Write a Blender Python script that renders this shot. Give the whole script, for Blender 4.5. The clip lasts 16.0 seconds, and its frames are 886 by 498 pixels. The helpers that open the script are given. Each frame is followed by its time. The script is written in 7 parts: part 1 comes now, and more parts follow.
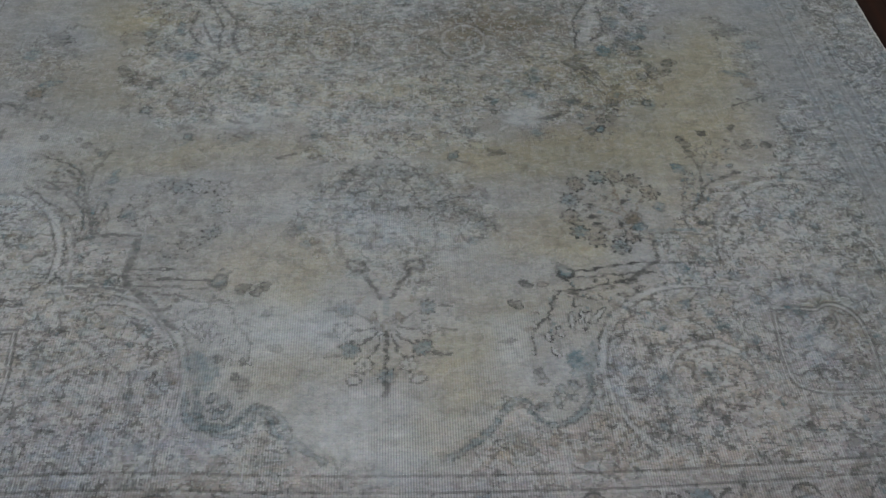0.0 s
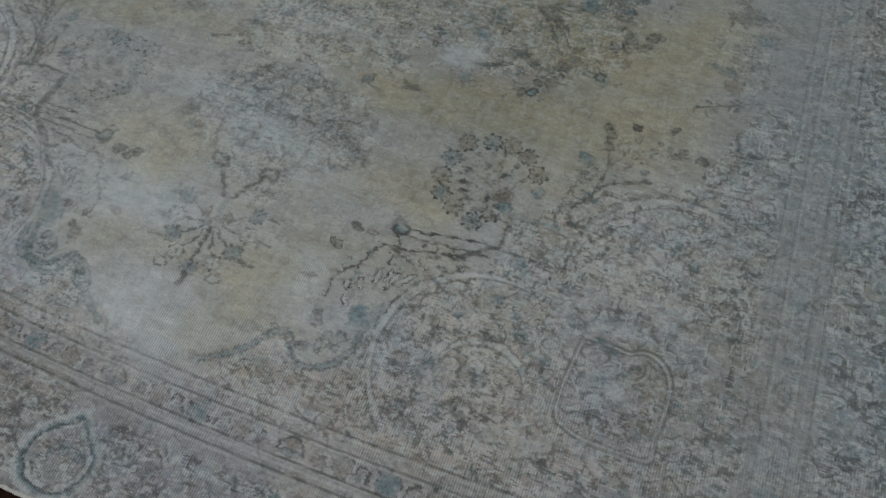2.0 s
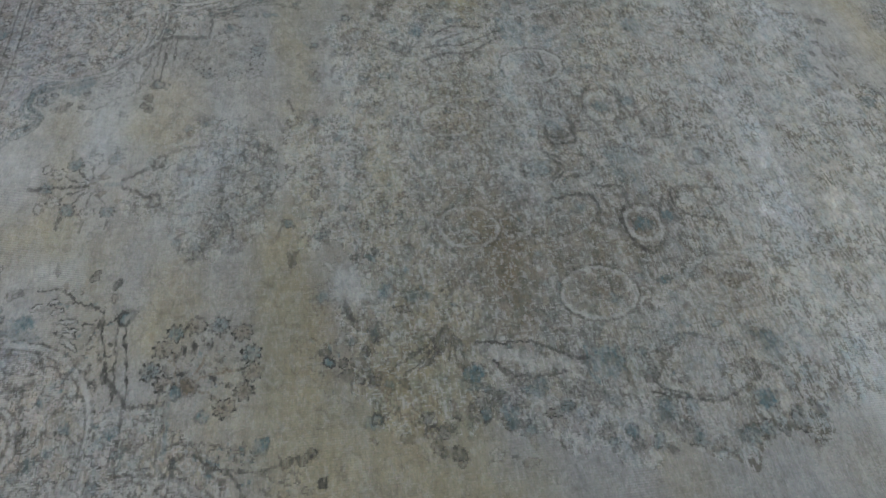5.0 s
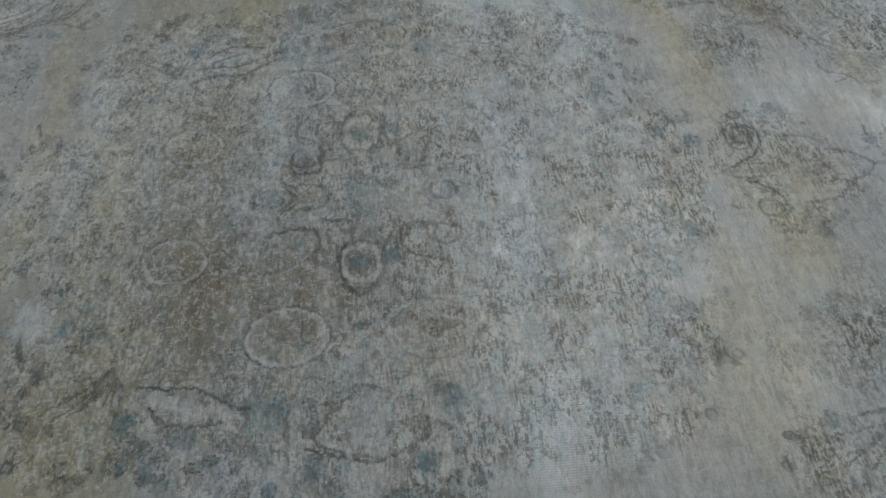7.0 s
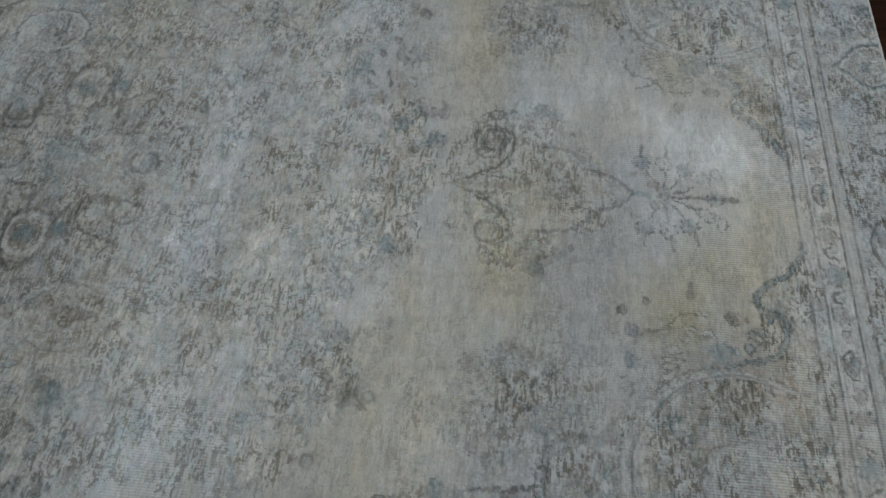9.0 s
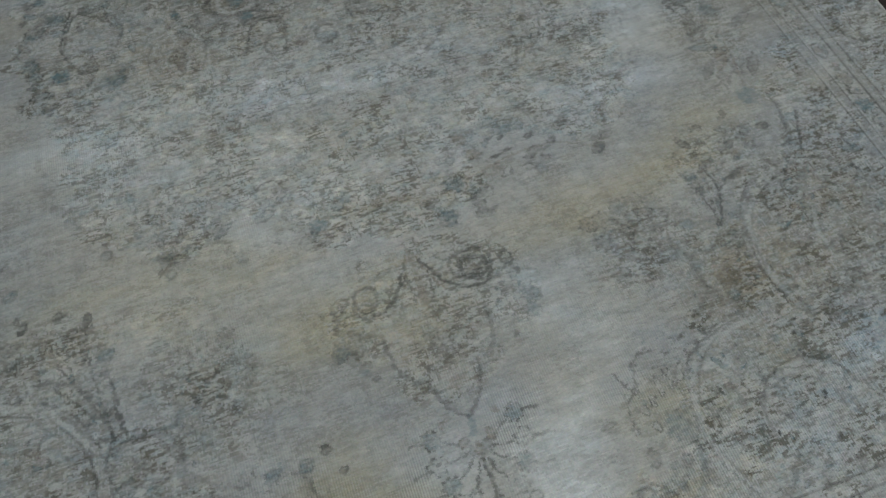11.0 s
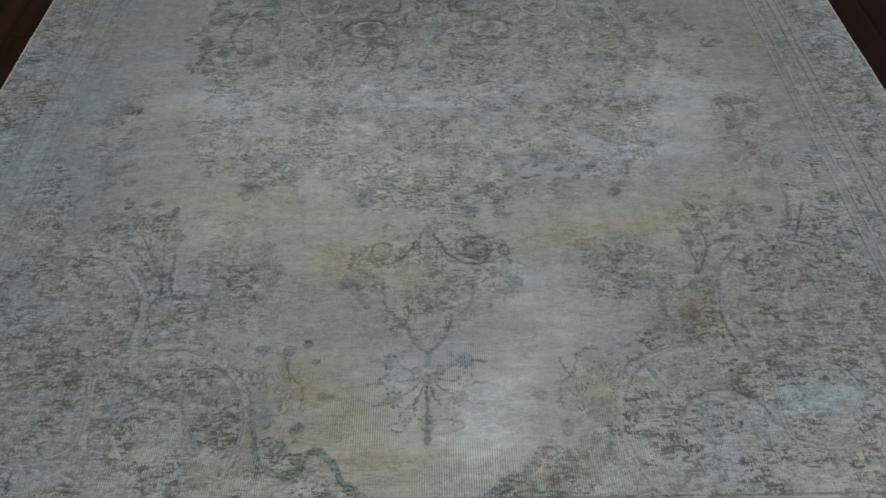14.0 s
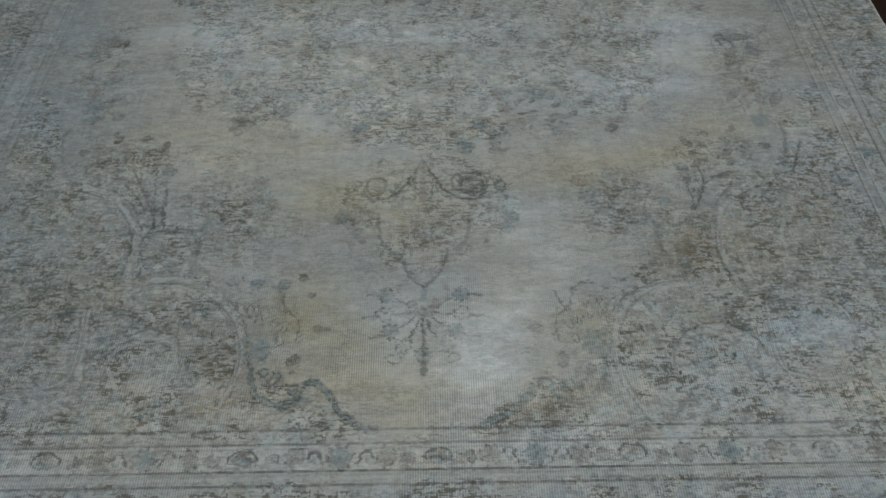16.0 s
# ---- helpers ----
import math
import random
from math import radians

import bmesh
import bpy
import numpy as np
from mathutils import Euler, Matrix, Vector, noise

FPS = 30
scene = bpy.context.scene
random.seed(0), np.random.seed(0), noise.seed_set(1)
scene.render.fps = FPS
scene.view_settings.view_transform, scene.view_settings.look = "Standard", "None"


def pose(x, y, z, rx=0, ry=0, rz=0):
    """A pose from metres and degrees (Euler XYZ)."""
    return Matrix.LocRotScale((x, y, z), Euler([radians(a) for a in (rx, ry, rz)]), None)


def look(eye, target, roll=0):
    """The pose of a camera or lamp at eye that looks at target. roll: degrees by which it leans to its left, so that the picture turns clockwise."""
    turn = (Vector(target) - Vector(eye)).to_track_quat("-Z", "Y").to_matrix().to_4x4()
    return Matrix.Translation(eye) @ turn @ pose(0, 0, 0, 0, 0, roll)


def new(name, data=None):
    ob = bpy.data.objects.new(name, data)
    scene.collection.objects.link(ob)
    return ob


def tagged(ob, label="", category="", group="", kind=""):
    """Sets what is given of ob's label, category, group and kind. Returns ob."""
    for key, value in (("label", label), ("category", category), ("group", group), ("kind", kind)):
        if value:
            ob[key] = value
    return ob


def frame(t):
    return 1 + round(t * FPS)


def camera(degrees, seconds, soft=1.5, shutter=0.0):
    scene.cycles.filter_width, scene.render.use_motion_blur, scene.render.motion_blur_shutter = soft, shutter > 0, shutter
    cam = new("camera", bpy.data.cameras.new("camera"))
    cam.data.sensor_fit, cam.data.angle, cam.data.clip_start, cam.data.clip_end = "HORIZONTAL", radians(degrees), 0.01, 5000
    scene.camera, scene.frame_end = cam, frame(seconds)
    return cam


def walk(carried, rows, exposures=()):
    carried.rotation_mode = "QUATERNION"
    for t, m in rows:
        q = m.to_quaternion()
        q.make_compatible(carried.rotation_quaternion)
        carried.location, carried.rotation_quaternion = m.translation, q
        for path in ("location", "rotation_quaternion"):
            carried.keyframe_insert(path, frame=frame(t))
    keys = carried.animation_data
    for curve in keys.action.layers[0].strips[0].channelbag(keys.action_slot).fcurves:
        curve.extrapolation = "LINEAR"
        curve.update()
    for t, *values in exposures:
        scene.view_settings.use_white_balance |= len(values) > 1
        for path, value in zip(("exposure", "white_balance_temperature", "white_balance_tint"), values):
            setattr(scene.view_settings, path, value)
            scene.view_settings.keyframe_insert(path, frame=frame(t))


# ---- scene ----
cam = camera(63.0, 16.0, soft=1.62)
PATH = [
    (0, (0.027, -2.067, 1.305), (0.122, -0.904, -0.32), 2.3),
    (0.5, (0.13, -2.037, 1.28), (0.187, -1.04, -0.453), 0.4),
    (1, (0.309, -1.975, 1.284), (0.314, -1.1, -0.514), -0.3),
    (1.5, (0.488, -1.911, 1.304), (0.302, -1.061, -0.496), -7.3),
    (2, (0.754, -1.839, 1.348), (0.369, -1.024, -0.438), -5.5),
    (2.5, (0.92, -1.625, 1.343), (0.32, -0.872, -0.41), -5.7),
    (3, (1.027, -1.445, 1.396), (0.212, -0.797, -0.311), -1.9),
    (3.2, (1.073, -1.376, 1.393), (0.176, -0.796, -0.298), -1.7),
    (5.3, (1.227, -0.543, 1.398), (0.07, -0.356, -0.222), 3.8),
    (5.5, (1.23, -0.442, 1.398), (0.061, -0.284, -0.218), 2.8),
    (6, (1.234, -0.237, 1.397), (0.043, -0.139, -0.207), 0.1),
    (6.5, (1.198, -0.063, 1.388), (0.024, 0.026, -0.229), -0.2),
    (7, (1.174, 0.134, 1.39), (0.024, 0.201, -0.245), -0.8),
    (7.5, (1.163, 0.342, 1.39), (0.019, 0.368, -0.251), -2.9),
    (8, (1.163, 0.606, 1.387), (0.054, 0.562, -0.276), -4.4),
    (8.5, (1.086, 0.801, 1.345), (0.014, 0.684, -0.339), -6.5),
    (9, (0.922, 1.013, 1.328), (-0.046, 0.868, -0.416), -3.3),
    (9.5, (0.805, 1.196, 1.284), (-0.1, 0.875, -0.471), -6.4),
    (9.7, (0.707, 1.308, 1.303), (-0.13, 0.866, -0.459), -8.1),
    (11.8, (0.076, 1.843, 1.396), (0.0, 0.745, -0.275), 2.7),
    (12, (0.082, 1.908, 1.4), (0.028, 0.764, -0.24), 2.1),
    (12.5, (0.067, 2.038, 1.418), (0.016, 0.851, -0.191), 1.2),
    (13, (0.008, 2.134, 1.424), (-0.011, 0.898, -0.149), 0.2),
    (13.5, (-0.009, 2.177, 1.435), (-0.015, 0.901, -0.105), -0.6),
    (14, (-0.018, 2.178, 1.447), (-0.02, 0.904, -0.094), -0.8),
    (14.5, (-0.009, 2.193, 1.433), (-0.024, 0.909, -0.101), -0.1),
    (15, (-0.008, 2.195, 1.431), (-0.024, 0.943, -0.129), -0.0),
    (15.5, (-0.019, 2.19, 1.429), (-0.028, 0.982, -0.165), -0.3),
    (16, (-0.005, 2.206, 1.409), (-0.031, 1.034, -0.211), 0.3),
]
EXPOSURES = [(0.0, 0.0, 6500, 15), (1.5, -0.02, 6500, 11), (3.0, 0.0, 6500, 12), (6.0, 0.0, 6500, 13), (8.5, 0.0, 6500, 13), (9.1, -0.07, 6500, 13), (9.7, -0.12, 6500, 12), (11.8, -0.14, 6600, 8.5), (16.0, -0.15, 6600, 9.5)]
walk(cam, [(t, look(eye, target, roll)) for t, eye, target, roll in PATH], EXPOSURES)

# ---- world, sun and added fill light ----
world = bpy.data.worlds.new("world")
scene.world = world
world.use_nodes = True
sky = world.node_tree.nodes.new("ShaderNodeTexSky")
sky.sky_type, sky.sun_disc = "NISHITA", False
sky.sun_elevation, sky.sun_rotation = radians(38), radians(200)
world.node_tree.links.new(sky.outputs["Color"], world.node_tree.nodes["Background"].inputs["Color"])
world.node_tree.nodes["Background"].inputs["Strength"].default_value = 0.1

# room sized so that the added lamps light the rug evenly
ROOM_X, ROOM_Y, ROOM_Z = 4.4, 5.2, 2.8


def fill_light(name, place, target, wide, high, watts, colour):
    """An added area lamp in an unseen wall opening, to light the rug softly."""
    lamp = bpy.data.lights.new(name, "AREA")
    lamp.shape, lamp.size, lamp.size_y, lamp.energy, lamp.color = "RECTANGLE", wide, high, watts, colour
    ob = new(name, lamp)
    ob.matrix_world = look(place, target)
    return ob


# unseen lamps on all four sides, added so the rug is lit evenly
fill_light("fill_light", (ROOM_X - 0.02, 0.2, 1.5), (0, 0.2, 1.3), 2.6, 1.5, 50, (0.93, 0.97, 1.0))
fill_light("fill_light", (0.02 - ROOM_X, -0.2, 1.5), (0, -0.2, 1.3), 2.6, 1.5, 80, (0.93, 0.97, 1.0))
fill_light("fill_light", (0.2, ROOM_Y - 0.02, 1.5), (0.2, 0, 1.3), 2.6, 1.5, 75, (0.93, 0.97, 1.0))
fill_light("fill_light", (-0.2, 0.02 - ROOM_Y, 1.5), (-0.2, 0, 1.3), 2.6, 1.5, 55, (0.93, 0.97, 1.0))


# ---- materials ----
def shader(name):
    mat = bpy.data.materials.new(name)
    mat.use_nodes = True
    return mat, mat.node_tree.nodes, mat.node_tree.links, mat.node_tree.nodes["Principled BSDF"]


def scaled(nodes, links, x, y, z=1.0, source="Object"):
    """Object coordinates, stretched."""
    where = nodes.new("ShaderNodeTexCoord")
    size = nodes.new("ShaderNodeMapping")
    size.inputs["Scale"].default_value = (x, y, z)
    links.new(where.outputs[source], size.inputs["Vector"])
    return size.outputs["Vector"]


def grain(nodes, links, vector, scale, detail=3.0, rough=0.6):
    node = nodes.new("ShaderNodeTexNoise")
    node.inputs["Scale"].default_value, node.inputs["Detail"].default_value = scale, detail
    node.inputs["Roughness"].default_value = rough
    links.new(vector, node.inputs["Vector"])
    return node.outputs["Fac"]


def spread(nodes, links, value, low, high, to_low, to_high):
    node = nodes.new("ShaderNodeMapRange")
    for n, v in zip(("From Min", "From Max", "To Min", "To Max"), (low, high, to_low, to_high)):
        node.inputs[n].default_value = v
    links.new(value, node.inputs["Value"])
    return node.outputs["Result"]


def times(nodes, links, a, b):
    node = nodes.new("ShaderNodeMath")
    node.operation = "MULTIPLY"
    links.new(a, node.inputs[0])
    links.new(b, node.inputs[1])
    return node.outputs[0]


def wool_material():
    """Worn wool pile: the dye of each knot, broken by short weft streaks and bare warp ribs."""
    mat, nodes, links, skin = shader("worn_wool")
    dye = nodes.new("ShaderNodeAttribute")
    dye.attribute_name = "dye"
    streak = grain(nodes, links, scaled(nodes, links, 45, 300), 1.0, 4)
    tuft = grain(nodes, links, scaled(nodes, links, 240, 380), 1.0, 2)
    warp = nodes.new("ShaderNodeTexWave")
    warp.wave_type, warp.bands_direction = "BANDS", "X"
    warp.inputs["Scale"].default_value, warp.inputs["Distortion"].default_value = 1.0, 1.2
    warp.inputs["Detail"].default_value, warp.inputs["Detail Scale"].default_value = 1.0, 0.3
    links.new(scaled(nodes, links, 62, 3), warp.inputs["Vector"])
    worn = spread(nodes, links, grain(nodes, links, scaled(nodes, links, 3.2, 3.2), 1.0, 3), 0.50, 0.72, 0.0, 0.14)
    shown = nodes.new("ShaderNodeMath")
    links.new(worn, shown.inputs[0])
    links.new(spread(nodes, links, dye.outputs["Alpha"], 0.0, 1.0, 0.0, 0.45), shown.inputs[1])
    ribs = nodes.new("ShaderNodeMath")
    ribs.operation = "MULTIPLY_ADD"
    links.new(spread(nodes, links, warp.outputs["Fac"], 0.0, 1.0, -0.5, 0.5), ribs.inputs[0])
    links.new(shown.outputs[0], ribs.inputs[1])
    ribs.inputs[2].default_value = 1.0
    value = times(nodes, links, spread(nodes, links, streak, 0.33, 0.67, 0.94, 1.06), spread(nodes, links, tuft, 0.25, 0.75, 0.94, 1.06))
    value = times(nodes, links, value, ribs.outputs[0])
    mix = nodes.new("ShaderNodeVectorMath")
    mix.operation = "SCALE"
    links.new(dye.outputs["Color"], mix.inputs[0])
    links.new(value, mix.inputs["Scale"])
    links.new(mix.outputs[0], skin.inputs["Base Color"])
    skin.inputs["Roughness"].default_value = 0.93
    skin.inputs["Specular IOR Level"].default_value = 0.08
    bump = nodes.new("ShaderNodeBump")
    bump.inputs["Strength"].default_value, bump.inputs["Distance"].default_value = 0.35, 0.002
    links.new(value, bump.inputs["Height"])
    links.new(bump.outputs["Normal"], skin.inputs["Normal"])
    return mat


def cloth_material(name, colour, fine=500.0):
    mat, nodes, links, skin = shader(name)
    value = spread(nodes, links, grain(nodes, links, scaled(nodes, links, 1, 1), fine, 3), 0.3, 0.7, 0.7, 1.2)
    stain = spread(nodes, links, grain(nodes, links, scaled(nodes, links, 1, 1), 9, 3), 0.3, 0.7, 0.85, 1.1)
    mix = nodes.new("ShaderNodeVectorMath")
    mix.operation = "SCALE"
    mix.inputs[0].default_value = colour
    links.new(times(nodes, links, value, stain), mix.inputs["Scale"])
    links.new(mix.outputs[0], skin.inputs["Base Color"])
    skin.inputs["Roughness"].default_value = 0.95
    skin.inputs["Specular IOR Level"].default_value = 0.15
    return mat


def wood_material():
    """Dark stained floorboards under a satin varnish, each a little different."""
    mat, nodes, links, skin = shader("dark_stained_wood")
    info = nodes.new("ShaderNodeObjectInfo")
    shift = nodes.new("ShaderNodeVectorMath")
    shift.operation = "MULTIPLY_ADD"
    links.new(scaled(nodes, links, 1, 1), shift.inputs[0])
    shift.inputs[1].default_value = (30, 2.2, 30)
    links.new(info.outputs["Random"], shift.inputs[2])
    lines = grain(nodes, links, shift.outputs[0], 1.0, 6, 0.62)
    ramp = nodes.new("ShaderNodeValToRGB")
    ramp.color_ramp.elements[0].color, ramp.color_ramp.elements[0].position = (0.007, 0.0030, 0.0018, 1), 0.3
    ramp.color_ramp.elements[1].color, ramp.color_ramp.elements[1].position = (0.030, 0.0115, 0.006, 1), 0.72
    links.new(lines, ramp.inputs["Fac"])
    mix = nodes.new("ShaderNodeVectorMath")
    mix.operation = "SCALE"
    links.new(ramp.outputs["Color"], mix.inputs[0])
    links.new(spread(nodes, links, info.outputs["Random"], 0, 1, 0.72, 1.3), mix.inputs["Scale"])
    links.new(mix.outputs[0], skin.inputs["Base Color"])
    links.new(spread(nodes, links, lines, 0.3, 0.7, 0.42, 0.58), skin.inputs["Roughness"])
    skin.inputs["Specular IOR Level"].default_value = 0.04
    bump = nodes.new("ShaderNodeBump")
    bump.inputs["Strength"].default_value, bump.inputs["Distance"].default_value = 0.15, 0.001
    links.new(lines, bump.inputs["Height"])
    links.new(bump.outputs["Normal"], skin.inputs["Normal"])
    return mat


def paint_material(name, colour):
    mat, nodes, links, skin = shader(name)
    mottled = spread(nodes, links, grain(nodes, links, scaled(nodes, links, 1, 1), 2.5, 4), 0.3, 0.7, 0.93, 1.05)
    mix = nodes.new("ShaderNodeVectorMath")
    mix.operation = "SCALE"
    mix.inputs[0].default_value = colour
    links.new(mottled, mix.inputs["Scale"])
    links.new(mix.outputs[0], skin.inputs["Base Color"])
    skin.inputs["Roughness"].default_value = 0.7
    bump = nodes.new("ShaderNodeBump")
    bump.inputs["Strength"].default_value, bump.inputs["Distance"].default_value = 0.1, 0.001
    links.new(grain(nodes, links, scaled(nodes, links, 1, 1), 260, 2), bump.inputs["Height"])
    links.new(bump.outputs["Normal"], skin.inputs["Normal"])
    return mat


WOOL = wool_material()
BACKING = cloth_material("cotton_backing", (0.4, 0.38, 0.33))
CORD = cloth_material("overcast_wool_cord", (0.5, 0.49, 0.45))
WOOD = wood_material()
GAP = paint_material("dark_joint", (0.008, 0.005, 0.004))
WALL = paint_material("wall_paint", (0.62, 0.6, 0.56))
WHITE = paint_material("ceiling_paint", (0.78, 0.78, 0.76))


# ---- building blocks ----
def part(name, bm, material, parent=None, label=""):
    mesh = bpy.data.meshes.new(name)
    bm.to_mesh(mesh)
    bm.free()
    mesh.materials.append(material)
    ob = new(name, mesh)
    ob.parent = parent
    return tagged(ob, label)


def box(bm, low, high, bevel=0.0):
    made = bmesh.ops.create_cube(bm, size=1.0)["verts"]
    middle, size = (Vector(low) + Vector(high)) / 2, Vector(high) - Vector(low)
    for v in made:
        v.co = middle + Vector(a * b for a, b in zip(v.co, size))
    if bevel:
        edges = {e for v in made for e in v.link_edges}
        bmesh.ops.bevel(bm, geom=list(edges), offset=bevel, segments=1, affect="EDGES")
    return made


# ---- the room: unseen walls and ceiling, added to hold and bounce the light ----
def wall(name, low, high, hole=None, axis=0):
    """A wall of real thickness; hole: low and high of an opening, along the wall and up."""
    bm = bmesh.new()
    if hole is None:
        box(bm, low, high)
    else:
        (a0, z0), (a1, z1) = hole
        for p0, p1, h0, h1 in ((None, a0, None, None), (a1, None, None, None), (a0, a1, None, z0), (a0, a1, z1, None)):
            lo, hi = list(low), list(high)
            lo[axis] = lo[axis] if p0 is None else p0
            hi[axis] = hi[axis] if p1 is None else p1
            lo[2] = lo[2] if h0 is None else h0
            hi[2] = hi[2] if h1 is None else h1
            box(bm, lo, hi)
    return tagged(part(name, bm, WALL), "unseen plain painted plaster room wall, added to enclose the light", "wall", kind="structure")


wall("wall_east", (ROOM_X, -ROOM_Y, 0), (ROOM_X + 0.15, ROOM_Y, ROOM_Z), ((-1.1, 0.75), (1.5, 2.25)), 1)
wall("wall_west", (-ROOM_X - 0.15, -ROOM_Y, 0), (-ROOM_X, ROOM_Y, ROOM_Z), ((-1.5, 0.75), (1.1, 2.25)), 1)
wall("wall_north", (-ROOM_X - 0.15, ROOM_Y, 0), (ROOM_X + 0.15, ROOM_Y + 0.15, ROOM_Z), ((-1.1, 0.75), (1.5, 2.25)), 0)
wall("wall_south", (-ROOM_X - 0.15, -ROOM_Y - 0.15, 0), (ROOM_X + 0.15, -ROOM_Y, ROOM_Z), ((-1.5, 0.75), (1.1, 2.25)), 0)
bm = bmesh.new()
box(bm, (-ROOM_X - 0.15, -ROOM_Y - 0.15, ROOM_Z), (ROOM_X + 0.15, ROOM_Y + 0.15, ROOM_Z + 0.12))
tagged(part("ceiling", bm, WHITE), "unseen plain white painted ceiling, added to enclose the light", "ceiling", kind="structure")

# ---- the rug's design, worked out knot by knot on a fine grid ----
WEST, EAST = -1.407, 1.380          # side edges of the rug
SOUTH, NORTH = -1.945, 1.905       # its two ends
FIELD_X, FIELD_Y = 1.105, 1.64     # half sizes of the inner field
GUARD = 0.115                      # width of the guard stripes round the field
PILE = 0.009                       # height of the pile's top above the floor
NX, NY = 900, 1540                 # knots across and along
ex = np.linspace(WEST, EAST, NX + 1)
ey = np.linspace(SOUTH, NORTH, NY + 1)
# rows of knots end on the seams between the parts
for line in (FIELD_X, FIELD_X + GUARD):
    for s in (-1, 1):
        ex[np.argmin(abs(ex - s * line))] = s * line
for line in (FIELD_Y, FIELD_Y + GUARD):
    for s in (-1, 1):
        ey[np.argmin(abs(ey - s * line))] = s * line
gx, gy = (ex[1:] + ex[:-1]) / 2, (ey[1:] + ey[:-1]) / 2
X, Y = (a.astype(np.float32) for a in np.meshgrid(gx, gy))


def lattice(x, y, seed):
    """Smooth noise from 0 to 1 on a unit lattice."""
    table = np.random.RandomState(seed).rand(256, 256).astype(np.float32)
    i, j = np.floor(x).astype(np.int32), np.floor(y).astype(np.int32)
    u, v = (x - i), (y - j)
    u, v = u * u * (3 - 2 * u), v * v * (3 - 2 * v)
    i0, i1, j0, j1 = i & 255, (i + 1) & 255, j & 255, (j + 1) & 255
    return (table[j0, i0] * (1 - u) + table[j0, i1] * u) * (1 - v) + (table[j1, i0] * (1 - u) + table[j1, i1] * u) * v


def clouds(sx, sy, seed, octaves=3):
    """Layered noise with patches about sx by sy metres, from 0 to 1."""
    total, weight = np.zeros_like(X), 0.0
    for k in range(octaves):
        f, a = 2.0**k, (0.0 if max(sx, sy) > 1.5 * min(sx, sy) else 0.5 + 1.1 * k)
        u, v = X * math.cos(a) + Y * math.sin(a), Y * math.cos(a) - X * math.sin(a)
        total += lattice(u * (f / sx) + 17.3 * k, v * (f / sy) + 5.1 * k, seed + k) / f
        weight += 1 / f
    return total / weight


def mosaic(sx, sy, seed):
    """Uneven cells about sx by sy metres: how near the next cell is (0 at a joint) and three random values for each cell."""
    rng = np.random.RandomState(seed)
    jx, jy, kind = rng.rand(256, 256), rng.rand(256, 256), rng.rand(3, 256, 256).astype(np.float32)
    u = X / sx + 1.1 * (clouds(sx * 2.2, sy * 2.2, seed + 7, 2) - 0.5)
    v = Y / sy + 1.1 * (clouds(sx * 2.2, sy * 2.2, seed + 9, 2) - 0.5)
    i, j = np.floor(u).astype(np.int32), np.floor(v).astype(np.int32)
    first, second = np.full(X.shape, 9.0, np.float32), np.full(X.shape, 9.0, np.float32)
    owner = np.zeros(X.shape, np.int32)
    for di in (-1, 0, 1):
        for dj in (-1, 0, 1):
            a, b = (i + di) & 255, (j + dj) & 255
            d = np.maximum(abs(u - i - di - jx[b, a]), abs(v - j - dj - jy[b, a])).astype(np.float32)
            nearer = d < first
            second = np.where(nearer, first, np.minimum(second, d))
            owner = np.where(nearer, b * 256 + a, owner)
            first = np.where(nearer, d, first)
    return second - first, *(k.ravel()[owner] for k in kind)


def box_mean(a, wide, axis):
    """The mean over a run of knots."""
    total = np.zeros_like(a)
    for k in range(wide):
        total += np.roll(a, k - wide // 2, axis)
    return total / wide


def runs(wide, tall, share, seed):
    """Short strokes of neighbouring knots, wide by tall, that cover a share of the rug."""
    a = np.random.RandomState(seed).rand(NY, NX).astype(np.float32)
    a = box_mean(box_mean(a, wide, 1), tall, 0)
    level = np.quantile(a[::7, ::7], 1 - share)
    soft = 0.3 * a[::7, ::7].std()
    return ease(a, level - soft, level + soft)


def ease(a, low, high):
    t = np.clip((a - low) / (high - low), 0, 1)
    return t * t * (3 - 2 * t)


FRAY = 0.5 + 0.5 * ease(clouds(0.009, 0.006, 15, 2), 0.34, 0.56)   # how well single knots of an outline have lasted
INK = {name: np.zeros_like(X) for name in ("dark", "blue", "pale", "brown", "rose", "rule", "light")}


def window(x0, x1, y0, y1):
    i0, i1 = np.searchsorted(gx, (x0, x1))
    j0, j1 = np.searchsorted(gy, (y0, y1))
    return slice(max(j0 - 1, 0), j1 + 1), slice(max(i0 - 1, 0), i1 + 1)


def lay(ink, w, amount):
    INK[ink][w] = np.maximum(INK[ink][w], amount)


def glide(points, steps=6):
    """A smooth line through a few points."""
    p = [np.array(a, float) for a in points]
    p = [2 * p[0] - p[1], *p, 2 * p[-1] - p[-2]]
    out = []
    for a, b, c, d in zip(p, p[1:], p[2:], p[3:]):
        for t in np.linspace(0, 1, steps, endpoint=False):
            out.append(0.5 * (2 * b + (c - a) * t + (2 * a - 5 * b + 4 * c - d) * t * t + (3 * b - a - 3 * c + d) * t**3))
    return [*out, p[-2]]


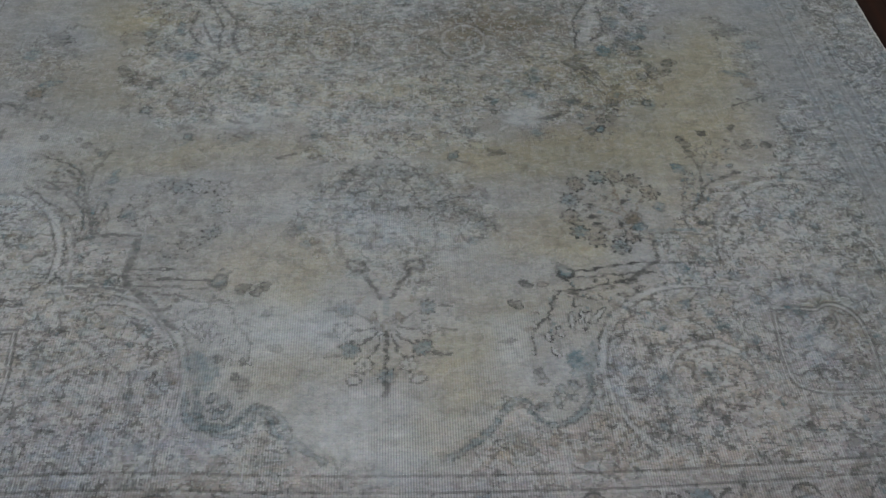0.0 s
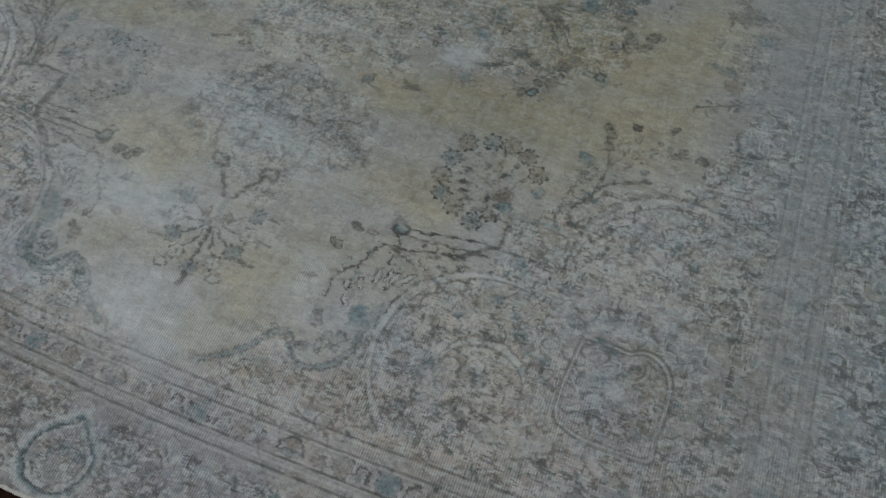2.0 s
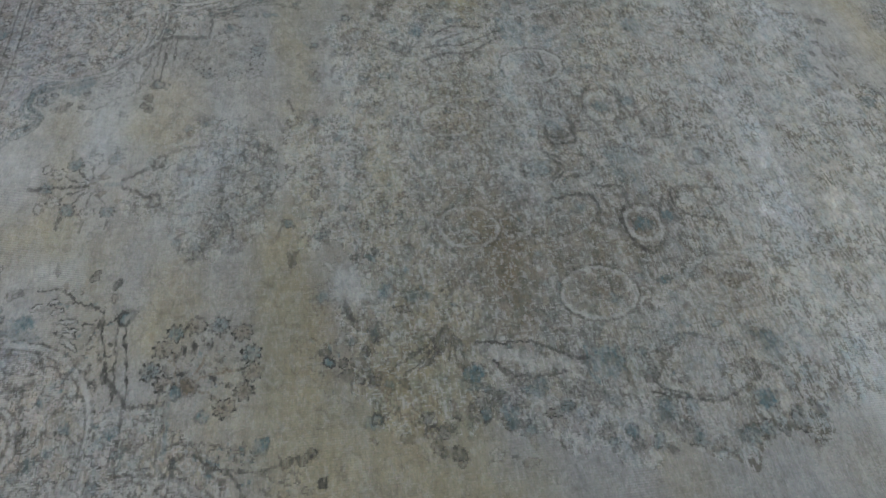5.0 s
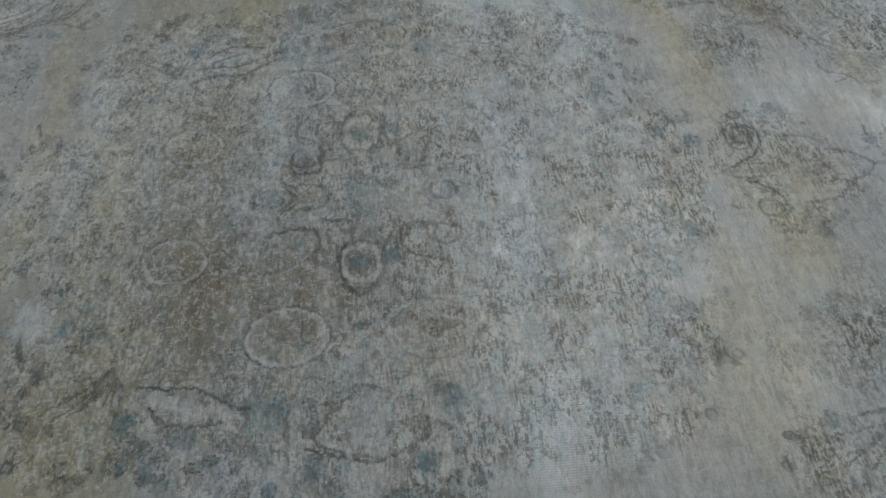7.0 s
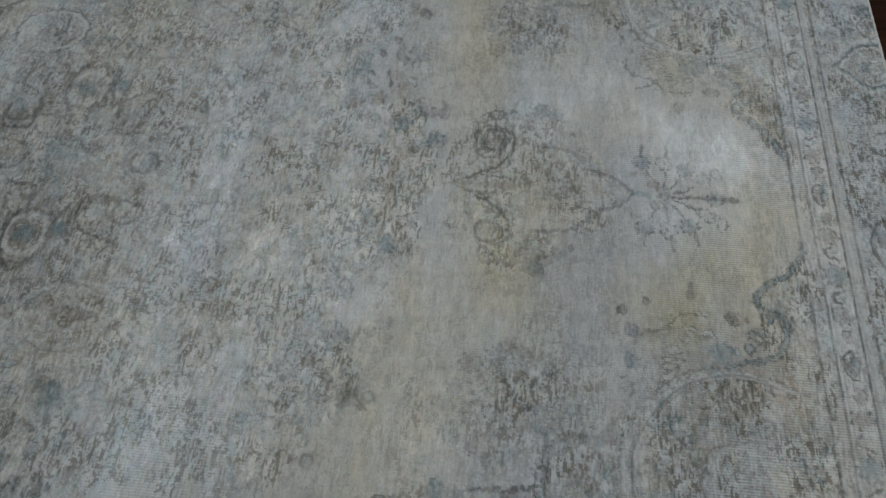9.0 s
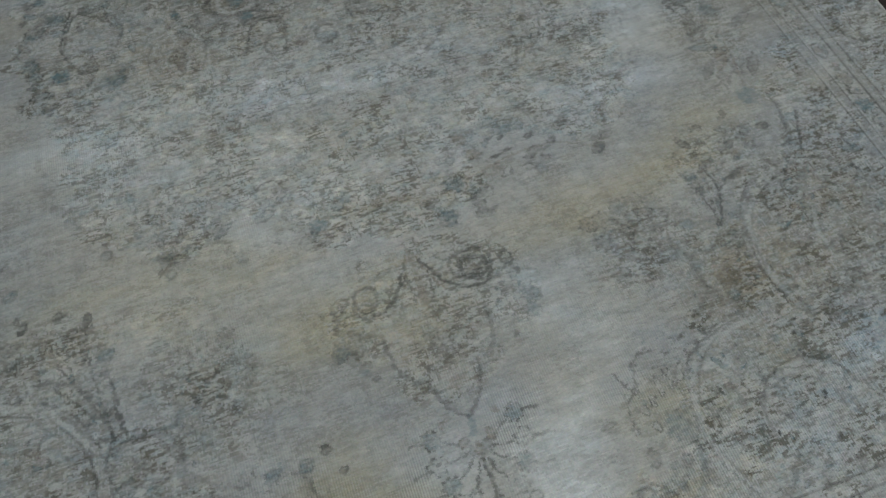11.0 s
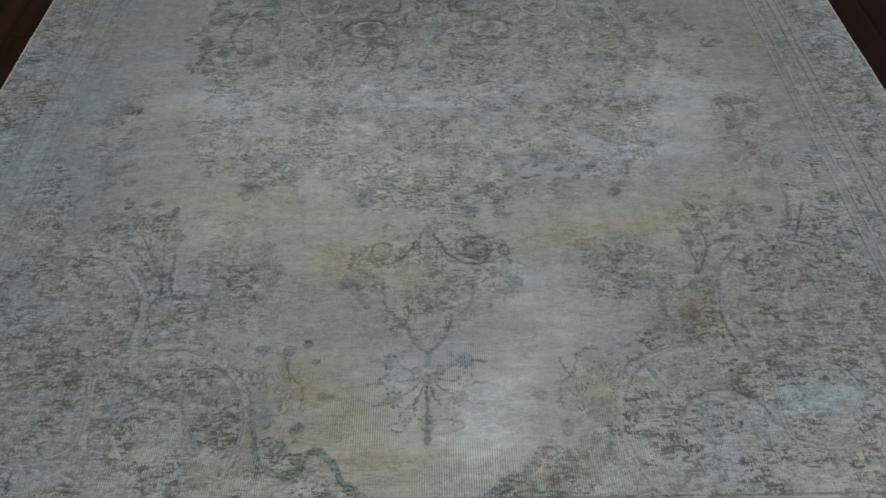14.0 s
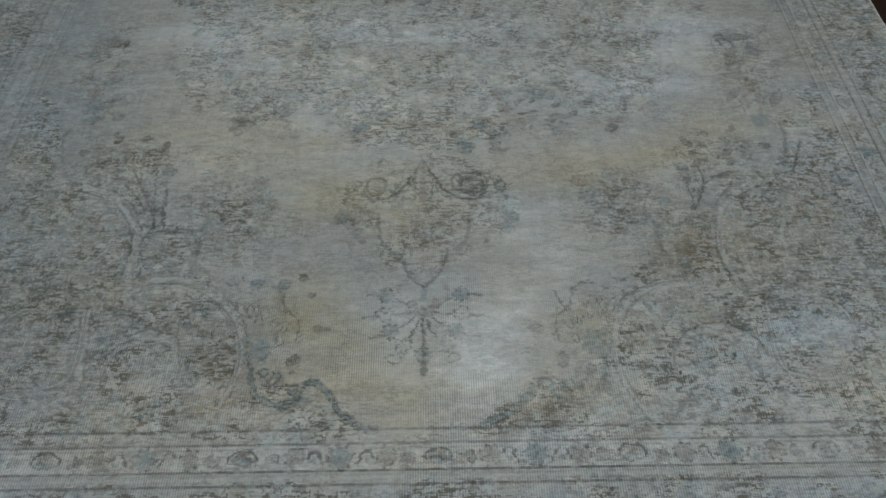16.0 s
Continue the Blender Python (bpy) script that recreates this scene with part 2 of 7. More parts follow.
class Corner:
    """One quarter of the design: p across from the middle line, q along from the middle."""

    def __init__(self, sx, sy):
        self.sx, self.sy = sx, sy

    def at(self, p, q):
        """Where a point of the quarter lies; the weave pulled each quarter a little out of true."""
        side = min(max((p - 0.08) / 0.15, 0), 1)
        far = min(max((q - 0.3) / 0.6, 0), 1)
        wide = min(max((p - 0.3) / 0.35, 0), 1)
        if self.sy > 0:
            q = q + 0.015 * min(max((q - 1.1) / 0.15, 0), 1)
            lean = 0.02 - 0.01 * side * far
        else:
            q = q - 0.020 * far
            lean = 0.02 - (0.043 - 0.014 * side - 0.012 * wide) * far
            p = p + (0.018 * wide * far if self.sx > 0 else 0.0)
        return np.array((self.sx * p + lean, self.sy * q))

    def line(self, points, width=0.006, ink="dark", much=1.0, smooth=True, beads=0.0):
        width = max(0.72 * width, 0.0036)
        some = [self.at(*a) for a in points]
        some = glide(some) if smooth and len(some) > 2 else some
        gone = 0.0
        for a, b in zip(some, some[1:]):
            m = width * 1.5
            w = window(min(a[0], b[0]) - m, max(a[0], b[0]) + m, min(a[1], b[1]) - m, max(a[1], b[1]) + m)
            dx, dy = X[w] - a[0], Y[w] - a[1]
            way = b - a
            t = np.clip((dx * way[0] + dy * way[1]) / max(way @ way, 1e-9), 0, 1)
            far = np.hypot(dx - t * way[0], dy - t * way[1])
            amount = much * (1 - ease(far, width * 0.35, width))
            if beads:
                amount = amount * (0.35 + 0.65 * ease(np.cos((gone + t * np.hypot(*way)) * 6.283 / beads), -0.7, 0.3))
            gone += np.hypot(*way)
            lay(ink, w, amount)

    def bud(self, p, q, long=0.016, wide=0.009, turn=90.0, ink="dark", much=1.0):
        """A plain oval bud, darker at its rim."""
        dx, dy = long * math.cos(radians(turn)), long * math.sin(radians(turn))
        c, e = self.at(p, q), self.at(p + dx, q + dy) - self.at(p, q)
        size = np.hypot(*e)
        w = window(c[0] - size - wide, c[0] + size + wide, c[1] - size - wide, c[1] + size + wide)
        u = ((X[w] - c[0]) * e[0] + (Y[w] - c[1]) * e[1]) / size**2
        v = ((Y[w] - c[1]) * e[0] - (X[w] - c[0]) * e[1]) / size / wide
        far = np.hypot(u, v)
        lay(ink, w, 0.8 * much * FRAY[w] * (1 - ease(far, 0.7, 1.1)))
        lay("dark", w, 0.9 * much * (1 - ease(abs(far - 0.85), 0.1, 0.35)))

    def specks(self, p, q, rp, rq, n, seed, much=0.8, size=0.008, turn=0.0):
        """A thicket of tiny leaves."""
        rng = random.Random(seed)
        for k in range(n):
            u, v = rng.uniform(-1, 1), rng.uniform(-1, 1)
            if u * u + v * v > 1:
                continue
            a, b = u * rp, v * rq
            ca, sa = math.cos(radians(turn)), math.sin(radians(turn))
            x, y = p + a * ca - b * sa, q + a * sa + b * ca
            way, z = rng.uniform(0, 6.3), size * rng.uniform(0.6, 1.3)
            self.leaf((x, y), (x + 2 * z * math.cos(way), y + 2 * z * math.sin(way)), z * 0.42, rng.choice(("dark", "dark", "dark", "blue", "brown")), much * rng.uniform(0.6, 1.0))

    def leaf(self, base, tip, width=0.012, ink="dark", much=1.0, rim=0.0):
        if ink == "dark" and width >= 0.0155:
            # a toothed leaf: three slim lobes
            (p, q), (p2, q2) = base, tip
            for turn, far in ((-0.55, 0.85), (0.0, 1.1), (0.55, 0.85)):
                dx, dy = (p2 - p) * far, (q2 - q) * far
                self.leaf(base, (p + dx * math.cos(turn) - dy * math.sin(turn), q + dx * math.sin(turn) + dy * math.cos(turn)), width * 0.36, ink, much)
            return
        a, b = self.at(*base), self.at(*tip)
        half, mid = (b - a) / 2, (a + b) / 2
        size = np.hypot(*half)
        m = size + width
        w = window(mid[0] - m, mid[0] + m, mid[1] - m, mid[1] + m)
        dx, dy = X[w] - mid[0], Y[w] - mid[1]
        u, v = (dx * half[0] + dy * half[1]) / size**2, (dy * half[0] - dx * half[1]) / size
        edge = abs(v) / width - (1 - u * u)
        solid = 0.6 if ink == "dark" and width > 0.0075 else 1.0
        lay(ink, w, much * solid * FRAY[w] * (1 - ease(edge, -0.35, 0.1)) * (abs(u) < 1))
        rim = max(rim, 0.9 * much if ink == "dark" and width > 0.0075 else 0.0)
        if rim:
            lay("dark", w, rim * FRAY[w] * (1 - ease(abs(edge + 0.12), 0.10, 0.34)) * (abs(u) < 1.05))
        if width > 0.011:
            lay("dark", w, 0.5 * much * (1 - ease(abs(v), 0.001, 0.003)) * (abs(u) < 0.8))

    def flower(self, p, q, r=0.025, ink="blue", petals=6, much=0.8, rim=0.8):
        """A rosette of petals, each outlined by a few dark knots, about a dark eye."""
        c = self.at(p, q)
        w = window(c[0] - 1.4 * r, c[0] + 1.4 * r, c[1] - 1.4 * r, c[1] + 1.4 * r)
        dx, dy = X[w] - c[0], Y[w] - c[1]
        far, turn = np.hypot(dx, dy), np.arctan2(dy, dx)
        lobe = np.cos(petals * turn + petals * (p + q) * 9)
        edge = r * (0.88 + 0.12 * lobe)
        lay(ink, w, much * (1 - ease(far / edge, 0.75, 1.0)))
        worn = FRAY[w]
        lay("dark", w, rim * (0.45 + 0.55 * ease(lobe, -0.6, 0.5)) * worn * (1 - ease(abs(far - edge), 0.0012, 0.0045)))
        lay("dark", w, rim * 0.7 * worn * (1 - ease(far / r, 0.12, 0.36)))
        lay("dark", w, rim * 0.6 * worn * ease(-lobe, 0.45, 0.95) * (far < edge) * (far > 0.4 * r))

    def ring(self, p, q, rx, ry, width=0.006, ink="dark", much=0.8, start=0.0, end=360.0):
        some = [(p + rx * math.cos(radians(a)), q + ry * math.sin(radians(a))) for a in np.linspace(start, end, 15)]
        self.line(some, width, ink, much)

    def spray(self, p, q, p2, q2, n, seed, size=0.018, ink="dark", much=0.8):
        """A stem with leaves on both sides."""
        rng = random.Random(seed)
        self.line([(p, q), ((p + p2) / 2 + rng.uniform(-0.01, 0.01), (q + q2) / 2), (p2, q2)], 0.0045, "dark", much)
        dx, dy = p2 - p, q2 - q
        for k in range(n):
            t = (k + 0.6) / n
            side = 1 if k % 2 else -1
            a = math.atan2(dy, dx) + side * rng.uniform(0.5, 1.2)
            bx, by = p + dx * t + rng.uniform(-0.006, 0.006), q + dy * t + rng.uniform(-0.006, 0.006)
            self.leaf((bx, by), (bx + size * 1.5 * math.cos(a), by + size * 1.5 * math.sin(a)), size * 0.38, ink, much)


def inside(p, q, corners):
    """Which grid points lie in a polygon of the quarter."""
    hit = np.zeros(p.shape, bool)
    for (a, b), (c, d) in zip(corners, corners[1:] + corners[:1]):
        cross = (b > q) != (d > q)
        with np.errstate(divide="ignore", invalid="ignore"):
            hit ^= cross & (p < (c - a) * (q - b) / (d - b if d != b else 1e-9) + a)
    return hit


LEAN = np.where(Y > 0, 0.015, 0.02 - 0.03 * np.clip((abs(Y) - 0.3) / 0.6, 0, 1)).astype(np.float32)
P, Q = abs(X - LEAN), abs(Y)
WOBBLE = (clouds(0.09, 0.09, 5) - 0.5) * 0.05
SPANDREL_EDGE = [(0.10, 1.66), (0.13, 1.62), (0.19, 1.57), (0.215, 1.53), (0.25, 1.51), (0.275, 1.515), (0.295, 1.545), (0.35, 1.56),
                 (0.39, 1.53), (0.40, 1.45), (0.43, 1.36), (0.50, 1.28), (0.59, 1.235), (0.575, 1.1), (0.67, 1.09), (0.71, 1.03),
                 (0.80, 0.955), (0.91, 0.96), (0.955, 0.88), (0.97, 0.78), (1.02, 0.70), (1.06, 0.64)]
spandrel = inside(P, Q, SPANDREL_EDGE + [(1.3, 0.62), (1.3, 1.66)]) & (abs(X) < FIELD_X)
medallion = inside(P + WOBBLE, Q + WOBBLE, [(-0.1, 0.84), (0.06, 0.87), (0.20, 0.84), (0.24, 0.72), (0.34, 0.70), (0.46, 0.76), (0.55, 0.74), (0.66, 0.68),
                                            (0.73, 0.56), (0.69, 0.46), (0.72, 0.34), (0.77, 0.2), (0.80, 0.0), (0.80, -0.1), (-0.1, -0.1)])
pendant = inside(P + 0.4 * WOBBLE, Q + 0.4 * WOBBLE, [(-0.1, 0.88), (0.10, 0.90), (0.20, 0.96), (0.235, 1.07), (0.17, 1.13), (0.12, 1.14), (0.09, 1.21), (0.03, 1.27), (-0.1, 1.28)])


def bow(x):
    """How far the south end is pulled inwards."""
    return np.minimum(0.035 * ((x - 0.42) / 0.9) ** 2 - 0.006, 0.03)


# distance outwards from the field's edge
rim = np.maximum(abs(X) - FIELD_X, np.where(Y < 0, bow(X) - Y, Y) - FIELD_Y)
guard = (rim >= 0) & (rim < GUARD)
border = rim >= GUARD


def draw_spray(c, much, seed):
    """The small spray of flowers that hangs below the vase."""
    c.line([(0.001, 1.285), (0.001, 1.319)], 0.012, "blue", 0.55 * much)
    c.line([(0.001, 1.364), (0.001, 1.476)], 0.0065, "dark", 0.85 * much)
    c.line([(0.002, 1.476), (0.002, 1.504)], 0.011, "dark", 0.9 * much)
    c.leaf((0.02, 1.316), (0.034, 1.345), 0.009, "brown", 0.8 * much, 0.5 * much)
    c.leaf((0.002, 1.334), (0.002, 1.375), 0.01, "brown", 0.85 * much, 0.4 * much)
    c.leaf((0.016, 1.334), (0.014, 1.363), 0.008, "dark", 0.6 * much)
    c.flower(0.085, 1.307, 0.019, "blue", 8, 0.6 * much, 0.85 * much)
    c.flower(0.087, 1.356, 0.019, "pale", 7, 0.5 * much, 0.85 * much)
    c.flower(0.073, 1.401, 0.020, "blue", 9, 0.75 * much, 0.95 * much)
    c.flower(0.044, 1.437, 0.019, "pale", 7, 0.5 * much, 0.85 * much)
    c.flower(0, 1.462, 0.020, "blue", 9, 0.75 * much, 0.95 * much)
    c.line([(0.029, 1.341), (0.063, 1.315)], 0.0045, "dark", 0.5 * much)
    c.line([(0.024, 1.35), (0.047, 1.357), (0.064, 1.357)], 0.0045, "dark", 0.7 * much)
    c.line([(0.017, 1.363), (0.034, 1.378), (0.056, 1.394)], 0.0045, "dark", 0.8 * much)
    c.line([(0.011, 1.372), (0.016, 1.392), (0.033, 1.42)], 0.005, "dark", 0.8 * much)
    c.leaf((0.036, 1.375), (0.051, 1.389), 0.006, "dark", 0.7 * much)
    c.leaf((0.017, 1.389), (0.026, 1.415), 0.006, "dark", 0.7 * much)
    c.leaf((0.083, 1.462), (0.045, 1.474), 0.011, "pale", 0.7 * much, 0.85 * much)
    c.line([(0.13, 1.308), (0.109, 1.305)], 0.006, "dark", 0.6 * much)
    c.line([(0.123, 1.416), (0.094, 1.414)], 0.007, "dark", 0.7 * much)
    c.leaf((0.122, 1.362), (0.109, 1.371), 0.006, "dark", 0.5 * much)
    c.line([(0.104, 1.359), (0.118, 1.364), (0.137, 1.363)], 0.008, "dark", 0.6 * much)
    c.leaf((0.059, 1.297), (0.048, 1.276), 0.008, "brown", 0.7 * much)


def draw_vase(c, much, seed):
    """The vase of flowers between the medallion and the end of the field."""
    if c.sy < 0:
        c.line([(0.01, 1.283), (0.024, 1.257), (0.041, 1.23), (0.051, 1.216)], 0.011, "dark", 0.95 * much)
        c.line([(0.05, 1.211), (0.075, 1.216), (0.082, 1.191), (0.076, 1.186), (0.048, 1.19), (0.038, 1.211), (0.056, 1.213)], 0.008, "dark", 0.9 * much, False)
        c.leaf((0.074, 1.202), (0.041, 1.203), 0.01, "brown", 0.55 * much)
    c.line([(0.078, 1.186), (0.097, 1.169), (0.108, 1.141), (0.112, 1.112), (0.111, 1.089)], 0.01, "dark", 0.62 * much)
    c.line([(0.091, 1.179), (0.112, 1.144), (0.119, 1.112)], 0.007, "pale", 0.5 * much)
    if c.sy < 0:
        c.leaf((0.209, 1.114), (0.197, 1.062), 0.011, "dark", 0.8 * much)
        c.leaf((0.216, 1.097), (0.204, 1.079), 0.01, "brown", 0.6 * much)
        c.bud(0.188, 0.978, 0.012, 0.007, -125, "brown", 0.7 * much)
        c.flower(0.163, 1.026, 0.016, "brown", 6, 0.7 * much, 0.8 * much)
        c.flower(0.152, 1.089, 0.020, "brown", 7, 0.5 * much, 0.7 * much)
        c.leaf((0.157, 1.152), (0.125, 1.158), 0.009, "dark", 0.7 * much)
        c.flower(0.156, 1.132, 0.012, "brown", 5, 0.5 * much, 0.6 * much)
        c.flower(0.108, 0.962, 0.017, "blue", 6, 0.5 * much, 0.7 * much)
        c.leaf((0.144, 0.984), (0.125, 0.965), 0.007, "dark", 0.8 * much)
        c.leaf((0.138, 1.019), (0.112, 1.036), 0.007, "dark", 0.8 * much)
        c.line([(0.116, 1.036), (0.063, 1.042), (0, 1.048)], 0.005, "dark", 0.6 * much)
        c.bud(0.045, 0.936, 0.019, 0.012, -145, "dark", 0.8 * much)
        c.flower(0.093, 1.057, 0.014, "pale", 6, 0.6 * much, 0.6 * much)
        c.flower(-0.023, 1.134, 0.019, "brown", 7, 0.5 * much, 0.7 * much)
        c.leaf((0.069, 1.108), (0.032, 1.11), 0.007, "dark", 0.6 * much)
        c.line([(-0.012, 0.92), (0, 0.967), (0.006, 0.995)], 0.007, "dark", 0.6 * much)
        c.specks(0.071, 1.027, 0.09, 0.07, 90, seed + 31, 0.55 * much, 0.0075)
        c.specks(0.13, 1.086, 0.06, 0.06, 60, seed + 32, 0.55 * much, 0.0075)
        c.bud(0.086, 0.936, 0.023, 0.013, 43, "dark", 0.8 * much)
        c.line([(0.039, 0.944), (0.061, 0.98), (0.073, 1.017)], 0.006, "dark", 0.65 * much)
        c.leaf((0.218, 1.119), (0.232, 1.067), 0.011, "dark", 0.85 * much)
        c.leaf((0.238, 1.119), (0.242, 1.093), 0.008, "dark", 0.7 * much)
        c.leaf((0.21, 0.985), (0.228, 1.023), 0.01, "dark", 0.75 * much)
        c.flower(0.176, 0.992, 0.020, "brown", 6, 0.5 * much, 0.75 * much)
        c.leaf((0.156, 1.053), (0.206, 1.064), 0.01, "dark", 0.7 * much)
        c.leaf((0.191, 1.097), (0.213, 1.083), 0.01, "blue", 0.7 * much)
        c.flower(0.186, 1.136, 0.015, "blue", 6, 0.6 * much, 0.5 * much)
        c.leaf((0.095, 1.047), (0.144, 1.039), 0.011, "dark", 0.75 * much)
        c.bud(0.093, 1.047, 0.009, 0.008, 41, "blue", 0.7 * much)
        c.line([(0.117, 1.188), (0.158, 1.111), (0.213, 1.093)], 0.012, "light", 0.5 * much)
        c.line([(0.236, 0.864), (0.275, 0.876)], 0.01, "dark", 0.9 * much)
        c.line([(0.15, 0.889), (0.197, 0.909)], 0.008, "dark", 0.6 * much)
        c.specks(0.155, 1.03, 0.06, 0.06, 50, seed + 33, 0.55 * much, 0.0075)
    if c.sy > 0:
        c.line([(0.017, 0.938), (0.035, 0.973), (0.057, 1.009), (0.09, 1.032), (0.13, 1.037), (0.151, 1.018), (0.148, 0.984), (0.126, 0.967), (0.102, 0.972), (0.097, 0.995), (0.112, 1.008), (0.132, 1.003)], 0.008, "dark", 0.9 * much)
        c.line([(0.01, 0.922), (0.023, 0.973), (0.048, 1.022)], 0.005, "brown", 0.8 * much)
        c.line([(0, 0.908), (0.002, 1.024)], 0.009, "brown", 0.6 * much)
        c.leaf((0.047, 0.94), (0.095, 0.956), 0.01, "brown", 0.5 * much, 0.6 * much)
        c.ring(0.19, 0.995, 0.013, 0.018, 0.006, "dark", 0.7 * much)
        c.line([(0.194, 1.014), (0.204, 1.04)], 0.009, "dark", 0.7 * much)
        c.leaf((0.212, 1.069), (0.218, 1.117), 0.011, "blue", 0.7 * much, 0.6 * much)
        c.flower(0.177, 1.105, 0.028, "brown", 7, 0.4 * much, 0.55 * much)
        c.leaf((0.155, 1.142), (0.193, 1.145), 0.008, "blue", 0.6 * much)
        c.bud(0.151, 1.163, 0.007, 0.006, -21, "dark", 0.8 * much)
        c.ring(0.121, 0.995, 0.027, 0.028, 0.008, "dark", 0.85 * much)
        c.flower(0.121, 0.995, 0.012, "brown", 5, 0.6 * much, 0.4 * much)
        c.line([(0, 0.969), (0, 1.037)], 0.02, "brown", 0.65 * much)
        c.line([(-0.023, 0.969), (-0.019, 1.036)], 0.005, "dark", 0.7 * much)
        c.leaf((0.194, 1.065), (0.214, 1.114), 0.012, "dark", 0.7 * much)
        c.flower(0.205, 1.097, 0.020, "blue", 6, 0.6 * much, 0.5 * much)
        c.leaf((0.15, 1.079), (0.184, 1.052), 0.01, "dark", 0.7 * much)
        c.specks(0.177, 1.079, 0.05, 0.05, 40, seed + 34, 0.7 * much, 0.0075)
        c.line([(0.056, 1.195), (0.044, 1.228), (0.035, 1.251), (0.023, 1.265), (0.002, 1.285)], 0.0085, "dark", 0.6 * much)
        c.line([(0.063, 1.195), (0.088, 1.199)], 0.008, "dark", 0.5 * much)
        c.flower(0, 1.141, 0.028, "pale", 8, 0.4 * much, 0.45 * much)
        c.leaf((0.002, 1.198), (0.002, 1.242), 0.012, "brown", 0.5 * much)


def draw_scroll(c, much, seed):
    """The scrolled edge of the corner piece, with its leaves and the blue palmette."""
    c.line([(0.384, 1.459), (0.377, 1.503), (0.366, 1.536), (0.349, 1.556), (0.327, 1.569), (0.3, 1.574), (0.278, 1.565), (0.265, 1.547), (0.262, 1.528), (0.247, 1.521), (0.225, 1.53), (0.205, 1.548), (0.187, 1.579), (0.165, 1.599), (0.141, 1.614), (0.113, 1.627)], 0.0125, "blue", 0.75 * much)
    c.line([(0.387, 1.464), (0.379, 1.508), (0.369, 1.541), (0.352, 1.561), (0.33, 1.574), (0.303, 1.579), (0.281, 1.57), (0.268, 1.552), (0.265, 1.533), (0.25, 1.526), (0.228, 1.535), (0.209, 1.553), (0.19, 1.584), (0.168, 1.604), (0.144, 1.619), (0.116, 1.632)], 0.0055, "dark", 0.85 * much, beads=0.012)
    c.line([(0.381, 1.453), (0.374, 1.498), (0.363, 1.53), (0.346, 1.551), (0.324, 1.564), (0.298, 1.57), (0.275, 1.56), (0.262, 1.542), (0.259, 1.523), (0.244, 1.516), (0.221, 1.525), (0.202, 1.543), (0.183, 1.574), (0.16, 1.594), (0.138, 1.609), (0.11, 1.623)], 0.0055, "dark", 0.7 * much, beads=0.012)
    c.leaf((0.111, 1.63), (0.09, 1.621), 0.008, "dark", 0.6 * much)
    c.leaf((0.361, 1.506), (0.338, 1.489), 0.011, "blue", 0.75 * much, 0.9 * much)
    c.leaf((0.334, 1.509), (0.313, 1.497), 0.011, "blue", 0.75 * much, 0.9 * much)
    c.leaf((0.353, 1.525), (0.331, 1.513), 0.008, "blue", 0.6 * much, 0.9 * much)
    c.leaf((0.322, 1.546), (0.308, 1.508), 0.01, "blue", 0.7 * much, 0.9 * much)
    c.leaf((0.301, 1.537), (0.269, 1.538), 0.012, "blue", 0.8 * much, 0.9 * much)
    c.line([(0.363, 1.497), (0.336, 1.518), (0.317, 1.536)], 0.005, "dark", 0.8 * much)
    c.leaf((0.379, 1.47), (0.351, 1.398), 0.012, "blue", 0.6 * much)
    c.leaf((0.379, 1.47), (0.338, 1.432), 0.011, "blue", 0.75 * much, 0.5 * much)
    c.leaf((0.382, 1.47), (0.344, 1.47), 0.009, "blue", 0.7 * much, 0.3 * much)
    c.leaf((0.385, 1.467), (0.398, 1.393), 0.013, "blue", 0.55 * much)
    c.leaf((0.388, 1.467), (0.417, 1.414), 0.01, "blue", 0.4 * much)
    c.flower(0.389, 1.437, 0.012, "brown", 6, 0.5 * much, 0.3 * much)
    c.bud(0.293, 1.470, 0.016, 0.009, -117, "dark", much)
    c.bud(0.332, 1.409, 0.015, 0.006, -92, "dark", 0.5 * much)


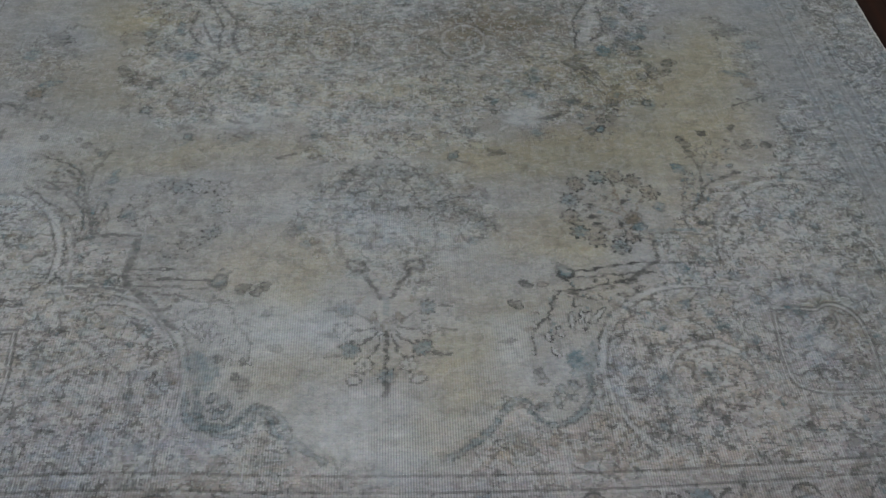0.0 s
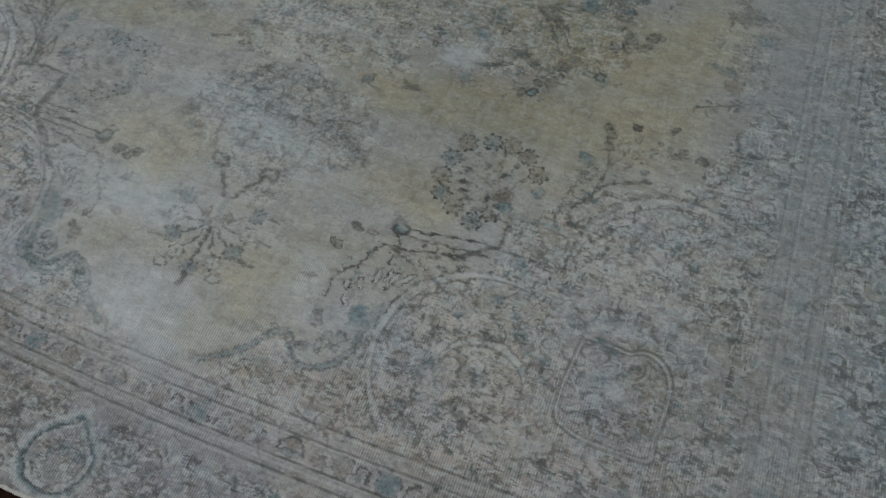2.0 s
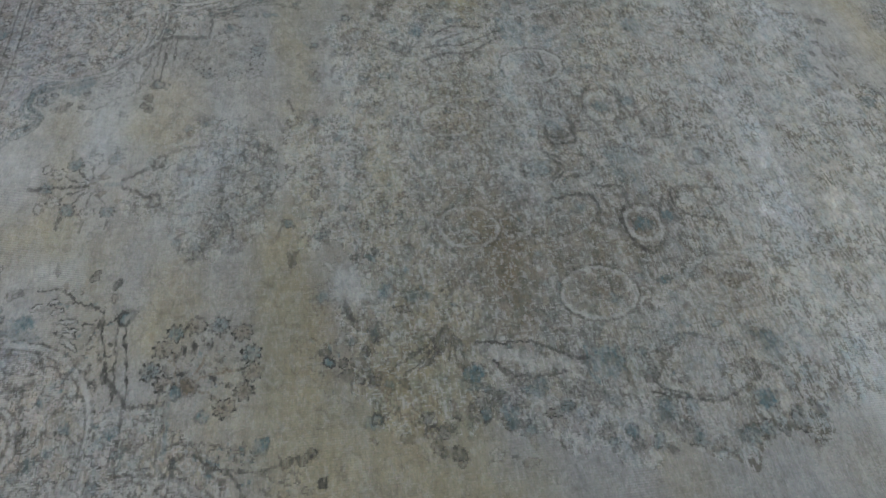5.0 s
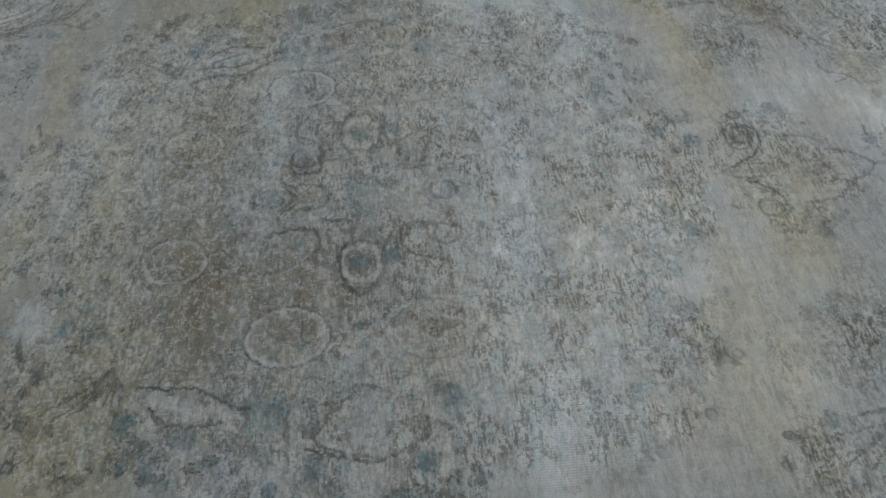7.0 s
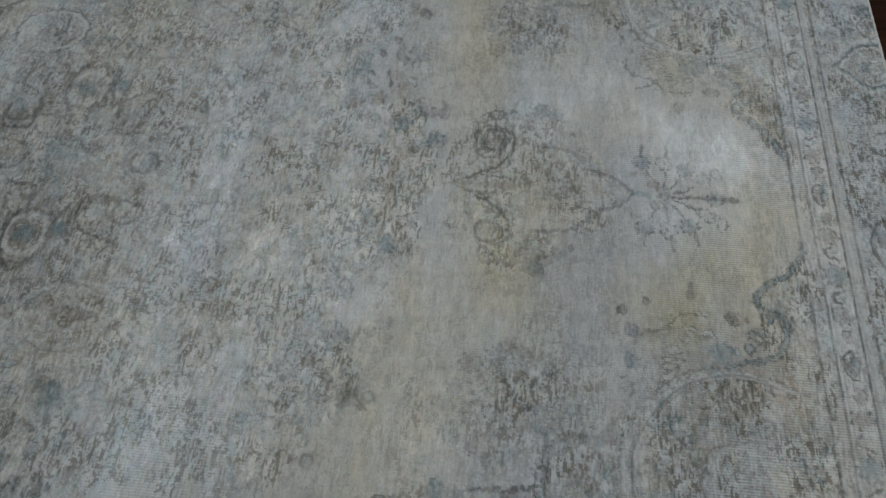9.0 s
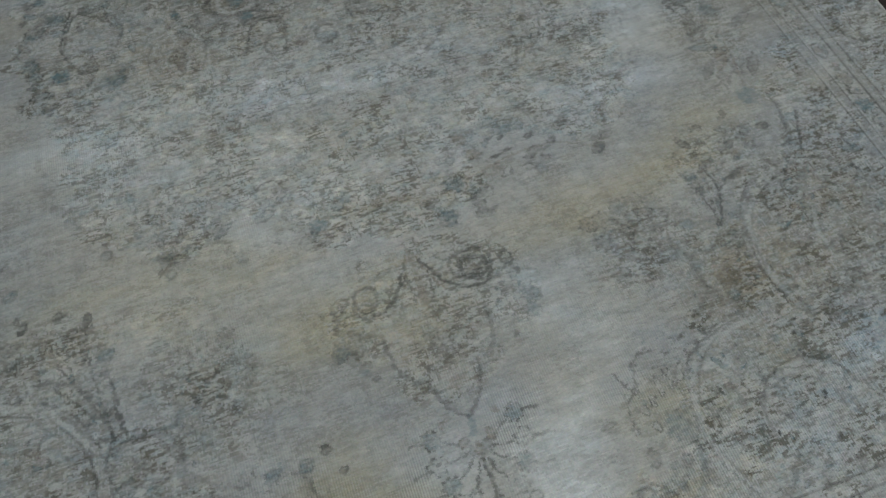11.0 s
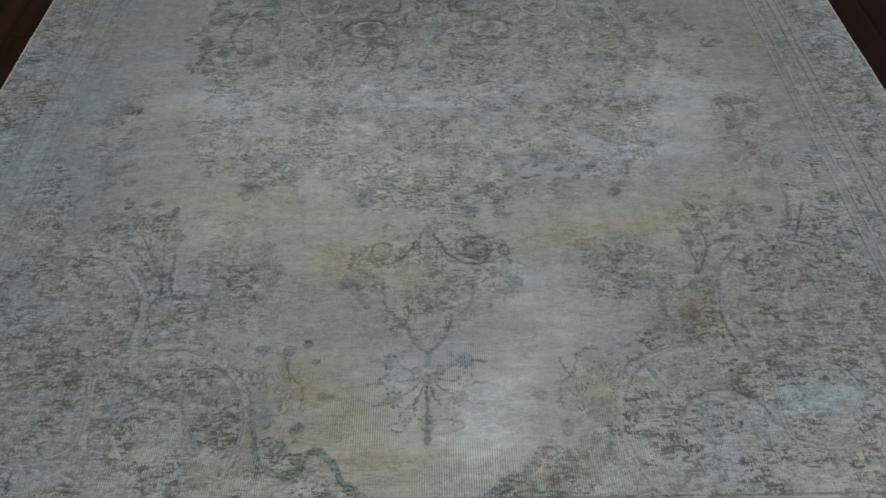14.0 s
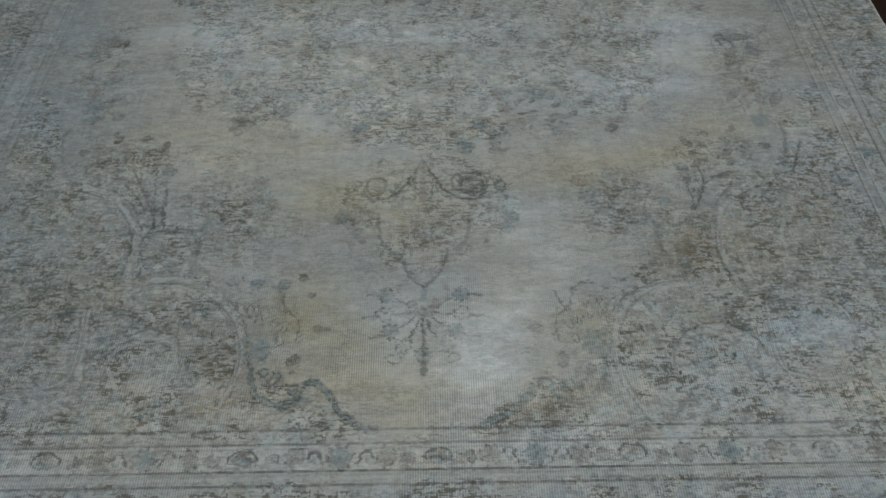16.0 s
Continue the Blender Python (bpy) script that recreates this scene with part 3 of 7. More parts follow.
def draw_arch(c, much, seed):
    """The arch on the corner piece with its medallion, and the fan of petals round the palmette."""
    c.line([(0.434, 1.574), (0.416, 1.533), (0.406, 1.481), (0.41, 1.435), (0.425, 1.38), (0.458, 1.331), (0.504, 1.297), (0.553, 1.277), (0.611, 1.272), (0.664, 1.286)], 0.011, "light", 0.75 * much)
    c.line([(0.426, 1.569), (0.409, 1.528), (0.398, 1.477), (0.401, 1.43), (0.418, 1.375), (0.451, 1.326), (0.496, 1.292), (0.545, 1.271), (0.603, 1.267), (0.655, 1.28)], 0.0055, "dark", 0.65 * much, beads=0.02)
    c.line([(0.442, 1.579), (0.424, 1.538), (0.414, 1.487), (0.418, 1.441), (0.434, 1.387), (0.468, 1.337), (0.514, 1.303), (0.562, 1.283), (0.621, 1.279), (0.673, 1.292)], 0.005, "rule", 0.5 * much)
    c.line([(0.434, 1.574), (0.456, 1.606), (0.482, 1.634)], 0.01, "light", 0.6 * much)
    c.line([(0.424, 1.569), (0.446, 1.609), (0.469, 1.634)], 0.005, "dark", 0.5 * much)
    c.line([(0.531, 1.517), (0.531, 1.471), (0.545, 1.439), (0.573, 1.417), (0.613, 1.411), (0.658, 1.426), (0.685, 1.453), (0.691, 1.502)], 0.01, "light", 0.7 * much)
    c.line([(0.532, 1.508), (0.531, 1.462), (0.546, 1.429), (0.573, 1.408), (0.614, 1.401), (0.659, 1.416), (0.686, 1.444), (0.692, 1.493)], 0.005, "dark", 0.5 * much)
    c.line([(0.53, 1.526), (0.53, 1.481), (0.545, 1.448), (0.572, 1.427), (0.612, 1.42), (0.656, 1.435), (0.683, 1.463), (0.69, 1.511)], 0.0045, "rule", 0.45 * much)
    c.flower(0.603, 1.484, 0.022, "blue", 7, 0.35 * much, 0.4 * much)
    c.ring(0.603, 1.484, 0.027, 0.025, 0.006, "pale", 0.6 * much)
    c.leaf((0.578, 1.407), (0.619, 1.403), 0.007, "dark", 0.6 * much)
    c.leaf((0.684, 1.473), (0.695, 1.508), 0.007, "dark", 0.6 * much)
    c.leaf((0.633, 1.364), (0.674, 1.383), 0.014, "blue", 0.5 * much)
    c.leaf((0.626, 1.333), (0.645, 1.346), 0.012, "blue", 0.5 * much)
    c.leaf((0.491, 1.35), (0.516, 1.36), 0.01, "blue", 0.55 * much)
    c.flower(0.498, 1.4, 0.010, "dark", 5, 0.4 * much, 0.5 * much)
    c.flower(0.434, 1.447, 0.011, "brown", 5, 0.5 * much, 0.6 * much)
    c.flower(0.5, 1.442, 0.011, "dark", 5, 0.4 * much, 0.5 * much)
    c.leaf((0.413, 1.487), (0.437, 1.493), 0.006, "dark", 0.7 * much)
    c.leaf((0.405, 1.321), (0.383, 1.376), 0.008, "pale", 0.9 * much, 0.9 * much)
    c.leaf((0.385, 1.324), (0.387, 1.374), 0.008, "pale", 0.9 * much, 0.9 * much)
    c.leaf((0.364, 1.33), (0.366, 1.374), 0.008, "pale", 0.9 * much, 0.9 * much)
    c.leaf((0.336, 1.361), (0.341, 1.388), 0.008, "pale", 0.9 * much, 0.9 * much)
    c.leaf((0.316, 1.373), (0.32, 1.4), 0.008, "pale", 0.9 * much, 0.9 * much)
    c.leaf((0.433, 1.317), (0.399, 1.362), 0.008, "pale", 0.9 * much, 0.9 * much)
    c.leaf((0.321, 1.41), (0.33, 1.436), 0.008, "pale", 0.9 * much, 0.9 * much)
    c.leaf((0.277, 1.415), (0.29, 1.424), 0.008, "pale", 0.9 * much, 0.9 * much)
    c.flower(0.361, 1.446, 0.043, "pale", 9, 0.55 * much, 0 * much)
    c.flower(0.361, 1.441, 0.026, "blue", 8, 0.75 * much, 0.4 * much)
    c.leaf((0.278, 1.457), (0.294, 1.497), 0.009, "dark", 0.85 * much)
    c.leaf((0.282, 1.497), (0.303, 1.486), 0.006, "brown", 0.6 * much)
    c.bud(0.236, 1.393, 0.017, 0.008, -8, "dark", 0.7 * much)
    c.leaf((0.267, 1.372), (0.295, 1.363), 0.008, "brown", 0.6 * much)
    c.line([(0.331, 1.308), (0.321, 1.336), (0.3, 1.358), (0.286, 1.382), (0.286, 1.421)], 0.005, "dark", 0.75 * much)
    c.line([(0.379, 1.282), (0.353, 1.279), (0.331, 1.304), (0.321, 1.348)], 0.005, "dark", 0.75 * much)
    if c.sy < 0:
        c.bud(0.284, 1.257, 0.016, 0.01, 37, "dark", much)
        c.bud(0.320, 1.257, 0.012, 0.008, -5, "brown", 0.6 * much)
        c.leaf((0.243, 1.3), (0.274, 1.317), 0.01, "dark", 0.85 * much)
        c.leaf((0.278, 1.303), (0.3, 1.316), 0.009, "brown", 0.6 * much)
        c.leaf((0.278, 1.335), (0.306, 1.329), 0.01, "brown", 0.45 * much)
        c.bud(0.369, 1.228, 0.022, 0.016, 34, "blue", 0.9 * much)
        c.line([(0.353, 1.207), (0.353, 1.238), (0.369, 1.252)], 0.006, "dark", 0.8 * much)
        c.line([(0.391, 1.227), (0.429, 1.223), (0.478, 1.216), (0.553, 1.206)], 0.0055, "dark", 0.85 * much)
        c.line([(0.391, 1.246), (0.449, 1.241), (0.551, 1.234)], 0.005, "dark", 0.7 * much)
        c.line([(0.342, 1.278), (0.4, 1.275), (0.448, 1.262), (0.507, 1.255)], 0.0055, "dark", 0.8 * much)
        c.line([(0.374, 1.304), (0.384, 1.292), (0.421, 1.301)], 0.005, "dark", 0.7 * much)
        c.line([(0.377, 1.259), (0.381, 1.288), (0.368, 1.311)], 0.006, "dark", 0.7 * much)
    c.specks(0.422, 1.283, 0.1, 0.03, 80, seed + 21, 0.8 * much, 0.007, -14)
    c.specks(0.336, 1.348, 0.05, 0.05, 40, seed + 22, 0.6 * much, 0.0075)


def draw_panel(c, much, seed):
    """The framed panel near the outer corner."""
    c.line([(0.767, 1.331), (0.815, 1.332), (0.86, 1.337), (0.88, 1.327), (0.909, 1.327), (0.936, 1.346), (0.952, 1.38), (0.952, 1.429), (0.944, 1.487), (0.943, 1.529), (0.887, 1.533), (0.824, 1.533), (0.783, 1.523), (0.757, 1.504), (0.752, 1.45), (0.759, 1.39), (0.767, 1.331)], 0.006, "rule", 0.95 * much)
    c.line([(0.771, 1.335), (0.817, 1.337), (0.859, 1.341), (0.878, 1.332), (0.906, 1.332), (0.932, 1.35), (0.947, 1.383), (0.947, 1.429), (0.939, 1.485), (0.939, 1.525), (0.885, 1.529), (0.825, 1.528), (0.786, 1.519), (0.761, 1.501), (0.757, 1.45), (0.763, 1.392), (0.771, 1.335)], 0.008, "light", 0.65 * much)
    c.line([(0.775, 1.34), (0.819, 1.342), (0.859, 1.346), (0.877, 1.337), (0.903, 1.337), (0.928, 1.354), (0.942, 1.385), (0.943, 1.429), (0.935, 1.483), (0.935, 1.521), (0.884, 1.525), (0.826, 1.524), (0.789, 1.515), (0.765, 1.498), (0.761, 1.449), (0.767, 1.394), (0.775, 1.34)], 0.005, "rule", 0.8 * much)
    c.flower(0.851, 1.422, 0.022, "pale", 7, 0.9 * much, 0.5 * much)
    c.leaf((0.81, 1.439), (0.827, 1.397), 0.014, "blue", 0.5 * much)
    c.leaf((0.833, 1.394), (0.88, 1.379), 0.012, "blue", 0.5 * much)
    c.leaf((0.887, 1.398), (0.9, 1.428), 0.013, "blue", 0.5 * much)
    c.bud(0.877, 1.367, 0.011, 0.009, 16, "dark", 0.7 * much)
    c.leaf((0.903, 1.345), (0.912, 1.386), 0.012, "brown", 0.8 * much)
    c.leaf((0.905, 1.392), (0.904, 1.452), 0.012, "brown", 0.7 * much)
    c.leaf((0.917, 1.44), (0.92, 1.487), 0.01, "dark", 0.7 * much)
    c.leaf((0.891, 1.487), (0.892, 1.521), 0.009, "dark", 0.6 * much)
    c.line([(0.784, 1.354), (0.835, 1.35)], 0.004, "dark", 0.6 * much)
    c.line([(0.776, 1.503), (0.828, 1.511), (0.882, 1.507)], 0.004, "dark", 0.6 * much)
    c.ring(0.798, 1.372, 0.011, 0.011, 0.0045, "dark", 0.5 * much)
    c.specks(0.804, 1.463, 0.05, 0.04, 30, seed + 41, 0.6 * much, 0.0075)
    c.line([(0.674, 1.622), (0.718, 1.602), (0.771, 1.595), (0.822, 1.599), (0.865, 1.619)], 0.006, "dark", 0.55 * much)
    c.leaf((0.695, 1.622), (0.755, 1.626), 0.014, "blue", 0.45 * much)
    c.line([(0.88, 1.258), (0.894, 1.275), (0.933, 1.281)], 0.006, "dark", 0.6 * much)
    c.line([(0.851, 1.258), (0.872, 1.267), (0.895, 1.267)], 0.008, "light", 0.5 * much)


def draw_wreath(c, much, seed):
    """The round wreath of small flowers and the stepped corner beside it."""
    c.flower(0.424, 0.981, 0.022, "brown", 8, 0.5 * much, 1.1 * much)
    c.flower(0.474, 0.962, 0.022, "blue", 8, 0.5 * much, 1.1 * much)
    c.flower(0.513, 0.957, 0.022, "brown", 8, 0.5 * much, 1.1 * much)
    c.flower(0.552, 0.974, 0.022, "brown", 8, 0.5 * much, 1.1 * much)
    c.flower(0.583, 1.011, 0.022, "brown", 8, 0.5 * much, 1.1 * much)
    c.flower(0.405, 1.029, 0.022, "blue", 8, 0.5 * much, 1.1 * much)
    c.flower(0.401, 1.076, 0.021, "brown", 8, 0.5 * much, 1.1 * much)
    c.flower(0.414, 1.121, 0.021, "blue", 8, 0.5 * much, 1.1 * much)
    c.flower(0.448, 1.145, 0.021, "brown", 8, 0.5 * much, 1.1 * much)
    c.flower(0.493, 1.165, 0.021, "blue", 8, 0.5 * much, 1.1 * much)
    c.flower(0.521, 1.134, 0.021, "brown", 8, 0.5 * much, 1.1 * much)
    c.leaf((0.578, 1.058), (0.612, 1.051), 0.017, "blue", 0.75 * much, 0.4 * much)
    c.leaf((0.525, 1.116), (0.561, 1.109), 0.016, "blue", 0.7 * much, 0.5 * much)
    c.leaf((0.512, 1.101), (0.547, 1.068), 0.013, "brown", 0.9 * much, 0.6 * much)
    c.flower(0.538, 1.091, 0.017, "brown", 5, 0.9 * much, 0.6 * much)
    c.leaf((0.444, 1.006), (0.461, 0.996), 0.007, "dark", 0.75 * much)
    c.leaf((0.478, 0.996), (0.49, 0.985), 0.007, "dark", 0.75 * much)
    c.leaf((0.504, 0.996), (0.507, 0.973), 0.007, "dark", 0.75 * much)
    c.leaf((0.528, 1.007), (0.546, 1.001), 0.007, "dark", 0.75 * much)
    c.leaf((0.55, 1.038), (0.567, 1.032), 0.007, "dark", 0.75 * much)
    c.leaf((0.431, 1.048), (0.464, 1.049), 0.007, "dark", 0.75 * much)
    c.leaf((0.434, 1.081), (0.469, 1.076), 0.007, "dark", 0.75 * much)
    c.leaf((0.439, 1.107), (0.471, 1.093), 0.007, "dark", 0.75 * much)
    c.leaf((0.455, 1.122), (0.478, 1.112), 0.007, "dark", 0.75 * much)
    c.leaf((0.476, 1.144), (0.504, 1.123), 0.007, "dark", 0.75 * much)
    c.leaf((0.505, 1.115), (0.502, 1.082), 0.007, "dark", 0.75 * much)
    c.leaf((0.488, 1.034), (0.482, 1.016), 0.007, "dark", 0.75 * much)
    c.leaf((0.515, 1.049), (0.522, 1.027), 0.007, "dark", 0.75 * much)
    c.line([(0.534, 1.101), (0.502, 1.072), (0.469, 1.056)], 0.005, "brown", 0.8 * much)
    c.line([(0.534, 1.097), (0.51, 1.042), (0.507, 0.989)], 0.005, "brown", 0.8 * much)
    c.line([(0.534, 1.101), (0.549, 1.05), (0.568, 1.017)], 0.005, "brown", 0.7 * much)
    c.line([(0.53, 1.108), (0.489, 1.115), (0.449, 1.125)], 0.005, "brown", 0.7 * much)
    c.specks(0.481, 1.064, 0.075, 0.07, 150, seed + 23, 0.6 * much, 0.006)
    c.line([(0.562, 1.126), (0.562, 1.166), (0.56, 1.204)], 0.009, "dark", 0.7 * much)
    c.line([(0.576, 1.126), (0.572, 1.205)], 0.008, "pale", 0.6 * much)
    c.line([(0.526, 1.14), (0.558, 1.146), (0.623, 1.147)], 0.005, "dark", 0.6 * much)
    c.line([(0.56, 1.123), (0.615, 1.122), (0.669, 1.123)], 0.008, "blue", 0.6 * much)
    c.line([(0.701, 1.142), (0.695, 1.181), (0.696, 1.211)], 0.008, "dark", 0.6 * much)
    c.line([(0.691, 1.142), (0.683, 1.206)], 0.009, "pale", 0.6 * much)
    c.leaf((0.598, 1.194), (0.66, 1.174), 0.03, "brown", 0.25 * much)
    c.leaf((0.635, 1.194), (0.661, 1.211), 0.012, "blue", 0.5 * much)
    c.line([(0.56, 1.204), (0.526, 1.231), (0.485, 1.263)], 0.011, "dark", 0.65 * much)
    c.line([(0.562, 1.126), (0.614, 1.132), (0.7, 1.136)], 0.006, "dark", 0.5 * much)
    c.line([(0.562, 1.21), (0.617, 1.213), (0.693, 1.214)], 0.006, "dark", 0.55 * much)
    c.leaf((0.575, 1.194), (0.68, 1.15), 0.026, "brown", 0.3 * much)


def draw_bush(c, much, seed):
    """The leafy bush above the corner piece and the end of its outline."""
    if c.sy < 0:
        c.line([(0.667, 1.093), (0.671, 1.11), (0.709, 1.108)], 0.012, "dark", 0.9 * much, False)
        c.line([(0.668, 1.099), (0.67, 1.063), (0.698, 1.025), (0.713, 0.944), (0.706, 0.899), (0.692, 0.859)], 0.0065, "dark", 0.85 * much)
        c.line([(0.716, 0.941), (0.734, 0.912), (0.748, 0.882)], 0.0045, "dark", 0.7 * much)
        c.line([(0.643, 1.117), (0.646, 1.059), (0.661, 0.998)], 0.0045, "dark", 0.6 * much)
    c.line([(0.709, 1.111), (0.728, 1.073), (0.755, 1.037), (0.803, 1.004), (0.862, 0.985)], 0.009, "light", 0.7 * much)
    c.line([(0.704, 1.105), (0.722, 1.067), (0.748, 1.034), (0.798, 0.995)], 0.006, "dark", 0.7 * much)
    c.line([(0.751, 0.976), (0.778, 0.964), (0.81, 0.955)], 0.007, "dark", 0.8 * much)
    c.line([(0.696, 1.195), (0.709, 1.132), (0.738, 1.07), (0.795, 1.017), (0.868, 0.987), (0.936, 0.986), (0.993, 1.013), (1.037, 1.067)], 0.011, "light", 0.5 * much)
    c.line([(0.691, 1.185), (0.704, 1.122), (0.734, 1.06), (0.79, 1.006), (0.863, 0.976), (0.932, 0.975), (0.989, 1.002), (1.033, 1.057)], 0.006, "dark", 0.55 * much, beads=0.02)
    c.line([(0.701, 1.207), (0.714, 1.145), (0.744, 1.083), (0.8, 1.03), (0.873, 1.001), (0.941, 1), (0.998, 1.027), (1.041, 1.081)], 0.005, "rule", 0.45 * much)
    c.specks(0.682, 1.037, 0.028, 0.075, 80, seed + 24, 0.9 * much, 0.0075)
    c.specks(0.683, 0.975, 0.03, 0.03, 30, seed + 25, 0.8 * much, 0.0075)
    c.leaf((0.648, 0.924), (0.679, 0.95), 0.015, "blue", 0.9 * much, 0.5 * much)
    c.bud(0.692, 0.843, 0.017, 0.009, 74, "dark", much)
    c.bud(0.750, 0.818, 0.012, 0.01, 53, "dark", much)
    c.bud(0.704, 0.889, 0.013, 0.009, 48, "dark", 0.9 * much)
    c.bud(0.699, 0.853, 0.016, 0.01, 59, "dark", much)
    c.bud(0.832, 0.800, 0.012, 0.007, -70, "dark", 0.8 * much)
    c.bud(0.903, 0.865, 0.015, 0.011, -2, "dark", 0.95 * much)
    c.leaf((0.846, 0.851), (0.876, 0.852), 0.008, "dark", 0.9 * much)
    c.leaf((0.833, 0.872), (0.872, 0.863), 0.008, "dark", 0.85 * much)
    c.leaf((0.844, 0.897), (0.866, 0.901), 0.006, "dark", 0.8 * much)
    c.bud(0.794, 0.931, 0.009, 0.007, -16, "blue", 0.8 * much)
    c.leaf((0.745, 0.938), (0.767, 0.918), 0.006, "dark", 0.8 * much)
    c.leaf((0.729, 0.92), (0.745, 0.901), 0.006, "dark", 0.7 * much)
    c.leaf((0.791, 0.915), (0.824, 0.906), 0.007, "brown", 0.7 * much)
    c.bud(0.808, 0.845, 0.007, 0.006, -62, "brown", 0.7 * much)
    c.bud(0.763, 0.851, 0.008, 0.008, -68, "brown", 0.6 * much)
    c.line([(0.699, 1.01), (0.745, 0.974), (0.782, 0.96), (0.812, 0.953)], 0.0065, "dark", 0.85 * much)
    c.leaf((0.792, 1.004), (0.814, 0.987), 0.009, "dark", 0.6 * much)
    c.bud(0.841, 0.976, 0.007, 0.006, -9, "dark", 0.7 * much)
    c.line([(0.704, 1.11), (0.732, 1.07), (0.768, 1.031)], 0.01, "dark", 0.6 * much)
    if c.sy < 0:
        c.line([(0.966, 0.762), (0.966, 0.789), (0.976, 0.814)], 0.012, "dark", 0.85 * much)
        c.line([(0.976, 0.814), (0.975, 0.845), (0.968, 0.874)], 0.009, "dark", 0.6 * much)
        c.line([(0.963, 0.886), (0.949, 0.912), (0.931, 0.938)], 0.006, "dark", 0.7 * much, beads=0.014)
    c.specks(0.744, 0.898, 0.05, 0.035, 60, seed + 26, 0.75 * much, 0.0075)
    c.specks(0.843, 0.866, 0.05, 0.03, 40, seed + 27, 0.7 * much, 0.0075)
    if c.sy > 0:
        c.line([(0.967, 0.775), (0.97, 0.821), (0.953, 0.893)], 0.009, "dark", 0.6 * much)
        c.line([(0.941, 0.923), (0.92, 0.958), (0.898, 0.985)], 0.008, "dark", 0.5 * much, beads=0.014)
        c.line([(0.703, 1.118), (0.696, 1.157), (0.701, 1.195), (0.705, 1.232)], 0.009, "light", 0.6 * much)
        c.line([(0.715, 1.118), (0.709, 1.16), (0.713, 1.199)], 0.0055, "dark", 0.6 * much)
        c.line([(0.7, 1.103), (0.754, 1.049), (0.802, 1.024), (0.863, 1.01)], 0.008, "light", 0.55 * much)
        c.line([(0.786, 1.061), (0.817, 1.024), (0.865, 1.001)], 0.006, "dark", 0.55 * much)
        c.leaf((0.856, 0.916), (0.825, 0.901), 0.009, "dark", 0.9 * much)
        c.leaf((0.803, 0.935), (0.78, 0.929), 0.008, "dark", 0.8 * much)
        c.leaf((0.813, 0.849), (0.789, 0.836), 0.008, "dark", 0.7 * much)
        c.leaf((0.82, 0.819), (0.814, 0.803), 0.007, "dark", 0.6 * much)
        c.leaf((0.747, 0.825), (0.727, 0.812), 0.007, "dark", 0.6 * much)


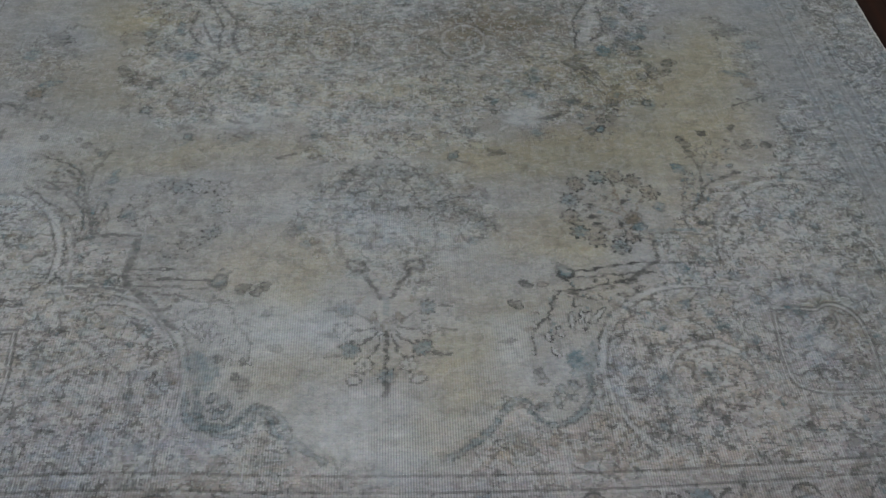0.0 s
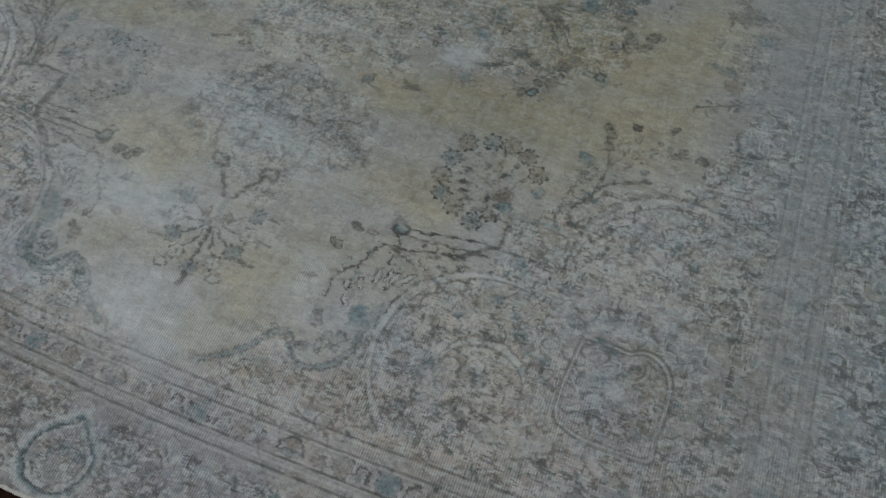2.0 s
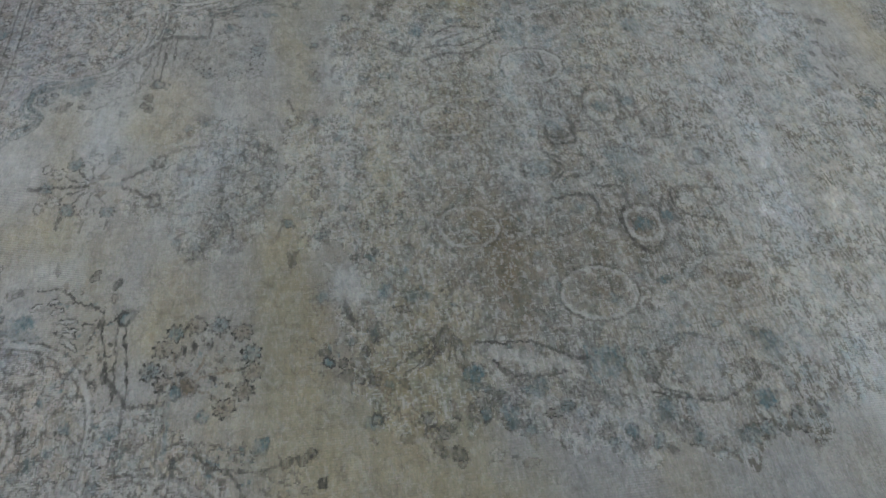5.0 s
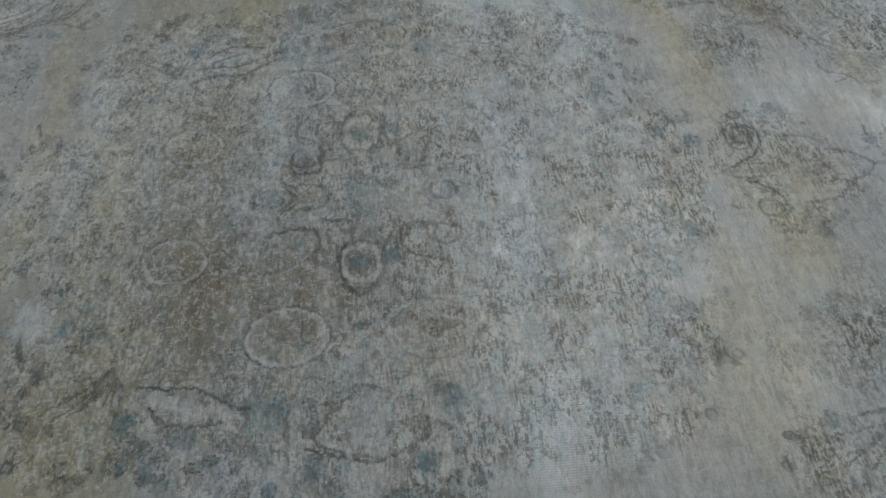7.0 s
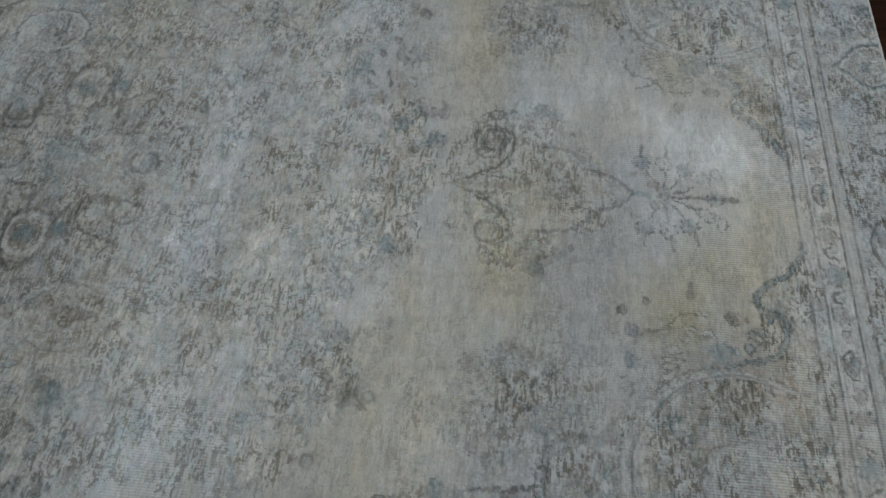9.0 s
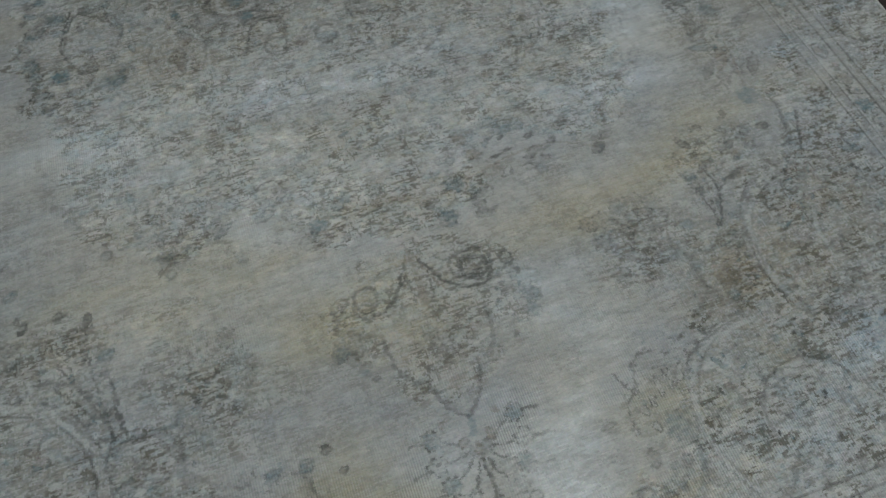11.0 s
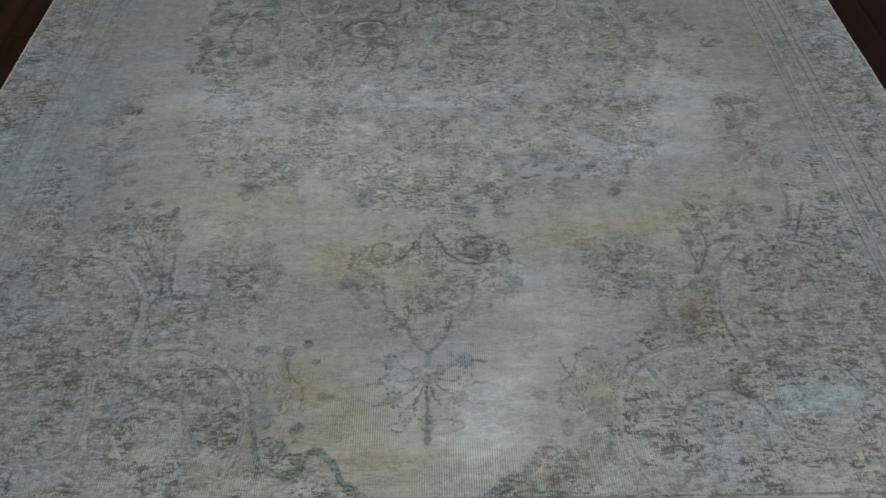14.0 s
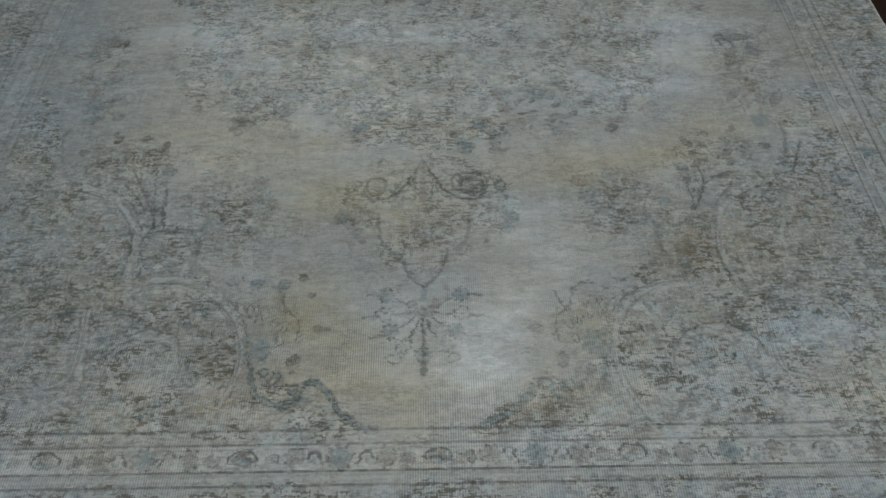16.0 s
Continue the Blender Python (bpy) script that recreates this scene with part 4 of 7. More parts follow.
def draw_medallion(c, much, seed):
    """Leaves, palmettes and rings of the medallion."""
    c.flower(0.561, 0.485, 0.026, "blue", 7, 0.8 * much, 0.6 * much)
    c.leaf((0.588, 0.506), (0.598, 0.448), 0.012, "blue", 0.5 * much, 0.6 * much)
    c.line([(0.485, 0.47), (0.496, 0.401), (0.494, 0.352), (0.517, 0.303), (0.542, 0.257), (0.552, 0.224)], 0.0075, "dark", 0.8 * much)
    c.line([(0.536, 0.438), (0.558, 0.414), (0.575, 0.387), (0.58, 0.341), (0.574, 0.282)], 0.008, "dark", 0.8 * much)
    c.line([(0.503, 0.451), (0.535, 0.377), (0.557, 0.281)], 0.03, "pale", 0.5 * much)
    c.flower(0.562, 0.187, 0.049, "blue", 9, 0.6 * much, 0.25 * much)
    c.flower(0.56, 0.181, 0.019, "brown", 6, 0.6 * much, 0.3 * much)
    c.line([(0.522, 0.226), (0.573, 0.233), (0.607, 0.218)], 0.007, "blue", 0.7 * much)
    c.line([(0.552, 0.148), (0.614, 0.154)], 0.009, "dark", 0.5 * much)
    c.line([(0.442, 0.532), (0.508, 0.579), (0.551, 0.635)], 0.0042, "dark", 0.6 * much)
    c.line([(0.442, 0.532), (0.504, 0.564), (0.543, 0.606)], 0.0042, "dark", 0.6 * much)
    c.line([(0.442, 0.532), (0.499, 0.554), (0.535, 0.587)], 0.0042, "dark", 0.6 * much)
    c.line([(0.442, 0.532), (0.493, 0.545), (0.523, 0.569)], 0.0042, "dark", 0.6 * much)
    c.line([(0.442, 0.532), (0.489, 0.537), (0.514, 0.553)], 0.0042, "dark", 0.6 * much)
    c.line([(0.442, 0.532), (0.495, 0.528), (0.526, 0.535)], 0.0042, "dark", 0.6 * much)
    c.line([(0.442, 0.532), (0.494, 0.518), (0.526, 0.517)], 0.0042, "dark", 0.6 * much)
    c.line([(0.442, 0.532), (0.495, 0.509), (0.527, 0.499)], 0.0042, "dark", 0.6 * much)
    c.line([(0.442, 0.532), (0.489, 0.501), (0.516, 0.481)], 0.0042, "dark", 0.6 * much)
    c.line([(0.442, 0.532), (0.5, 0.595), (0.536, 0.667)], 0.0042, "dark", 0.6 * much)
    c.line([(0.442, 0.532), (0.486, 0.572), (0.508, 0.622)], 0.0042, "dark", 0.6 * much)
    c.bud(0.507, 0.796, 0.015, 0.012, -52, "blue", 0.9 * much)
    c.leaf((0.514, 0.778), (0.51, 0.752), 0.01, "dark", 0.9 * much)
    c.leaf((0.538, 0.78), (0.531, 0.742), 0.01, "dark", 0.85 * much)
    c.leaf((0.558, 0.753), (0.547, 0.72), 0.011, "dark", 0.9 * much)
    c.leaf((0.569, 0.711), (0.547, 0.687), 0.013, "dark", 0.85 * much)
    c.leaf((0.548, 0.716), (0.527, 0.704), 0.009, "dark", 0.8 * much)
    c.leaf((0.498, 0.726), (0.484, 0.702), 0.009, "dark", 0.8 * much)
    c.leaf((0.466, 0.71), (0.464, 0.678), 0.007, "dark", 0.7 * much)
    c.line([(0.365, 0.755), (0.399, 0.747), (0.42, 0.736)], 0.01, "dark", 0.8 * much)
    c.leaf((0.453, 0.695), (0.409, 0.685), 0.009, "dark", 0.6 * much)
    c.leaf((0.387, 0.643), (0.405, 0.601), 0.01, "dark", 0.8 * much)
    c.flower(0.348, 0.657, 0.021, "blue", 6, 0.5 * much, 0.4 * much)
    c.bud(0.635, 0.700, 0.013, 0.014, -119, "blue", 0.95 * much)
    c.bud(0.677, 0.714, 0.010, 0.006, -49, "dark", 0.7 * much)
    c.leaf((0.649, 0.618), (0.639, 0.58), 0.01, "dark", 0.8 * much)
    c.leaf((0.681, 0.611), (0.67, 0.572), 0.015, "brown", 0.6 * much, 0.8 * much)
    c.leaf((0.678, 0.583), (0.669, 0.54), 0.012, "dark", 0.7 * much)
    c.leaf((0.714, 0.594), (0.693, 0.571), 0.012, "dark", 0.85 * much)
    c.leaf((0.71, 0.564), (0.738, 0.522), 0.015, "dark", 0.8 * much)
    c.leaf((0.615, 0.542), (0.662, 0.53), 0.009, "dark", 0.85 * much)
    c.leaf((0.64, 0.511), (0.624, 0.492), 0.008, "dark", 0.7 * much)
    c.leaf((0.667, 0.478), (0.632, 0.466), 0.014, "blue", 0.75 * much, 0.8 * much)
    c.flower(0.648, 0.424, 0.025, "blue", 7, 0.45 * much, 0.5 * much)
    c.leaf((0.621, 0.457), (0.606, 0.424), 0.01, "dark", 0.75 * much)
    c.leaf((0.68, 0.444), (0.679, 0.389), 0.01, "dark", 0.8 * much)
    c.bud(0.677, 0.396, 0.016, 0.007, -97, "dark", 0.7 * much)
    c.leaf((0.605, 0.395), (0.61, 0.328), 0.014, "blue", 0.8 * much, 0.6 * much)
    c.bud(0.595, 0.390, 0.009, 0.007, -61, "dark", 0.8 * much)
    c.leaf((0.667, 0.355), (0.654, 0.285), 0.012, "brown", 0.5 * much, 0.9 * much)
    c.leaf((0.63, 0.295), (0.623, 0.232), 0.01, "dark", 0.6 * much)
    c.flower(0.612, 0.258, 0.013, "dark", 5, 0.3 * much, 0.7 * much)
    c.flower(0.667, 0.246, 0.014, "dark", 5, 0.3 * much, 0.75 * much)
    c.leaf((0.639, 0.227), (0.628, 0.21), 0.008, "dark", 0.7 * much)
    c.leaf((0.723, 0.255), (0.711, 0.238), 0.008, "dark", 0.8 * much)
    c.leaf((0.731, 0.233), (0.738, 0.207), 0.01, "blue", 0.7 * much, 0.7 * much)
    c.leaf((0.698, 0.176), (0.74, 0.179), 0.013, "blue", much, 0.9 * much)
    c.leaf((0.767, 0.187), (0.728, 0.165), 0.013, "dark", 0.95 * much)
    c.leaf((0.766, 0.14), (0.721, 0.122), 0.012, "blue", 0.7 * much, 0.8 * much)
    c.line([(0.643, 0.108), (0.655, 0.069), (0.668, 0.025)], 0.0075, "dark", 0.7 * much)
    c.line([(0.624, 0.117), (0.633, 0.078), (0.649, 0.022)], 0.006, "pale", 0.5 * much)
    c.leaf((0.618, 0.116), (0.589, 0.086), 0.014, "dark", 0.75 * much)
    c.leaf((0.625, 0.048), (0.619, 0.024), 0.008, "dark", 0.7 * much)
    c.line([(0.556, 0.104), (0.548, 0.067), (0.542, 0.03)], 0.006, "dark", 0.5 * much)
    c.flower(0.685, 0.096, 0.029, "blue", 7, 0.35 * much, 0.3 * much)
    c.flower(0.736, 0.063, 0.026, "dark", 8, 0.4 * much, 0.75 * much)
    c.flower(0.751, 0.043, 0.020, "blue", 7, 0.5 * much, 0.6 * much)
    c.leaf((0.776, 0.009), (0.763, -0.038), 0.014, "dark", 0.5 * much)
    c.leaf((0.477, -0.003), (0.5, -0.025), 0.012, "blue", 0.75 * much)
    c.leaf((0.522, 0.034), (0.514, -0.034), 0.01, "blue", 0.4 * much)
    c.leaf((0.505, 0.074), (0.5, 0.055), 0.007, "dark", 0.6 * much)
    c.ring(0.389, 0.161, 0.067, 0.085, 0.009, "pale", 0.8 * much)
    c.ring(0.389, 0.161, 0.076, 0.094, 0.005, "dark", 0.6 * much)
    c.leaf((0.383, 0.198), (0.386, 0.123), 0.014, "brown", 0.5 * much, 0.6 * much)
    c.line([(0.319, 0.217), (0.313, 0.155), (0.319, 0.103)], 0.007, "dark", 0.6 * much)
    c.leaf((0.371, 0.013), (0.371, -0.022), 0.012, "blue", 0.8 * much, 0.5 * much)
    c.ring(0.181, 0.437, 0.059, 0.073, 0.009, "pale", 0.55 * much)
    c.ring(0.181, 0.437, 0.068, 0.081, 0.0045, "dark", 0.35 * much)
    c.flower(0.206, 0.004, 0.026, "blue", 7, 0.85 * much, 0.6 * much)
    c.ring(0.206, 0.001, 0.050, 0.044, 0.01, "pale", 0.7 * much)
    c.ring(0.211, 0.002, 0.067, 0.059, 0.009, "dark", 0.5 * much)
    c.line([(0.132, 0.023), (0.173, 0.047), (0.224, 0.05), (0.266, 0.037), (0.291, 0.014)], 0.011, "dark", 0.75 * much)
    c.flower(0.008, 0.218, 0.024, "blue", 6, 0.55 * much, 0.5 * much)
    c.ring(0.008, 0.218, 0.034, 0.049, 0.007, "dark", 0.5 * much)
    c.ring(0.008, 0.218, 0.048, 0.064, 0.009, "pale", 0.6 * much)
    c.line([(-0.036, 0.191), (0, 0.16), (0.013, 0.155), (0.031, 0.167), (0.051, 0.196)], 0.01, "dark", 0.7 * much)
    c.line([(-0.026, 0.264), (0.004, 0.316), (0.035, 0.266)], 0.008, "pale", 0.6 * much)
    c.line([(0.109, 0.2), (0.099, 0.151), (0.106, 0.107)], 0.01, "dark", 0.65 * much)
    c.line([(0.113, 0.107), (0.143, 0.099), (0.179, 0.111)], 0.012, "dark", 0.75 * much)
    c.line([(0.179, 0.111), (0.202, 0.152), (0.219, 0.207), (0.228, 0.247)], 0.006, "dark", 0.55 * much)
    c.leaf((0.163, 0.176), (0.129, 0.125), 0.018, "blue", 0.45 * much)
    c.line([(0.135, 0.202), (0.175, 0.238), (0.224, 0.247)], 0.007, "brown", 0.5 * much)
    c.flower(-0.029, 0.012, 0.038, "blue", 9, 0.4 * much, 0.35 * much)


def draw_medallion_north(c, much, seed):
    """The plainer drawing of the medallion's northern half."""
    c.line([(0.649, 0.099), (0.663, 0.068), (0.675, 0.025), (0.671, -0.014)], 0.0075, "dark", 0.8 * much)
    c.flower(0.68, 0.124, 0.028, "blue", 9, 0.9 * much, 0.7 * much)
    c.flower(0.755, 0.067, 0.024, "blue", 8, 0.5 * much, 0.75 * much)
    c.flower(0.747, 0.105, 0.022, "blue", 8, 0.5 * much, 0.75 * much)
    c.leaf((0.738, 0.137), (0.766, 0.142), 0.012, "dark", 0.7 * much)
    c.leaf((0.712, 0.169), (0.764, 0.179), 0.016, "blue", 0.35 * much, 0.85 * much)
    c.leaf((0.725, 0.214), (0.718, 0.247), 0.01, "dark", 0.7 * much)
    c.leaf((0.781, 0.155), (0.789, 0.22), 0.011, "dark", 0.6 * much)
    c.flower(0.555, 0.187, 0.036, "blue", 8, 0.65 * much, 0.4 * much)
    c.line([(0.589, 0.126), (0.615, 0.133), (0.639, 0.121)], 0.01, "dark", 0.9 * much)
    c.bud(0.616, 0.171, 0.011, 0.008, 58, "dark", 0.85 * much)
    c.leaf((0.622, 0.219), (0.621, 0.264), 0.007, "blue", 0.7 * much)
    c.leaf((0.656, 0.245), (0.633, 0.267), 0.01, "dark", 0.7 * much)
    c.line([(0.551, 0.27), (0.552, 0.307), (0.556, 0.343)], 0.01, "dark", 0.5 * much, beads=0.012)
    c.leaf((0.662, 0.288), (0.659, 0.327), 0.01, "dark", 0.6 * much)
    c.leaf((0.588, 0.303), (0.593, 0.356), 0.012, "blue", 0.4 * much)
    c.line([(0.376, 0.047), (0.338, 0.083), (0.316, 0.133), (0.313, 0.199), (0.332, 0.255)], 0.009, "pale", 0.7 * much)
    c.line([(0.388, 0.042), (0.321, 0.119), (0.321, 0.198)], 0.005, "dark", 0.45 * much)
    c.leaf((0.378, 0.114), (0.384, 0.223), 0.014, "brown", 0.5 * much, 0.6 * much)
    c.line([(0.31, 0.121), (0.318, 0.185)], 0.006, "dark", 0.6 * much)
    c.line([(0.247, 0.038), (0.281, 0.017), (0.3, -0.009)], 0.006, "dark", 0.5 * much)
    c.line([(0.106, 0.099), (0.15, 0.094), (0.186, 0.116), (0.213, 0.193)], 0.007, "dark", 0.6 * much)
    c.line([(0.104, 0.099), (0.096, 0.138), (0.11, 0.171), (0.142, 0.176), (0.21, 0.194)], 0.006, "dark", 0.45 * much)
    c.flower(0.139, 0.135, 0.028, "pale", 8, 0.6 * much, 0.5 * much)
    c.leaf((0.173, 0.166), (0.193, 0.197), 0.01, "blue", 0.5 * much)
    c.ring(0.002, 0.203, 0.027, 0.032, 0.006, "dark", 0.5 * much)
    c.ring(0.002, 0.203, 0.038, 0.043, 0.007, "pale", 0.5 * much)
    c.flower(-0.028, 0.072, 0.021, "dark", 6, 0.3 * much, 0.45 * much)
    c.line([(0.061, 0.347), (0.124, 0.322), (0.177, 0.326)], 0.008, "pale", 0.55 * much)


def draw_medallion_west(c, much, seed):
    """The flowers along the medallion's western edge."""
    c.line([(0.143, 0.174), (0.082, 0.178), (0.073, 0.108), (0.137, 0.097)], 0.008, "dark", 0.65 * much, False)
    c.flower(0.112, 0.141, 0.026, "dark", 7, 0.3 * much, 0.6 * much)
    c.ring(0.11, 0.142, 0.025, 0.035, 0.006, "pale", 0.5 * much)
    c.flower(0.097, 0.15, 0.030, "dark", 8, 0.25 * much, 0.5 * much)
    c.line([(0.427, 0.474), (0.457, 0.407), (0.456, 0.339), (0.49, 0.287), (0.522, 0.236)], 0.009, "dark", 0.6 * much)
    c.line([(0.476, 0.449), (0.52, 0.407), (0.55, 0.337)], 0.009, "dark", 0.55 * much)
    c.leaf((0.683, 0.578), (0.724, 0.535), 0.016, "dark", 0.6 * much)
    c.leaf((0.615, 0.601), (0.626, 0.558), 0.016, "dark", 0.5 * much)
    c.leaf((0.61, 0.478), (0.634, 0.408), 0.013, "dark", 0.6 * much)
    c.leaf((0.644, 0.336), (0.65, 0.292), 0.011, "dark", 0.6 * much)
    c.leaf((0.586, 0.182), (0.603, 0.15), 0.013, "dark", 0.75 * much)
    c.flower(0.513, 0.195, 0.037, "blue", 7, 0.45 * much, 0.3 * much)
    c.flower(0.704, 0.185, 0.039, "dark", 7, 0.4 * much, 0.6 * much)
    c.flower(0.596, 0.061, 0.052, "brown", 8, 0.4 * much, 0.5 * much)
    c.flower(0.614, 0.062, 0.031, "brown", 7, 0.3 * much, 0.5 * much)


def draw_northeast(c, much, seed):
    """Garland and sprays that only the north-east quarter keeps."""
    c.leaf((0.536, 0.791), (0.482, 0.748), 0.013, "dark", 0.85 * much)
    c.leaf((0.521, 0.769), (0.497, 0.735), 0.009, "blue", 0.6 * much, 0.6 * much)
    c.bud(0.474, 0.708, 0.013, 0.01, -138, "dark", 0.8 * much)
    c.bud(0.440, 0.687, 0.012, 0.008, -140, "dark", 0.9 * much)
    c.bud(0.410, 0.705, 0.011, 0.008, -139, "dark", 0.9 * much)
    c.leaf((0.401, 0.743), (0.358, 0.702), 0.01, "blue", 0.6 * much, 0.8 * much)
    c.leaf((0.316, 0.725), (0.258, 0.708), 0.014, "blue", 0.6 * much, 0.9 * much)
    c.flower(0.267, 0.685, 0.014, "pale", 6, 0.5 * much, 0.8 * much)
    c.leaf((0.262, 0.697), (0.2, 0.661), 0.013, "pale", 0.5 * much, 0.85 * much)
    c.leaf((0.25, 0.731), (0.222, 0.718), 0.009, "dark", 0.7 * much)
    c.leaf((0.235, 0.78), (0.2, 0.758), 0.011, "dark", 0.8 * much)
    c.flower(0.172, 0.781, 0.022, "blue", 7, 0.8 * much, 0.5 * much)
    c.leaf((0.199, 0.84), (0.141, 0.807), 0.011, "dark", 0.75 * much)
    c.leaf((0.194, 0.863), (0.169, 0.847), 0.008, "brown", 0.7 * much)
    c.leaf((0.133, 0.841), (0.104, 0.825), 0.009, "dark", 0.7 * much)
    c.flower(0.092, 0.727, 0.021, "blue", 6, 0.7 * much, 0.35 * much)
    c.leaf((0.076, 0.825), (0.054, 0.805), 0.009, "dark", 0.7 * much)
    c.line([(0.526, 0.785), (0.462, 0.735), (0.368, 0.728), (0.256, 0.731), (0.188, 0.802), (0.09, 0.782), (0.027, 0.768)], 0.004, "brown", 0.6 * much)
    c.line([(0.035, 0.768), (0, 0.769)], 0.022, "brown", 0.7 * much)
    c.line([(0.035, 0.744), (0, 0.74)], 0.006, "dark", 0.8 * much)
    c.line([(0.034, 0.792), (0, 0.795)], 0.006, "dark", 0.8 * much)
    c.ring(0.002, -0.135, 0.041, 0.058, 0.007, "dark", 0.6 * much)
    c.ring(0.002, -0.135, 0.025, 0.033, 0.006, "pale", 0.5 * much)
    c.line([(0.133, -0.018), (0.082, -0.024), (0.075, -0.093)], 0.009, "dark", 0.75 * much, False)
    c.leaf((0.273, 0.068), (0.126, 0.069), 0.022, "pale", 0.5 * much, 0.8 * much)
    c.flower(0.187, 0.067, 0.019, "blue", 6, 0.8 * much, 0.6 * much)
    c.ring(0.134, 0.204, 0.030, 0.031, 0.007, "dark", 0.6 * much)
    c.ring(0.601, 0.093, 0.065, 0.058, 0.009, "pale", 0.6 * much)
    c.line([(0.642, 0.043), (0.661, 0.075), (0.654, 0.12), (0.626, 0.152)], 0.009, "dark", 0.8 * much, beads=0.012)
    c.leaf((0.744, -0.089), (0.673, -0.105), 0.013, "dark", 0.8 * much)
    c.bud(0.767, -0.107, 0.013, 0.008, -127, "dark", 0.8 * much)
    c.leaf((0.698, -0.026), (0.651, -0.045), 0.012, "blue", 0.7 * much)
    c.leaf((0.964, 0.419), (0.916, 0.396), 0.012, "dark", 0.75 * much)
    c.leaf((0.899, 0.522), (0.864, 0.497), 0.012, "dark", 0.7 * much)
    c.leaf((0.965, 0.666), (0.905, 0.649), 0.013, "dark", 0.7 * much)
    c.leaf((0.898, 0.672), (0.84, 0.641), 0.012, "dark", 0.75 * much)
    c.leaf((0.941, 0.752), (0.887, 0.736), 0.016, "blue", 0.75 * much, 0.5 * much)
    c.leaf((0.859, 0.745), (0.826, 0.723), 0.014, "blue", 0.7 * much, 0.4 * much)
    c.leaf((1.041, 0.737), (1.027, 0.701), 0.012, "dark", 0.7 * much)
    c.line([(0.915, 0.401), (0.895, 0.507), (0.876, 0.654), (0.887, 0.744)], 0.0045, "brown", 0.6 * much)
    c.line([(0.634, 1.254), (0.554, 1.26), (0.481, 1.302), (0.426, 1.362), (0.4, 1.446), (0.408, 1.512)], 0.012, "light", 0.75 * much)
    c.line([(0.629, 1.242), (0.548, 1.247), (0.475, 1.29), (0.42, 1.35), (0.394, 1.435), (0.402, 1.502)], 0.005, "dark", 0.5 * much)
    c.line([(0.639, 1.266), (0.559, 1.272), (0.486, 1.314), (0.432, 1.373), (0.406, 1.457), (0.413, 1.522)], 0.005, "rule", 0.65 * much)
    c.line([(0.671, 1.415), (0.613, 1.399), (0.56, 1.416), (0.536, 1.471)], 0.01, "light", 0.7 * much)
    c.line([(0.669, 1.404), (0.611, 1.388), (0.557, 1.405), (0.533, 1.46)], 0.005, "dark", 0.6 * much)
    c.line([(0.766, 1.343), (0.754, 1.428), (0.737, 1.508)], 0.014, "light", 0.6 * much)
    c.line([(0.751, 1.343), (0.74, 1.428), (0.724, 1.508)], 0.005, "dark", 0.5 * much)
    c.line([(0.774, 1.03), (0.709, 1.118), (0.696, 1.195), (0.7, 1.253)], 0.012, "light", 0.7 * much)
    c.line([(0.761, 1.03), (0.697, 1.118), (0.683, 1.195), (0.688, 1.253)], 0.005, "dark", 0.6 * much)
    c.line([(0.787, 1.03), (0.722, 1.118), (0.708, 1.195), (0.712, 1.253)], 0.005, "rule", 0.5 * much)
    c.line([(0.677, 1.049), (0.668, 1.118)], 0.008, "dark", 0.85 * much)
    c.line([(0.66, 0.994), (0.651, 1.103)], 0.007, "dark", 0.8 * much)
    c.line([(0.681, 1.122), (0.606, 1.123), (0.541, 1.128)], 0.01, "blue", 0.35 * much)
    c.line([(0.547, 1.12), (0.546, 1.196), (0.556, 1.247)], 0.008, "dark", 0.5 * much)
    c.line([(0.565, 1.12), (0.565, 1.196), (0.573, 1.243)], 0.008, "light", 0.6 * much)
    c.leaf((0.346, 1.282), (0.312, 1.264), 0.014, "blue", 0.8 * much, 0.5 * much)
    c.leaf((0.411, 1.281), (0.377, 1.263), 0.014, "blue", 0.75 * much, 0.5 * much)
    c.bud(0.288, 1.256, 0.011, 0.01, -139, "dark", much)
    c.bud(0.293, 1.468, 0.012, 0.01, -124, "dark", much)
    c.bud(0.264, 1.302, 0.010, 0.008, -141, "dark", 0.8 * much)
    c.ring(0.259, 0.66, 0.026, 0.026, 0.01, "pale", 0.8 * much)
    c.ring(0.259, 0.66, 0.035, 0.033, 0.006, "dark", 0.8 * much)
    c.leaf((0.295, 0.682), (0.284, 0.726), 0.011, "dark", 0.7 * much)
    c.leaf((0.396, 0.676), (0.384, 0.703), 0.012, "dark", 0.85 * much)
    c.leaf((0.42, 0.698), (0.405, 0.729), 0.012, "dark", 0.85 * much)
    c.flower(0.443, 0.668, 0.018, "brown", 6, 0.7 * much, 0.5 * much)
    c.flower(0.521, 0.751, 0.017, "dark", 6, 0.6 * much, 0.6 * much)
    c.leaf((0.496, 0.765), (0.471, 0.792), 0.012, "dark", 0.75 * much)
    c.line([(0.565, 1.136), (0.613, 1.13), (0.654, 1.126)], 0.01, "dark", 0.4 * much)
    c.line([(0.551, 1.15), (0.549, 1.202), (0.552, 1.253)], 0.008, "dark", 0.3 * much)
    c.line([(0.57, 1.144), (0.613, 1.139), (0.654, 1.135)], 0.009, "pale", 0.6 * much)
    c.line([(0.66, 1.013), (0.654, 1.063), (0.642, 1.119)], 0.006, "dark", 0.7 * much)
    c.bud(0.706, 1.014, 0.010, 0.009, 123, "dark", 0.8 * much)
    c.bud(0.696, 1.055, 0.010, 0.009, 120, "dark", 0.8 * much)
    c.bud(0.686, 1.085, 0.009, 0.008, 124, "dark", 0.8 * much)
